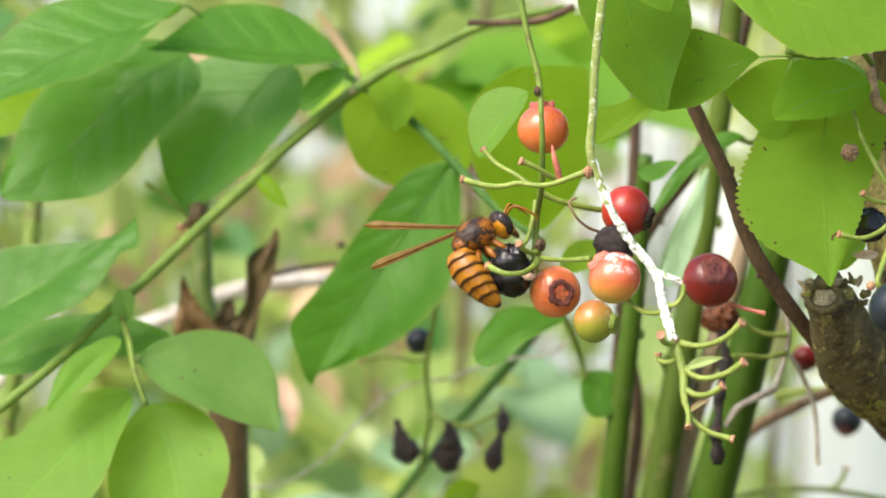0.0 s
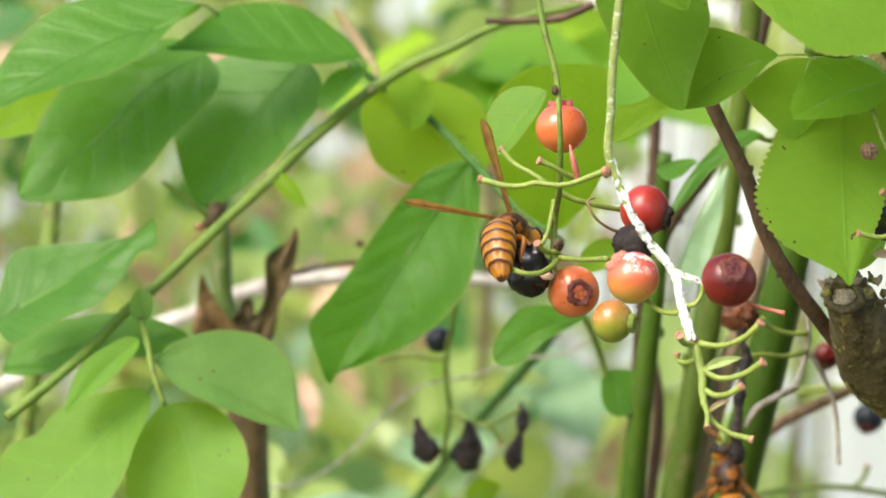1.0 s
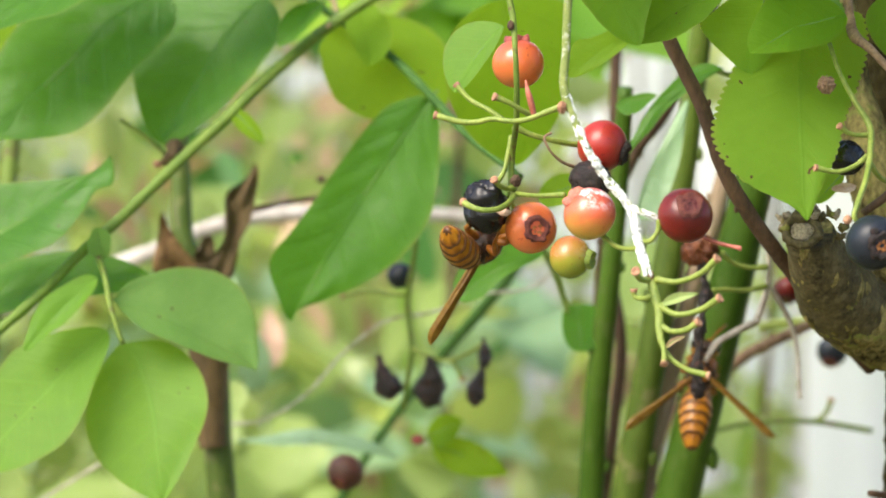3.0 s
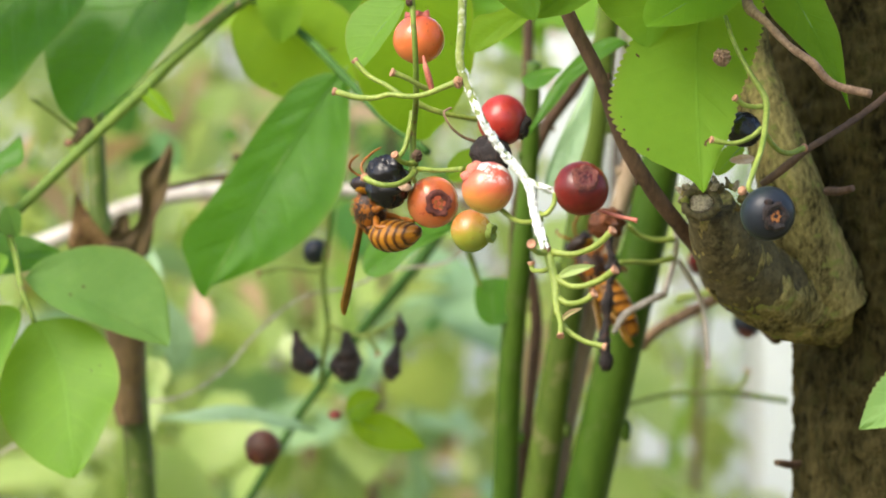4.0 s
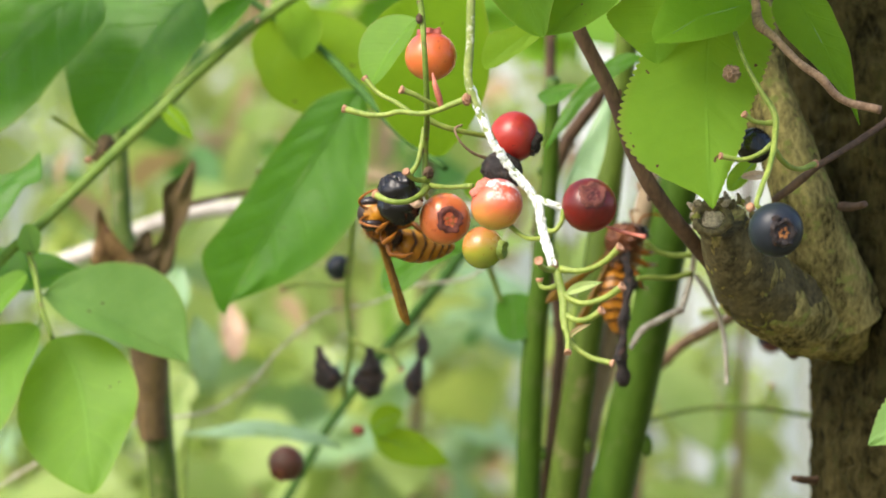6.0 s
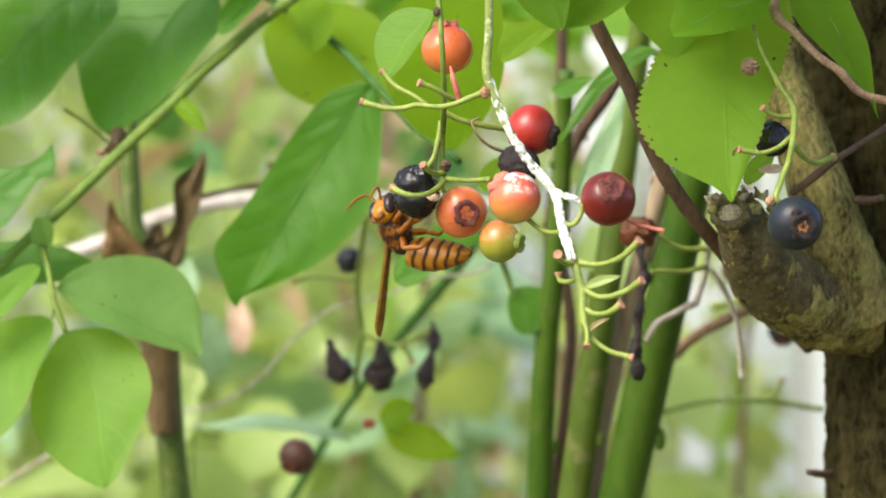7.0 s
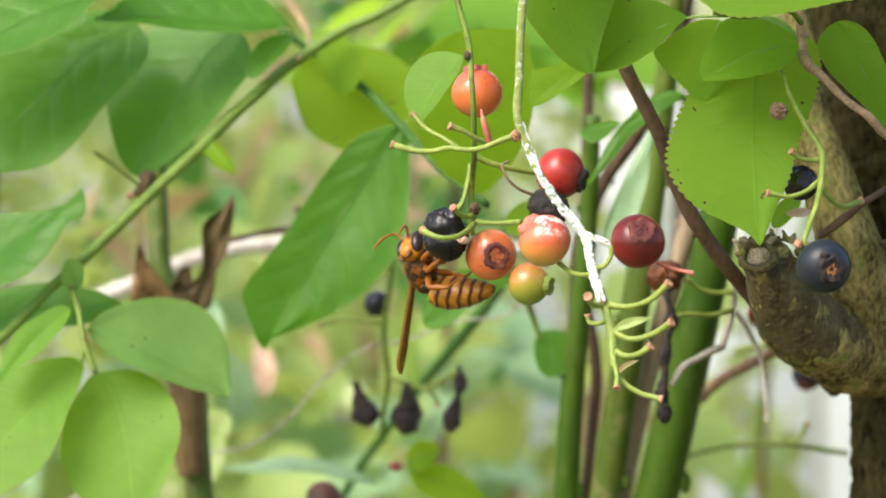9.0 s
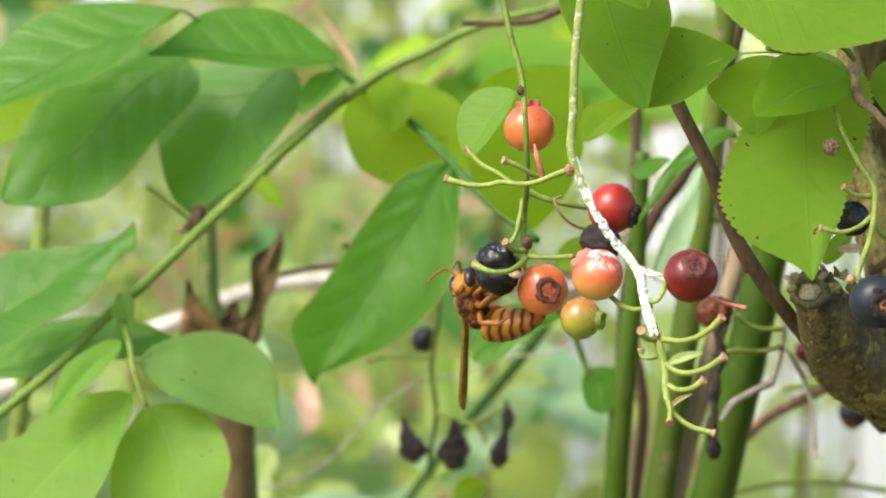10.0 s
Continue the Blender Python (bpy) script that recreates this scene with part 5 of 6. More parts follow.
# ---- background sprays ----
def hanging_spray():
    t = thing("dried_fruit_spray", (-0.0604, 0.1950, 0.9880), "thin green twig with hanging shrivelled black berries", "fruiting branch")
    stem("stem", t, STEM, [(-0.0569, 0.1850, 1.0103), (-0.0591, 0.1950, 0.9880), (-0.0613, 0.2000, 0.9735), (-0.0601, 0.2000, 0.9590), (-0.0614, 0.2010, 0.9509), (-0.0623, 0.2020, 0.9432)], [0.7, 0.8, 0.85, 0.9, 0.8, 0.8], sides=10, n=60)
    pedicel(t, [(-0.0601, 0.2000, 0.9606), (-0.0555, 0.1980, 0.9584), (-0.0491, 0.1970, 0.9573), (-0.0426, 0.1950, 0.9602), (-0.0398, 0.1950, 0.9618)], 0.6, tip=False)
    pedicel(t, [(-0.0487, 0.1970, 0.9573), (-0.0466, 0.1970, 0.9545), (-0.0455, 0.1970, 0.9521)], 0.6)
    pedicel(t, [(-0.0605, 0.2000, 0.9759), (-0.0654, 0.2020, 0.9758), (-0.0737, 0.2050, 0.9765), (-0.0801, 0.2050, 0.9751)], 0.6)
    drop = [0.0009, 0.0012, 0.0026, 0.0036, 0.0032, 0.0008]
    for pts, f in (([(-0.0696, 0.2000, 0.9586), (-0.0691, 0.2000, 0.9561), (-0.0679, 0.2000, 0.9525), (-0.0668, 0.2000, 0.9497), (-0.0661, 0.2000, 0.9474), (-0.0658, 0.2000, 0.9458)], 1.05),
                   ([(-0.0545, 0.1980, 0.9585), (-0.0545, 0.1980, 0.9560), (-0.0542, 0.1990, 0.9527), (-0.0546, 0.2000, 0.9491), (-0.0550, 0.2000, 0.9462), (-0.0555, 0.2000, 0.9437)], 1.2),
                   ([(-0.0395, 0.1920, 0.9554), (-0.0400, 0.1920, 0.9538), (-0.0406, 0.1920, 0.9516), (-0.0412, 0.1920, 0.9490), (-0.0415, 0.1920, 0.9465), (-0.0418, 0.1920, 0.9446)], 0.78),
                   ([(-0.0396, 0.1940, 0.9639), (-0.0393, 0.1940, 0.9623), (-0.0389, 0.1930, 0.9608), (-0.0391, 0.1930, 0.9587), (-0.0392, 0.1920, 0.9567), (-0.0395, 0.1920, 0.9548)], 0.52)):
        part("dried_berry", tube(bmesh.new(), pts, [v * f for v in drop], 16, 40, 0.42, 330), MUMMY, t)
    berry(t, (-0.0637, 0.2050, 0.9811), 3.9, (-0.3, -0.5, 0.5), B_BLUE, None, "small blue-black berry", 0.06)
    berry(t, (-0.0784, 0.1950, 0.9255), 5.3, (-0.3, -0.5, -0.5), B_BROWN, CALYX, "dark brownish red berry", 0.03)
    # The pale mint colour stands in for sky sheen on this leaf.
    leaf(t, (-0.0661, 0.2400, 0.9269), (-0.1116, 0.2300, 0.9328), 4, 5.5, LEAF_MINT, normal=(0, -0.45, 0.9), fold=6)
    leaf(t, (-0.0560, 0.2150, 0.9340), (-0.0461, 0.2100, 0.9393), 4.5, 5, LEAF_SUNLIT_TINT, fold=6, q=0.55)
    leaf(t, (-0.0552, 0.2150, 0.9320), (-0.0330, 0.2080, 0.9250), 5, 6, LEAF_SUNLIT_TINT, fold=6)
    bm = lump(bmesh.new(), (-0.0584, 0.2030, 0.9343), (2, 2, 1.6), 3, 0.2)
    part("bud", bm, CALYX_RED, t)
    return t


hanging_spray()


def vine():
    t = thing("dry_vine", down((-0.1219, 0.2050, 0.9370)), "thin pale brown dry vine winding through the shrub", "vine")
    stem("stem", t, TWIG, [down((-0.1219, 0.2050, 0.9370)), (-0.1301, 0.2050, 0.9349), (-0.1170, 0.2050, 0.9377), (-0.1024, 0.2050, 0.9397), (-0.0911, 0.2050, 0.9464), (-0.0798, 0.2040, 0.9588), (-0.0669, 0.2030, 0.9684), (-0.0540, 0.2020, 0.9709), (-0.0427, 0.2000, 0.9756), (-0.0241, 0.1960, 0.9792), (-0.0186, 0.1940, 0.9841), (-0.0124, 0.1900, 0.9954)], [0.42] * 12, sides=8, n=90, rough=0.15, grain=200)
    return t


vine()
cane("green_shoot", SHOOT, [down((-0.0741, 0.2900, 0.9308)), (-0.0756, 0.2850, 0.9279), (-0.0580, 0.2750, 0.9513), (-0.0458, 0.2650, 0.9657), (-0.0347, 0.2550, 0.9789), (-0.0255, 0.2500, 0.9918)], [1.5, 1.4, 1.5, 1.8, 1.9, 1.6], "slanting bluish green shoot", "shoot")


def lower_leaf_shoot():
    t = thing("green_shoot", (-0.0202, 0.1300, 0.9894), "short green shoot with two small rounded leaves", "shoot")
    stem("stem", t, STEM, [(-0.0238, 0.1560, 0.9920), (-0.0197, 0.1610, 0.9842), (-0.0165, 0.1660, 0.9749), (-0.0156, 0.1660, 0.9718)], [0.9, 0.9, 0.8, 0.6], sides=8, n=20)
    blade(t, (-0.0216, 0.1250, 0.9885), (-0.0447, 0.1180, 0.9769), [0.7, 1.2, 1.8, 2.5, 3.3, 4.0, 3.8, 2.6], [1.5, 3.2, 6.0, 7.4, 7.8, 7.2, 5.4, 3.2], [-1.1, -1.9, -1.0], normal=(0, -0.93, 0.3), fold=6)
    blade(t, (-0.0130, 0.1680, 0.9744), (-0.0117, 0.1660, 0.9612), [3.5, 5.3, 6.0, 6.2, 6.0, 5.6, 4.6, 3.3], [2.6, 3.9, 4.6, 4.9, 4.9, 4.6, 3.7, 2.3], [0.0, 0.0, 0.0], normal=(0.1, -0.95, 0.3), fold=5)
    leaf(t, (-0.0232, 0.1120, 1.0027), (-0.0109, 0.1050, 1.0072), 4.5, 4.5, LEAF_SUNLIT_TINT, fold=8, q=0.6)
    return t


lower_leaf_shoot()


def broad_leaf_shoot():
    t = thing("leafy_shoot", down((-0.1261, 0.3300, 0.9043)), "shoot with broad pale bluish and yellow-green leaves", "shoot")
    stem("stem", t, STEM, [down((-0.1261, 0.3300, 0.9043)), (-0.1261, 0.3300, 0.9043), (-0.1251, 0.3300, 0.9282), (-0.1188, 0.3100, 0.9475)], [1.4, 1.2, 1.0, 0.7], sides=8, n=40)
    leaf(t, (-0.1143, 0.3100, 0.9421), (-0.1173, 0.3000, 0.9640), 5, 6, LEAF_MINT, normal=(0.1, -0.9, 0.4), fold=6)
    leaf(t, (-0.1168, 0.2600, 0.9414), (-0.1200, 0.2500, 0.9233), 5, 5.5, LEAF_LIME, normal=(-0.1, -0.9, 0.5), fold=6)
    leaf(t, (-0.1174, 0.2800, 0.9472), (-0.1221, 0.2700, 0.9356), 5.5, 5, LEAF_LIME, normal=(0.2, -0.9, 0.4), fold=8)
    leaf(t, (-0.1254, 0.3000, 0.9623), (-0.1223, 0.3000, 0.9801), 5, 6, LEAF_MINT, normal=(-0.2, -0.9, 0.4), fold=8)
    leaf(t, (-0.1191, 0.4200, 0.9439), (-0.1209, 0.4200, 0.9656), 4, 5, BRACT_PALE, normal=(0.2, -0.9, 0.4), fold=12, label="withered pinkish leaf")
    return t


broad_leaf_shoot()


def narrow_leaf_shoot():
    t = thing("leafy_shoot", (0.0243, 0.1100, 1.0367), "green shoot with narrow glossy leaves", "shoot")
    stem("stem", t, STEM, [(0.0297, 0.1200, 1.0475), (0.0265, 0.1120, 1.0353), (0.0228, 0.1080, 1.0359)], [0.8, 0.7, 0.6], sides=8, n=16)
    blade(t, (0.0241, 0.1050, 1.0363), (-0.0012, 0.0980, 1.0126), [0.7, 1.1, 1.3, 1.1, 1.0, 0.9, 0.4, 0.2], [2.5, 3.5, 3.6, 3.2, 3.0, 2.9, 1.7, 0.8], [-2.9, -3.0, -1.5], normal=(0.1, -0.8, 0.6), fold=12)
    # Sky reflected by this blade is put into its whitish mint colour.
    blade(t, (0.0158, 0.1320, 1.0292), (0.0029, 0.1280, 0.9979), [0.8, 1.4, 2.5, 3.9, 4.7, 5.1, 5.6, 4.3], [0.7, 1.2, 1.5, 1.8, 2.1, 2.2, 1.9, 1.2], [0.0, 0.0, 0.0], LEAF_MINT, normal=(0.2, -0.75, 0.6), fold=6)
    blade(t, (0.0070, 0.1050, 1.0296), (-0.0034, 0.1030, 1.0269), [0.7, 1.2, 2.1, 3.3, 4.2, 4.5, 4.3, 2.9], [0.6, 1.0, 1.3, 1.4, 1.4, 1.3, 1.0, 0.5], [0.0, 0.0, 0.0], LEAF, normal=(0, -0.8, 0.5), fold=10)
    return t


narrow_leaf_shoot()


def bare_twigs():
    t = thing("bare_twig", (0.0362, 0.1100, 0.9903), "forked pale dead twig with bare fruit stalks", "twig")
    stem("stem", t, TWIG, [(0.0358, 0.1120, 0.9932), (0.0367, 0.1150, 0.9844), (0.0361, 0.1180, 0.9799), (0.0335, 0.1180, 0.9710)], [0.65, 0.72, 0.72, 0.86], sides=8, n=24, rough=0.15, grain=250)
    stem("stem", t, TWIG, [(0.0338, 0.1180, 0.9713), (0.0278, 0.1120, 0.9689), (0.0226, 0.1080, 0.9656), (0.0200, 0.1060, 0.9615)], [0.86, 1.01, 0.94, 0.72], sides=10, n=24, rough=0.2, grain=250)
    stem("stem", t, TWIG, [(0.0373, 0.1180, 0.9802), (0.0408, 0.1220, 0.9747), (0.0442, 0.1260, 0.9665), (0.0452, 0.1270, 0.9575), (0.0455, 0.1270, 0.9510)], [0.65, 0.72, 0.65, 0.61, 0.65], sides=8, n=30, rough=0.2, grain=250)
    pedicel(t, [(0.0361, 0.1140, 0.9856), (0.0313, 0.1120, 0.9855), (0.0268, 0.1100, 0.9869), (0.0240, 0.1080, 0.9893)], 0.55, tip=False)
    pedicel(t, [(0.0360, 0.1160, 0.9807), (0.0306, 0.1120, 0.9796), (0.0246, 0.1080, 0.9799), (0.0216, 0.1060, 0.9796)], 0.55, tip=False)
    bm = lump(bmesh.new(), (0.0186, 0.1080, 0.9898), (5.6, 4.6, 5.0), 3, 0.5, 2.8)
    part("rotten_berry", bm, ROT, t, "collapsed orange-brown rotten berry")
    bm = tube(bmesh.new(), [(0.0190, 0.1070, 0.9872), (0.0195, 0.1060, 0.9828), (0.0200, 0.1060, 0.9784), (0.0190, 0.1050, 0.9738), (0.0186, 0.1050, 0.9697), (0.0184, 0.1050, 0.9646), (0.0178, 0.1040, 0.9592), (0.0182, 0.1040, 0.9552)], [0.0016, 0.0007, 0.0018, 0.0007, 0.0016, 0.0009, 0.0017, 0.0014], 14, 70, 0.6, 340)
    part("dried_stalk", bm, MUMMY, t)
    bm = lump(bmesh.new(), (0.0182, 0.1040, 0.9544), (2.2, 1.9, 3.0), 7, 0.55)
    part("dried_berry", bm, MUMMY, t)
    return t


bare_twigs()


def far_berries():
    t = thing("berry_spray", (0.0568, 0.2400, 0.9679), "small dark berries on a thin green stalk", "fruiting branch")
    pedicel(t, [(0.0407, 0.2500, 0.9657), (0.0507, 0.2480, 0.9676), (0.0580, 0.2450, 0.9670), (0.0617, 0.2420, 0.9629)], 0.9, tip=False)
    berry(t, (0.0618, 0.2400, 0.9590), 4.6, (-0.2, -0.5, -0.8), B_BLUE, CALYX, "dark blue-red berry", 0.03)
    berry(t, (0.0466, 0.2000, 0.9779), 4.0, (-0.2, -0.5, -0.8), B_CRIMSON, CALYX, "dark red berry", 0.03)
    stem("stem", t, STEM, [(0.0224, 0.2450, 0.9336), (0.0389, 0.2400, 0.9379), (0.0536, 0.2360, 0.9387), (0.0735, 0.2360, 0.9359)], [0.8, 0.8, 0.8, 0.8], sides=8, n=24)
    pedicel(t, [(0.0570, 0.2380, 0.9383), (0.0603, 0.2380, 0.9414), (0.0615, 0.2380, 0.9447)], 0.6)
    return t


far_berries()


# ---- shrubs behind, too many leaves to count ----
def foliage(name, label, count, low, high, material, size, dense=None, seed=1, tilt=0.7):
    """A mass of small folded leaves in a box of space."""
    rng = np.random.default_rng(seed)
    verts, faces, uvs = [], [], []
    shape = ((0, 0, 0.5), (0.22, 0.34, 0.9), (0.22, -0.34, 0.1), (0.55, 0.42, 1.0), (0.55, 0, 0.5), (0.55, -0.42, 0.0), (0.85, 0.2, 0.8), (0.85, -0.2, 0.2), (1.0, 0, 0.5), (0.22, 0, 0.5), (0.85, 0, 0.5))
    quads = ((0, 9, 1), (0, 2, 9), (9, 4, 3, 1), (2, 5, 4, 9), (4, 10, 6, 3), (5, 7, 10, 4), (10, 8, 6), (7, 8, 10))
    made = 0
    while made < count:
        c = Vector([float(rng.uniform(a, b)) for a, b in zip(low, high)])
        g = noise.noise(c * 5.0 + Vector((seed * 3.7, 0, 0))) + 0.6 * noise.noise(c * 13.0)
        mid = [(2 * v - a - b) / (b - a) for v, a, b in zip(c, low, high)]
        if g < (dense if dense is not None else -0.1) + 0.9 * max(0, sum(q ** 4 for q in mid) - 1.0):
            continue
        s = size * float(rng.uniform(0.55, 1.25))
        turn = Euler((float(rng.normal(0, tilt)), float(rng.normal(0.2, tilt)), float(rng.uniform(0, 6.28)))).to_matrix()
        k = len(verts)
        for a, b, v in shape:
            verts.append(tuple(c + turn @ Vector((a * s, b * s, abs(b) * 0.35 * s - 0.25 * a * a * s))))
            uvs.append((a, v))
        faces.extend(tuple(k + q for q in f) for f in quads)
        made += 1
    me = bpy.data.meshes.new(name)
    me.from_pydata(verts, [], faces)
    layer = me.uv_layers.new(name="UVMap")
    order = np.zeros(len(me.loops), dtype=np.int32)
    me.loops.foreach_get("vertex_index", order)
    layer.data.foreach_set("uv", np.array(uvs, dtype=np.float32)[order].ravel())
    me.materials.append(material)
    for poly in me.polygons:
        poly.use_smooth = True
    return tagged(new(name, me), label, "shrub", kind="stuff")


foliage("hedge_leaves", "light green hedge leaves in front of the fence, sunlight put into their colour", 3000, (-0.8, 1.15, 0.4), (-0.05, 1.85, 1.5), LEAF_FAR, 0.04, 0.2, 1, 0.9)
foliage("hedge_leaves", "light green hedge leaves over the fence, sunlight put into their colour", 1300, (0.03, 1.2, 1.075), (0.6, 1.85, 1.6), LEAF_FAR, 0.036, -0.05, 4, 0.9)
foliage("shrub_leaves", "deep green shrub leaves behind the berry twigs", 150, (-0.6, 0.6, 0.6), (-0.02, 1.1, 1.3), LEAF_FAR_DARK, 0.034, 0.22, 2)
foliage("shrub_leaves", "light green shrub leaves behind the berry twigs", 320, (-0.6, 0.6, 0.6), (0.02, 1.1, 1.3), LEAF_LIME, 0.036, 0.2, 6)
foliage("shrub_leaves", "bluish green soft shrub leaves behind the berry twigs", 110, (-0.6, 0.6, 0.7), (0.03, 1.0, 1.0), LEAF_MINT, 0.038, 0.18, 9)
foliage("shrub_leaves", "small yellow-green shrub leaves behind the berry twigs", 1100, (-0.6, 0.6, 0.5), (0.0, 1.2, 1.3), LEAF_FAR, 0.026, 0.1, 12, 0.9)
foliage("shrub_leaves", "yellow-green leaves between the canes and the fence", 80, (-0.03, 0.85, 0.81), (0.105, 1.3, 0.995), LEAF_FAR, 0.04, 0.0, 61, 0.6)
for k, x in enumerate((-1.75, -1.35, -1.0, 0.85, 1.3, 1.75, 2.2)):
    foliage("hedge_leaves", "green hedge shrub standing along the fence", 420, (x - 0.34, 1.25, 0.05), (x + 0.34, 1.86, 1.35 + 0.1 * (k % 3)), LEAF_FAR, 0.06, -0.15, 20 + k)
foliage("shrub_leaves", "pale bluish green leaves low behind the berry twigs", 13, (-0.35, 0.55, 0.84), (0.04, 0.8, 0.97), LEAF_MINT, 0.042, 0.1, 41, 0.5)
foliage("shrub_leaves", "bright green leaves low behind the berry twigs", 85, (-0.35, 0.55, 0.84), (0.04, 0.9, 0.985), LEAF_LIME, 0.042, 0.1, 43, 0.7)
foliage("shrub_leaves", "large pale green leaves high behind the twigs", 12, (-0.085, 0.42, 1.065), (-0.02, 0.5, 1.11), LEAF_SOFT, 0.05, -0.6, 47, 0.4)
foliage("dry_leaves", "dry brown leaves caught among the shrubs", 480, (-0.6, 0.5, 0.5), (0.03, 1.4, 1.3), LEAF_DRY, 0.03, 0.1, 3)


def blades(name, label, count, low, high, material, seed):
    """Long strap leaves that rise from the ground and arch over."""
    rng = np.random.default_rng(seed)
    verts, faces, uvs = [], [], []
    for _ in range(count):
        x, y = float(rng.uniform(low[0], high[0])), float(rng.uniform(low[1], high[1]))
        tall, lean, way = float(rng.uniform(0.85, 1.35)), float(rng.uniform(0.05, 0.4)), float(rng.uniform(0, 6.28))
        wide, face = float(rng.uniform(0.003, 0.008)), float(rng.uniform(-0.9, 0.9))
        k, n = len(verts), 14
        side = Vector((math.cos(face), math.sin(face), 0))
        for i in range(n + 1):
            u = i / n
            c = Vector((x + math.cos(way) * lean * u ** 2.2, y + math.sin(way) * lean * u ** 2.2, tall * (u - 0.28 * lean * u ** 4)))
            w = wide * min(1, u * 6 + 0.4) * (1 - u ** 3)
            for v in (-1, 0, 1):
                q = c + side * w * v
                q.z += abs(v) * w * 0.3
                verts.append(tuple(q))
                uvs.append((u, v * 0.5 + 0.5))
        for i in range(n):
            for j in (0, 1):
                p = k + i * 3 + j
                faces.append((p, p + 1, p + 4, p + 3))
    me = bpy.data.meshes.new(name)
    me.from_pydata(verts, [], faces)
    layer = me.uv_layers.new(name="UVMap")
    order = np.zeros(len(me.loops), dtype=np.int32)
    me.loops.foreach_get("vertex_index", order)
    layer.data.foreach_set("uv", np.array(uvs, dtype=np.float32)[order].ravel())
    me.materials.append(material)
    for poly in me.polygons:
        poly.use_smooth = True
    return tagged(new(name, me), label, "grass", kind="stuff")


blades("tall_grass", "tall green strap leaves rising behind the shrub", 20, (-0.6, 0.75), (0.02, 1.2), LEAF_SOFT, 5)
blades("tall_grass", "tall green strap leaves rising behind the canes", 9, (-0.6, 0.45), (0.0, 1.1), LEAF_SUNLIT_TINT, 8)


def shrub_stems():
    """Thin woody stems that carry the leaves behind, joined."""
    rng = np.random.default_rng(31)
    bm = bmesh.new()
    for k in range(24):
        x, y = float(rng.uniform(-0.62, 0.05)), float(rng.uniform(0.5, 1.75))
        a, b = float(rng.normal(0, 0.09)), float(rng.normal(0, 0.07))
        top = float(rng.uniform(0.95, 1.35))
        tube(bm, [(x, y, -0.01), (x + a * 0.4, y + b * 0.4, top * 0.5), (x + a, y + b, top)], [0.0035, 0.0028, 0.0012], 7, 16, 0.08, 60)
    tagged(part("shrub_stems", bm, BROWN, None), "thin brown woody stems of the shrubs behind", "shrub", kind="stuff")


shrub_stems()
cane("dry_stalk", LEAF_DRY, [(-0.0799, 0.1390, 1.0486), (-0.0804, 0.1750, 1.0544), (-0.0836, 0.2050, 1.0602), (-0.0872, 0.2240, 1.0647), (-0.0919, 0.2260, 1.0715), (-0.0962, 0.2260, 1.0776)], [0.5, 0.7, 0.9, 1.4, 1.6, 0.5], "pale orange withered stalk", "stalk")


def knots():
    t = thing("bare_twig", (-0.0877, 0.2150, 1.0034), "short dark bare side twig", "twig")
    stem("stem", t, BROWN, [(-0.1074, 0.1960, 0.9992), (-0.1000, 0.2050, 1.0010), (-0.0941, 0.2120, 1.0024), (-0.0867, 0.2150, 1.0035), (-0.0814, 0.2180, 1.0056)], [0.9, 0.8, 0.75, 0.8, 0.5], sides=8, n=30, rough=0.3, grain=250)
    part("bud", lump(bmesh.new(), (-0.0872, 0.2140, 1.0084), (1.6, 1.4, 1.2), 3, 0.5), BROWN, t)


knots()

# ---- hornets ----
def ball(bm, centre, size, seg=20, bumpy=0.0):
    m = Matrix.LocRotScale(Vector(centre) * BODY, None, Vector(size) * BODY)
    made = bmesh.ops.create_uvsphere(bm, u_segments=seg, v_segments=seg * 2 // 3, radius=1.0, matrix=m)["verts"]
    if bumpy:
        for v in made:
            v.co += (v.co - Vector(centre) * BODY) * bumpy * noise.noise(v.co * 900)
    return bm


BODY = 0.00124  # metres for each unit of the hornet's plan


def mm(points):
    return [Vector(p) * BODY for p in points]


def wing_width(u):
    """A folded wing: a narrow strap that widens towards its rounded end."""
    return (1.1 + 2.4 * u ** 1.6) * max(1 - max((u - 0.86) / 0.14, 0) ** 2.2, 0.12)


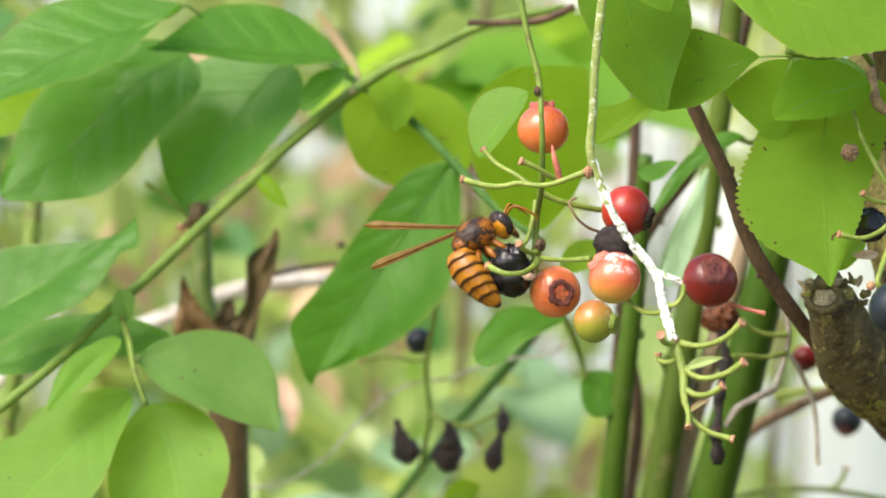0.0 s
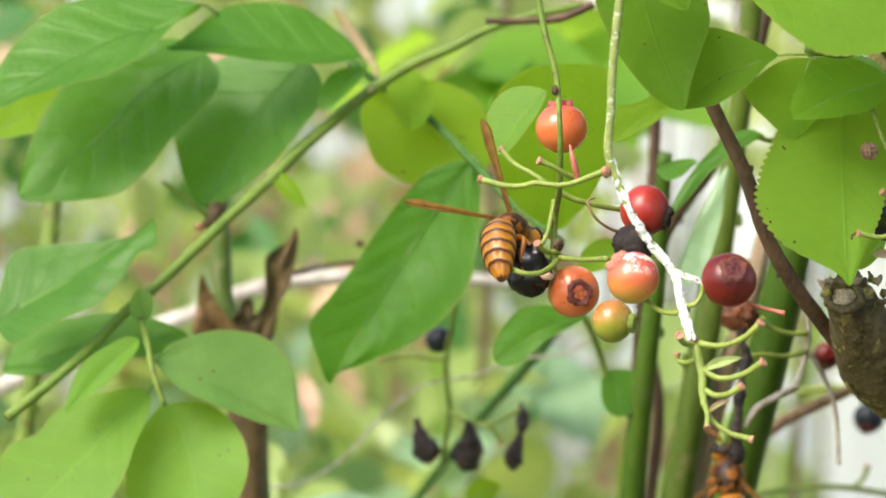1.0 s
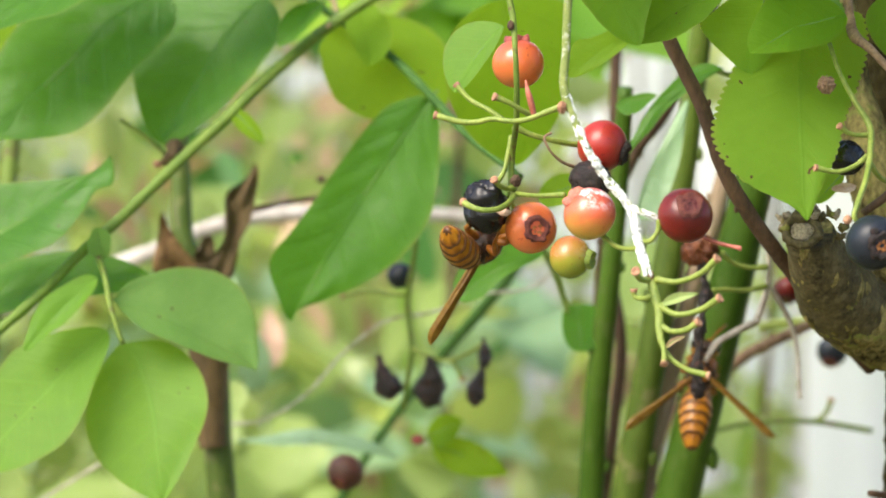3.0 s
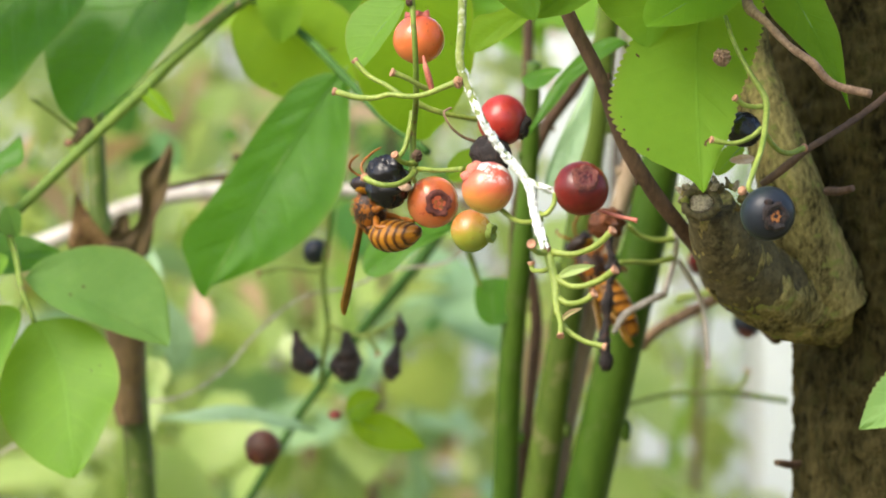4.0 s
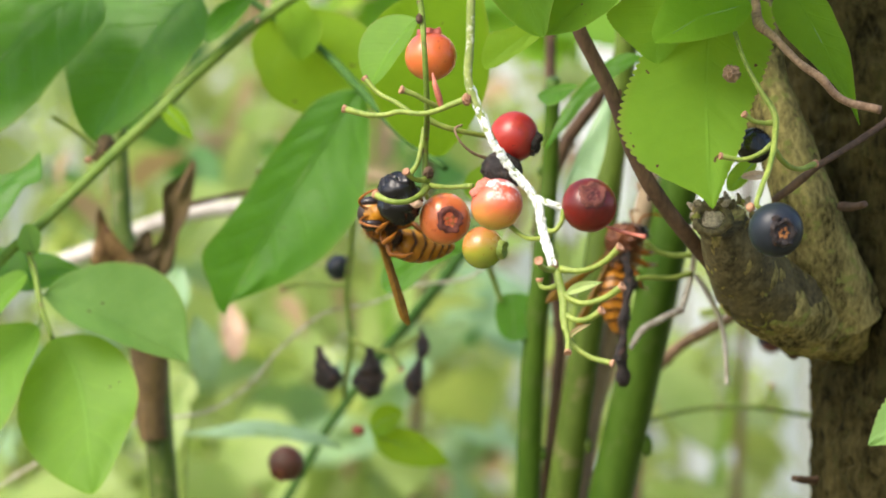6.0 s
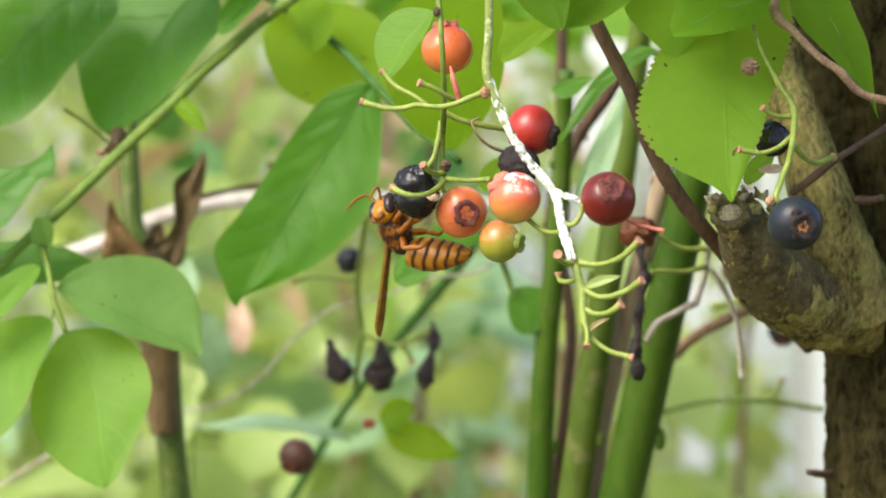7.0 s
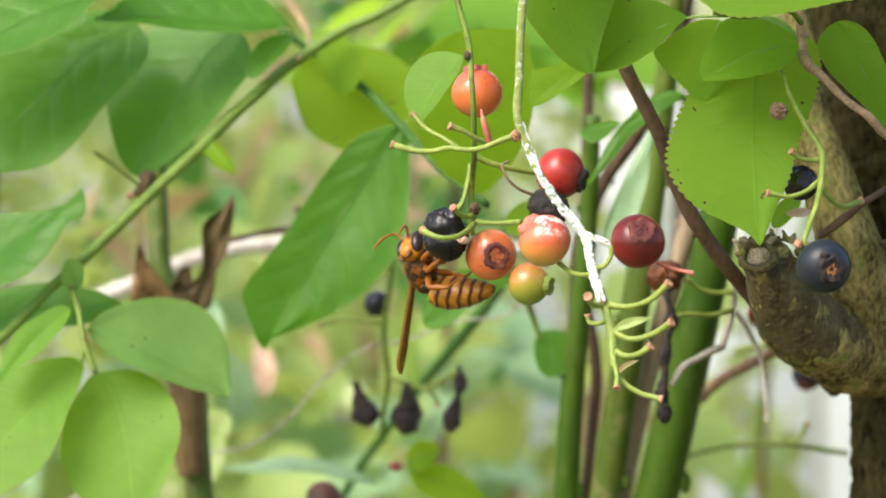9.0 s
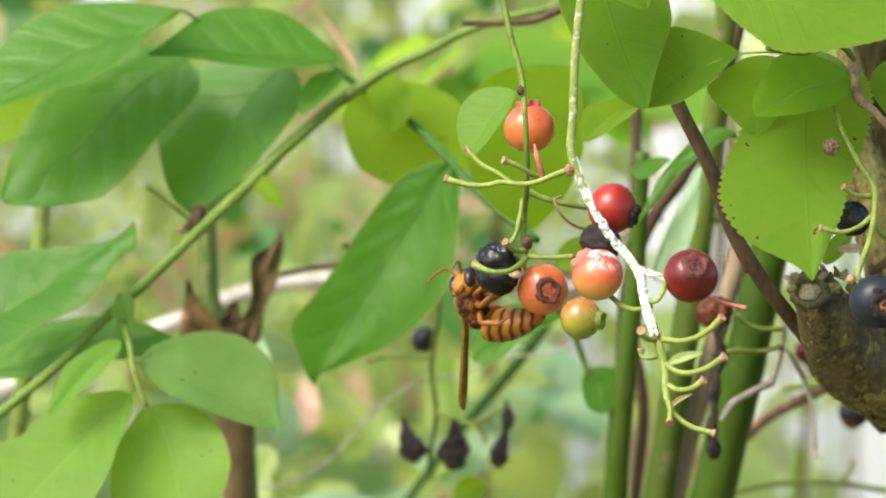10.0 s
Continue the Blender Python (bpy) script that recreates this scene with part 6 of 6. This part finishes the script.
def hornet(label):
    """A hornet at the origin, head along +x, back along +z. Returns it with the parts that move on it."""
    h = tagged(new("hornet"), label, "hornet")
    HOME[h.name] = Vector()
    bm = ball(bmesh.new(), (-0.4, 0, 0.2), (4.4, 3.2, 3.2), 84, 0.04)
    ball(bm, (-3.6, 0, -0.4), (1.9, 2.5, 2.4), 56, 0.04)
    spots = [c for k in (-1, 1) for c in (((2.2, 2.0 * k, 1.6), 1.5), ((0.3, 2.9 * k, -1.0), 1.15), ((-2.3, 2.6 * k, -0.6), 0.95), ((-4.3, 1.7 * k, 0.7), 1.2), ((1.4, 1.5 * k, -2.2), 1.0))] + [((-1.6, 0, 3.1), 1.5), ((-3.8, 0, 1.8), 0.9)]
    for f in bm.faces:
        q = f.calc_center_median() / BODY
        f.material_index = int(any((q - Vector(c)).length < r * (0.8 + 0.9 * noise.noise(q * 1.9)) for c, r in spots))
    part("thorax", bm, [DARK, AMBER], h, "dark thorax with orange patches")
    rng = np.random.default_rng(77)
    verts, faces = [], []
    for _ in range(900):
        d = Vector([float(v) for v in rng.normal(0, 1, 3)]).normalized()
        foot = Vector((-0.4 + 4.35 * d.x, 3.15 * d.y, 0.2 + 3.15 * d.z))
        end = foot + (d + Vector([float(v) for v in rng.normal(0, 0.35, 3)])) * float(rng.uniform(0.5, 1.1))
        side = d.orthogonal().normalized() * 0.045
        k = len(verts)
        verts.extend(tuple(q * BODY) for q in (foot - side, foot + side, end))
        faces.append((k, k + 1, k + 2))
    me = bpy.data.meshes.new("hair")
    me.from_pydata(verts, [], faces)
    me.materials.append(AMBER)
    hair = new("hair", me)
    hair.parent = h
    hair["label"] = "short golden-brown hairs"
    bm = ball(bmesh.new(), (5.0, 0, -0.4), (1.9, 3.2, 3.0), 48, 0.02)
    for f in bm.faces:
        q = f.calc_center_median() / BODY
        f.material_index = 1 if q.z > 1.1 + 0.5 * noise.noise(q * 1.5) and abs(q.y) < 2.4 else 0
    head = part("head", bm, [YELLOW, DARK], h, "yellow head with a dark crown")
    part("face", ball(bmesh.new(), (6.1, 0, -1.5), (1.25, 1.75, 1.75), 24, 0.02), YELLOW, head)
    for s in (-1, 1):
        part("eye", ball(bmesh.new(), (5.5, 2.15 * s, -0.2), (1.45, 1.15, 2.35), 24), EYE, head)
        part("mandible", tube(bmesh.new(), mm([(6.4, 1.2 * s, -2.7), (6.8, 0.9 * s, -3.6), (6.7, 0.2 * s, -4.2)]), [0.0008, 0.0006, 0.0002], 8, 8), RUST, head)
        part("antenna", tube(bmesh.new(), mm([(6.5, 0.6 * s, 0.3), (7.5, 1.2 * s, 1.5), (8.5, 1.9 * s, 1.9), (9.8, 2.8 * s, 0.9), (10.8, 3.4 * s, -0.6), (11.5, 3.7 * s, -2.2)]), [0.00036, 0.0003, 0.00034, 0.00034, 0.0003, 0.00018], 8, 30), AMBER, head)
    # abdomen: six overlapping rings, each dark in front and orange behind
    bm = bmesh.new()
    uvl = bm.loops.layers.uv.new("UVMap")
    cuts = (0, 2.4, 4.7, 6.9, 8.9, 10.8, 13.2)

    def radius(x):
        u = min(max(x / 13.2, 0), 1)
        return 3.55 * math.sin(math.pi * (0.06 + 0.94 * u) ** 0.72) ** 0.5 if u < 0.999 else 0.12

    rows, along, sides = [], [], 48
    for k in range(6):
        a, b = cuts[k], cuts[k + 1]
        for u, grow in ((0.0, 0.97), (0.22, 0.99), (0.34, 1.0), (0.8, 1.03), (0.93, 1.03), (0.999, 0.99)):
            x = a + (b - a) * u
            r = radius(x) * grow if x > 0.3 else 0.9
            row = []
            for j in range(sides):
                an = 2 * math.pi * j / sides
                wob = 0.25 * math.cos(an * 6) * (0.3 <= u < 0.5)
                row.append(bm.verts.new(Vector((-x - wob, r * math.sin(an), r * 0.92 * math.cos(an) - 0.018 * x * x)) * BODY))
            rows.append(row)
            along.append((k + u) / 6)
    for i, (a, b) in enumerate(zip(rows, rows[1:])):
        for j in range(sides):
            f = bm.faces.new((a[j], b[j], b[(j + 1) % sides], a[(j + 1) % sides]))
            for loop, (u, v) in zip(f.loops, ((along[i], j), (along[i + 1], j), (along[i + 1], j + 1), (along[i], j + 1))):
                loop[uvl].uv = (u, v / sides)
    bm.faces.new(rows[-1][::-1])
    tube(bm, mm([(1.2, 0, 0), (0, 0, 0), (-0.6, 0, 0)]), [0.0006, 0.0008, 0.001], 10, 6)
    abdomen = part("abdomen", bm, ABDOMEN, h)
    wings = []
    for s in (-1, 1):
        bm = bmesh.new()
        grid = []
        for i in range(25):
            u = i / 24
            w = wing_width(u)
            grid.append([bm.verts.new(Vector((-20.5 * u, w * (v - 0.35) * 0.66, 0.45 * math.sin(v * 3.1) + 0.25 * math.cos(v * 15) + 0.5 * u)) * BODY) for v in (0, 0.15, 0.3, 0.45, 0.6, 0.75, 0.9, 1.0)])
        for a, b in zip(grid, grid[1:]):
            for j in range(7):
                bm.faces.new((a[j], b[j], b[j + 1], a[j + 1]))
        wing = part("wing", bm, WING, h)
        for j in (0, 3):
            part("wing_vein", tube(bmesh.new(), [(Vector(g) + Vector((0, 0, 0.0001))) for g in mm([(-20.5 * u, wing_width(u) * ((0, 0.15, 0.3, 0.45)[j] - 0.35) * 0.66, 0.25 + 0.5 * u) for u in (0, 0.2, 0.4, 0.6, 0.8, 0.97)])], [0.00018, 0.00013, 0.00006], 6, 20), RUST, wing)
        wings.append(wing)
    for s in (-1, 1):
        for hip, knee, shin, toe in (((1.8, 1.4, -2.0), (3.0, 2.9, -3.9), (4.6, 1.9, -6.2), (5.8, 1.5, -8.0)), ((0.2, 1.6, -2.3), (0.5, 3.7, -4.6), (2.2, 2.7, -7.4), (3.6, 2.2, -9.2)), ((-1.6, 1.5, -2.2), (-2.9, 3.8, -4.0), (-3.4, 3.0, -7.6), (-2.2, 2.4, -10.2))):
            pts = [(a, b * s, c) for a, b, c in (hip, knee, shin, toe)]
            mid = [tuple((p + q) / 2 for p, q in zip(pts[k], pts[k + 1])) for k in range(3)]
            line = mm([pts[0], mid[0], pts[1], mid[1], pts[2], mid[2], pts[3]])
            part("leg", tube(bmesh.new(), line, [0.0008, 0.00095, 0.0006, 0.00075, 0.0005, 0.00032, 0.0002], 10, 36, 0.06, 900), AMBER, h)
    return h, head, abdomen, wings


def stance(at, ahead, back):
    """A pose at a place, x along ahead and z towards back."""
    x = Vector(ahead).normalized()
    z = Vector(back)
    z = (z - x * z.dot(x)).normalized()
    m = Matrix((x, z.cross(x), z)).transposed().to_4x4()
    m.translation = Vector(at)
    return m


def key_hornet(rig, rows, nod={}):
    """rows: seconds, thorax, way ahead, way of the back, way of the abdomen, its back, and ways of the two wings.
    nod: for seconds at which the head is bent, its way ahead and that of its crown."""
    h, head, abdomen, (wing_a, wing_b) = rig
    neck = Matrix.Translation(Vector((3.6, 0, -0.2)) * BODY)
    whole, tail, wa, wb, nods = [], [], [], [], []
    for t, at, ahead, back, tail_way, tail_back, way_a, way_b in rows:
        m = stance(at, ahead, back)
        inv = m.to_3x3().inverted()
        whole.append((t, m))
        bent = stance((0, 0, 0), *(inv @ Vector(v) for v in nod[t])) if t in nod else Matrix()
        nods.append((t, neck @ bent @ neck.inverted()))
        tail.append((t, stance((-0.0060, 0, -0.0010), -(inv @ Vector(tail_way)), inv @ Vector(tail_back))))
        for way, some, s in ((way_a, wa, -1), (way_b, wb, 1)):
            some.append((t, stance((-0.0008, 0.0005 * s, 0.0025), -(inv @ Vector(way)), inv @ Vector((0.25 * s, -0.85, 0.35) if t < 1.6 else (0.72, -0.62, 0.2)))))
    walk(h, whole)
    walk(abdomen, tail)
    walk(head, nods)
    walk(wing_a, wa)
    walk(wing_b, wb)


FEEDER = hornet("orange and black banded hornet clinging to a black berry")
VISITOR = hornet("orange hornet with dark bands roaming the green cane")


def motions():
    key_hornet(FEEDER, [
        (0.0, (-0.0425, 0.0340, 1.0089), (0.85, 0.2, 0.5), (-0.45, -0.2, 0.85), (0.42, -0.3, -0.86), (-0.75, -0.5, -0.4), (-1, 0.1, 0.0), (-0.9, -0.1, -0.4)),
        (0.3, (-0.0410, 0.0350, 1.0103), (0.82, 0.35, 0.4), (-0.4, -0.2, 0.9), (0.35, -0.45, -0.8), (-0.8, -0.5, -0.1), (-0.85, 0.1, 0.3), (-0.95, -0.1, -0.2)),
        (0.5, (-0.0381, 0.0360, 1.0121), (0.5, 0.82, -0.1), (-0.4, -0.2, 0.9), (0.1, -0.55, -0.8), (-0.8, -0.55, 0.1), (-0.5, 0.1, 0.85), (-1, -0.1, 0.0)),
        (0.8, (-0.0385, 0.0370, 1.0101), (0.48, 0.83, -0.28), (-0.35, -0.2, 0.9), (0.05, -0.65, -0.75), (-0.7, -0.6, 0.3), (-0.32, 0.1, 0.95), (-1, -0.1, 0.1)),
        (1.0, (-0.0384, 0.0370, 1.0100), (0.5, 0.82, -0.3), (-0.4, -0.2, 0.9), (-0.1, -0.75, -0.6), (-0.6, -0.4, 0.6), (-0.3, 0.1, 0.95), (-1, -0.1, 0.16)),
        (1.2, (-0.0402, 0.0440, 1.0070), (0.58, 0.74, -0.34), (-0.65, -0.1, 0.65), (-0.35, -0.9, -0.2), (-0.5, -0.1, 0.8), (-0.3, 0.1, 0.95), (-1, -0.1, -0.1)),
        (1.3, (-0.0389, 0.0430, 1.0032), (0.75, 0.55, -0.35), (-0.9, 0.0, 0.2), (-0.4, -0.9, 0.0), (-0.7, 0.1, 0.5), (-0.4, 0.1, 0.9), (-1, -0.1, -0.2)),
        (1.4, (-0.0371, 0.0440, 0.9982), (0.75, 0.5, -0.4), (-0.7, 0.2, -0.45), (-0.5, -0.8, 0.25), (-0.8, 0.2, -0.2), (-0.8, 0.1, 0.3), (-1, -0.1, -0.3)),
        (1.5, (-0.0354, 0.0450, 0.9954), (0.8, 0.5, -0.3), (-0.45, 0.3, -0.8), (-0.5, -0.75, 0.3), (-0.6, 0.2, -0.6), (-0.95, 0.1, -0.3), (-0.9, -0.1, -0.35)),
        (1.7, (-0.0335, 0.0460, 0.9899), (0.82, 0.5, -0.1), (-0.25, 0.35, -0.9), (-0.75, -0.4, 0.5), (-0.5, 0.2, -0.75), (-0.8, 0.1, -0.6), (-0.82, 0.07, -0.6)),
        (2.0, (-0.0324, 0.0470, 0.9915), (0.82, 0.5, 0.1), (-0.1, 0.4, -0.9), (-0.7, -0.6, 0.42), (-0.4, 0.3, -0.8), (-0.7, 0.1, -0.75), (-0.72, 0.07, -0.75)),
        (2.5, (-0.0322, 0.0470, 0.9916), (0.8, 0.52, 0.15), (-0.1, 0.4, -0.9), (-0.66, -0.68, 0.36), (-0.4, 0.3, -0.8), (-0.62, 0.1, -0.8), (-0.64, 0.07, -0.8)),
        (2.7, (-0.0326, 0.0470, 0.9914), (0.8, 0.52, 0.2), (-0.15, 0.4, -0.88), (-0.64, -0.7, 0.34), (-0.4, 0.3, -0.8), (-0.6, 0.1, -0.8), (-0.62, 0.07, -0.8)),
        (3.1, (-0.0361, 0.0490, 0.9919), (0.5, 0.5, 0.65), (-0.5, 0.6, -0.55), (-0.3, -0.85, 0.1), (-0.4, 0.2, -0.85), (-0.45, 0.1, -0.9), (-0.47, 0.07, -0.9)),
        (3.45, (-0.0398, 0.0480, 0.9933), (0.15, 0.15, 0.95), (-0.75, 0.6, -0.1), (0.2, -0.95, -0.15), (-0.2, 0.1, -0.95), (-0.3, 0.1, -0.95), (-0.32, 0.07, -0.95)),
        (3.8, (-0.0398, 0.0510, 0.9937), (-0.12, -0.1, 0.97), (-0.8, 0.55, 0.0), (0.6, -0.78, -0.2), (0.0, 0.3, -0.95), (-0.2, 0.1, -0.97), (-0.22, 0.07, -0.97)),
        (4.0, (-0.0396, 0.0510, 0.9942), (-0.14, -0.15, 0.96), (-0.8, 0.55, 0.0), (0.66, -0.72, -0.2), (0.0, 0.3, -0.95), (-0.2, 0.1, -0.97), (-0.22, 0.07, -0.97)),
        (4.5, (-0.0401, 0.0470, 0.9960), (-0.38, -0.62, 0.66), (-0.7, 0.55, 0.1), (0.72, 0.5, -0.42), (0.0, 0.4, -0.9), (0.12, 0.1, -0.97), (0.10, 0.07, -0.97)),
        (5.0, (-0.0406, 0.0450, 0.9952), (-0.45, -0.65, 0.6), (-0.65, 0.6, 0.2), (0.60, 0.72, -0.34), (0.0, 0.4, -0.9), (0.22, 0.1, -0.95), (0.20, 0.07, -0.95)),
        (5.5, (-0.0397, 0.0450, 0.9945), (-0.45, -0.65, 0.6), (-0.65, 0.6, 0.2), (0.60, 0.72, -0.34), (0.0, 0.4, -0.9), (0.28, 0.1, -0.95), (0.26, 0.07, -0.95)),
        (5.7, (-0.0396, 0.0450, 0.9945), (-0.45, -0.65, 0.6), (-0.65, 0.6, 0.2), (0.60, 0.72, -0.34), (0.0, 0.4, -0.9), (0.28, 0.1, -0.95), (0.26, 0.07, -0.95)),
        (6.8, (-0.0409, 0.0450, 0.9926), (-0.28, -0.4, 0.86), (-0.7, 0.62, 0.05), (0.92, -0.3, -0.25), (0.0, 0.4, -0.9), (0.12, 0.1, -0.97), (0.10, 0.07, -0.97)),
        (7.0, (-0.0401, 0.0450, 0.9920), (-0.32, -0.25, 0.9), (-0.75, 0.62, -0.1), (0.95, -0.2, -0.26), (0.0, 0.4, -0.9), (-0.12, 0.1, -0.97), (-0.14, 0.07, -0.97)),
        (7.5, (-0.0399, 0.0450, 0.9917), (-0.32, -0.25, 0.9), (-0.75, 0.62, -0.1), (0.95, -0.2, -0.26), (0.0, 0.4, -0.9), (-0.04, 0.1, -0.97), (-0.06, 0.07, -0.97)),
        (8.0, (-0.0401, 0.0450, 0.9916), (-0.3, -0.25, 0.9), (-0.75, 0.62, -0.1), (0.95, -0.2, -0.24), (0.0, 0.4, -0.9), (-0.06, 0.1, -0.97), (-0.08, 0.07, -0.97)),
        (8.5, (-0.0410, 0.0450, 0.9929), (-0.25, -0.25, 0.92), (-0.78, 0.6, -0.05), (0.95, -0.2, -0.22), (0.0, 0.4, -0.9), (-0.12, 0.1, -0.97), (-0.14, 0.07, -0.97)),
        (9.0, (-0.0411, 0.0450, 0.9929), (-0.22, -0.25, 0.93), (-0.8, 0.58, -0.05), (0.95, -0.2, -0.2), (0.0, 0.4, -0.9), (-0.15, 0.1, -0.97), (-0.17, 0.07, -0.97)),
        (9.5, (-0.0412, 0.0450, 0.9930), (-0.18, -0.25, 0.94), (-0.8, 0.58, -0.05), (0.95, -0.2, -0.2), (0.0, 0.4, -0.9), (-0.05, 0.1, -0.97), (-0.07, 0.07, -0.97)),
        (10.0, (-0.0410, 0.0450, 0.9926), (-0.2, -0.25, 0.93), (-0.8, 0.58, -0.05), (0.96, -0.2, -0.05), (0.0, 0.4, -0.9), (-0.04, 0.1, -0.97), (-0.06, 0.07, -0.97)),
    ], {4.5: ((0.15, -0.97, 0.15), (-0.98, -0.15, -0.1)), 5.0: ((0.1, -0.97, 0.15), (-0.98, -0.1, -0.12)), 5.5: ((0.1, -0.97, 0.15), (-0.98, -0.1, -0.12)), 5.7: ((0.1, -0.97, 0.15), (-0.98, -0.1, -0.12)),
        6.8: ((-0.6, -0.6, 0.5), (-0.4, 0.5, 0.8)), **{t: ((-0.7, -0.55, 0.4), (-0.1, 0.45, 0.9)) for t in (7.0, 7.5, 8.0, 8.5, 9.0, 9.5, 10.0)}})
    key_hornet(VISITOR, [
        (0.0, (0.0838, 0.1500, 0.9632), (-0.9, 0.2, -0.2), (0.1, -0.5, 0.85), (0.9, -0.2, -0.3), (0.2, -0.5, 0.8), (0.3, -0.6, 0.7), (0.3, 0.6, 0.7)),
        (0.3, (0.0578, 0.1500, 0.9569), (-0.9, 0.2, -0.2), (0.1, -0.5, 0.85), (0.9, -0.2, -0.3), (0.2, -0.5, 0.8), (0.3, -0.6, 0.7), (0.3, 0.6, 0.7)),
        (0.5, (0.0349, 0.1480, 0.9578), (-0.75, 0.35, 0.2), (0.1, -0.7, 0.7), (0.7, -0.3, -0.55), (0.2, -0.7, 0.6), (0.5, -0.5, 0.5), (-0.1, 0.3, 0.7)),
        (0.6, (0.0220, 0.1450, 0.9507), (-0.5, 0.5, 0.6), (0.2, -0.9, 0.4), (0.4, -0.4, -0.8), (0.2, -0.9, 0.3), (0.7, -0.3, 0.2), (-0.6, -0.4, -0.3)),
        (1.0, (0.0173, 0.1420, 0.9474), (-0.1, 0.5, 0.85), (0.1, -0.9, 0.4), (0.1, -0.4, -0.9), (0.1, -0.9, 0.3), (0.7, -0.2, -0.7), (-0.7, -0.2, -0.6)),
        (1.5, (0.0171, 0.1400, 0.9473), (0.1, 0.5, 0.85), (0.1, -0.9, 0.4), (0.0, -0.4, -0.9), (0.1, -0.9, 0.3), (0.7, -0.2, -0.7), (-0.6, -0.2, -0.7)),
        (2.0, (0.0207, 0.1420, 0.9447), (0.0, 0.4, 0.9), (0.1, -0.9, 0.4), (0.1, -0.7, -0.7), (0.1, -0.9, 0.3), (0.8, -0.2, -0.6), (-0.4, -0.2, -0.8)),
        (2.5, (0.0185, 0.1420, 0.9493), (0.0, 0.3, 0.95), (0.05, -0.9, 0.4), (0.0, -0.98, -0.16), (0.05, -0.9, 0.3), (0.85, -0.2, -0.55), (-0.8, -0.2, -0.5)),
        (2.7, (0.0196, 0.1400, 0.9523), (0.05, 0.25, 0.95), (0.2, -0.9, 0.4), (0.0, -0.92, -0.38), (0.05, -0.9, 0.3), (0.85, -0.2, -0.55), (-0.7, -0.2, -0.6)),
        (3.3, (0.0201, 0.1320, 0.9641), (0.15, 0.25, 0.93), (-0.2, -0.9, 0.3), (-0.1, -0.5, -0.85), (-0.2, -0.9, 0.3), (0.5, -0.2, -0.8), (-0.7, -0.2, -0.6)),
        (3.8, (0.0141, 0.1300, 0.9757), (-0.5, 0.3, 0.8), (-0.5, -0.8, 0.1), (0.35, -0.45, -0.82), (-0.5, -0.8, 0.1), (0.4, -0.3, -0.8), (0.2, -0.3, -0.9)),
        (4.0, (0.0145, 0.1300, 0.9788), (-0.45, 0.3, 0.8), (-0.5, -0.8, 0.1), (0.38, -0.45, -0.8), (-0.5, -0.8, 0.1), (0.4, -0.3, -0.8), (0.2, -0.3, -0.9)),
        (4.5, (0.0163, 0.1280, 0.9858), (0.6, 0.3, 0.6), (-0.4, -0.8, 0.4), (0.5, -0.2, -0.85), (-0.5, -0.8, 0.1), (-0.6, -0.3, -0.5), (-0.3, -0.3, -0.8)),
        (5.0, (0.0173, 0.1280, 0.9871), (0.5, 0.3, 0.7), (-0.5, -0.8, 0.3), (0.0, -0.3, -0.9), (-0.5, -0.8, 0.1), (-0.6, -0.3, -0.5), (-0.3, -0.3, -0.8)),
        (5.5, (0.0187, 0.1280, 0.9881), (0.5, 0.3, 0.7), (-0.5, -0.8, 0.3), (-0.1, -0.3, -0.9), (-0.5, -0.8, 0.1), (-0.6, -0.3, -0.5), (-0.3, -0.3, -0.8)),
        (6.3, (0.0161, 0.1280, 0.9854), (0.3, 0.3, 0.8), (-0.6, -0.7, 0.3), (0.1, -0.3, -0.9), (-0.5, -0.8, 0.1), (-0.7, -0.3, -0.3), (-0.3, -0.3, -0.8)),
        (6.8, (0.0067, 0.1200, 1.0181), (-0.2, 0.2, 0.9), (-0.5, -0.7, 0.4), (0.1, -0.3, -0.9), (-0.5, -0.8, 0.1), (-0.9, -0.3, 0.0), (0.7, -0.3, -0.2)),
        (6.9, (0.0132, 0.1150, 1.0767), (0.1, 0.2, 0.9), (-0.3, -0.8, 0.4), (0.1, -0.3, -0.9), (-0.4, -0.8, 0.1), (-0.9, -0.3, 0.0), (0.7, -0.3, -0.2)),
        (7.5, (0.0686, 0.3000, 1.3228), (0.5, 0.4, 0.7), (-0.3, -0.6, 0.6), (-0.3, -0.5, -0.8), (-0.3, -0.8, 0.3), (-0.9, -0.3, 0.2), (0.7, -0.5, 0.2)),
        (10.0, (1.5087, 2.5000, 4.2218), (0.5, 0.4, 0.7), (-0.3, -0.6, 0.6), (-0.3, -0.5, -0.8), (-0.3, -0.8, 0.3), (-0.9, -0.3, 0.2), (0.7, -0.5, 0.2)),
    ])


motions()
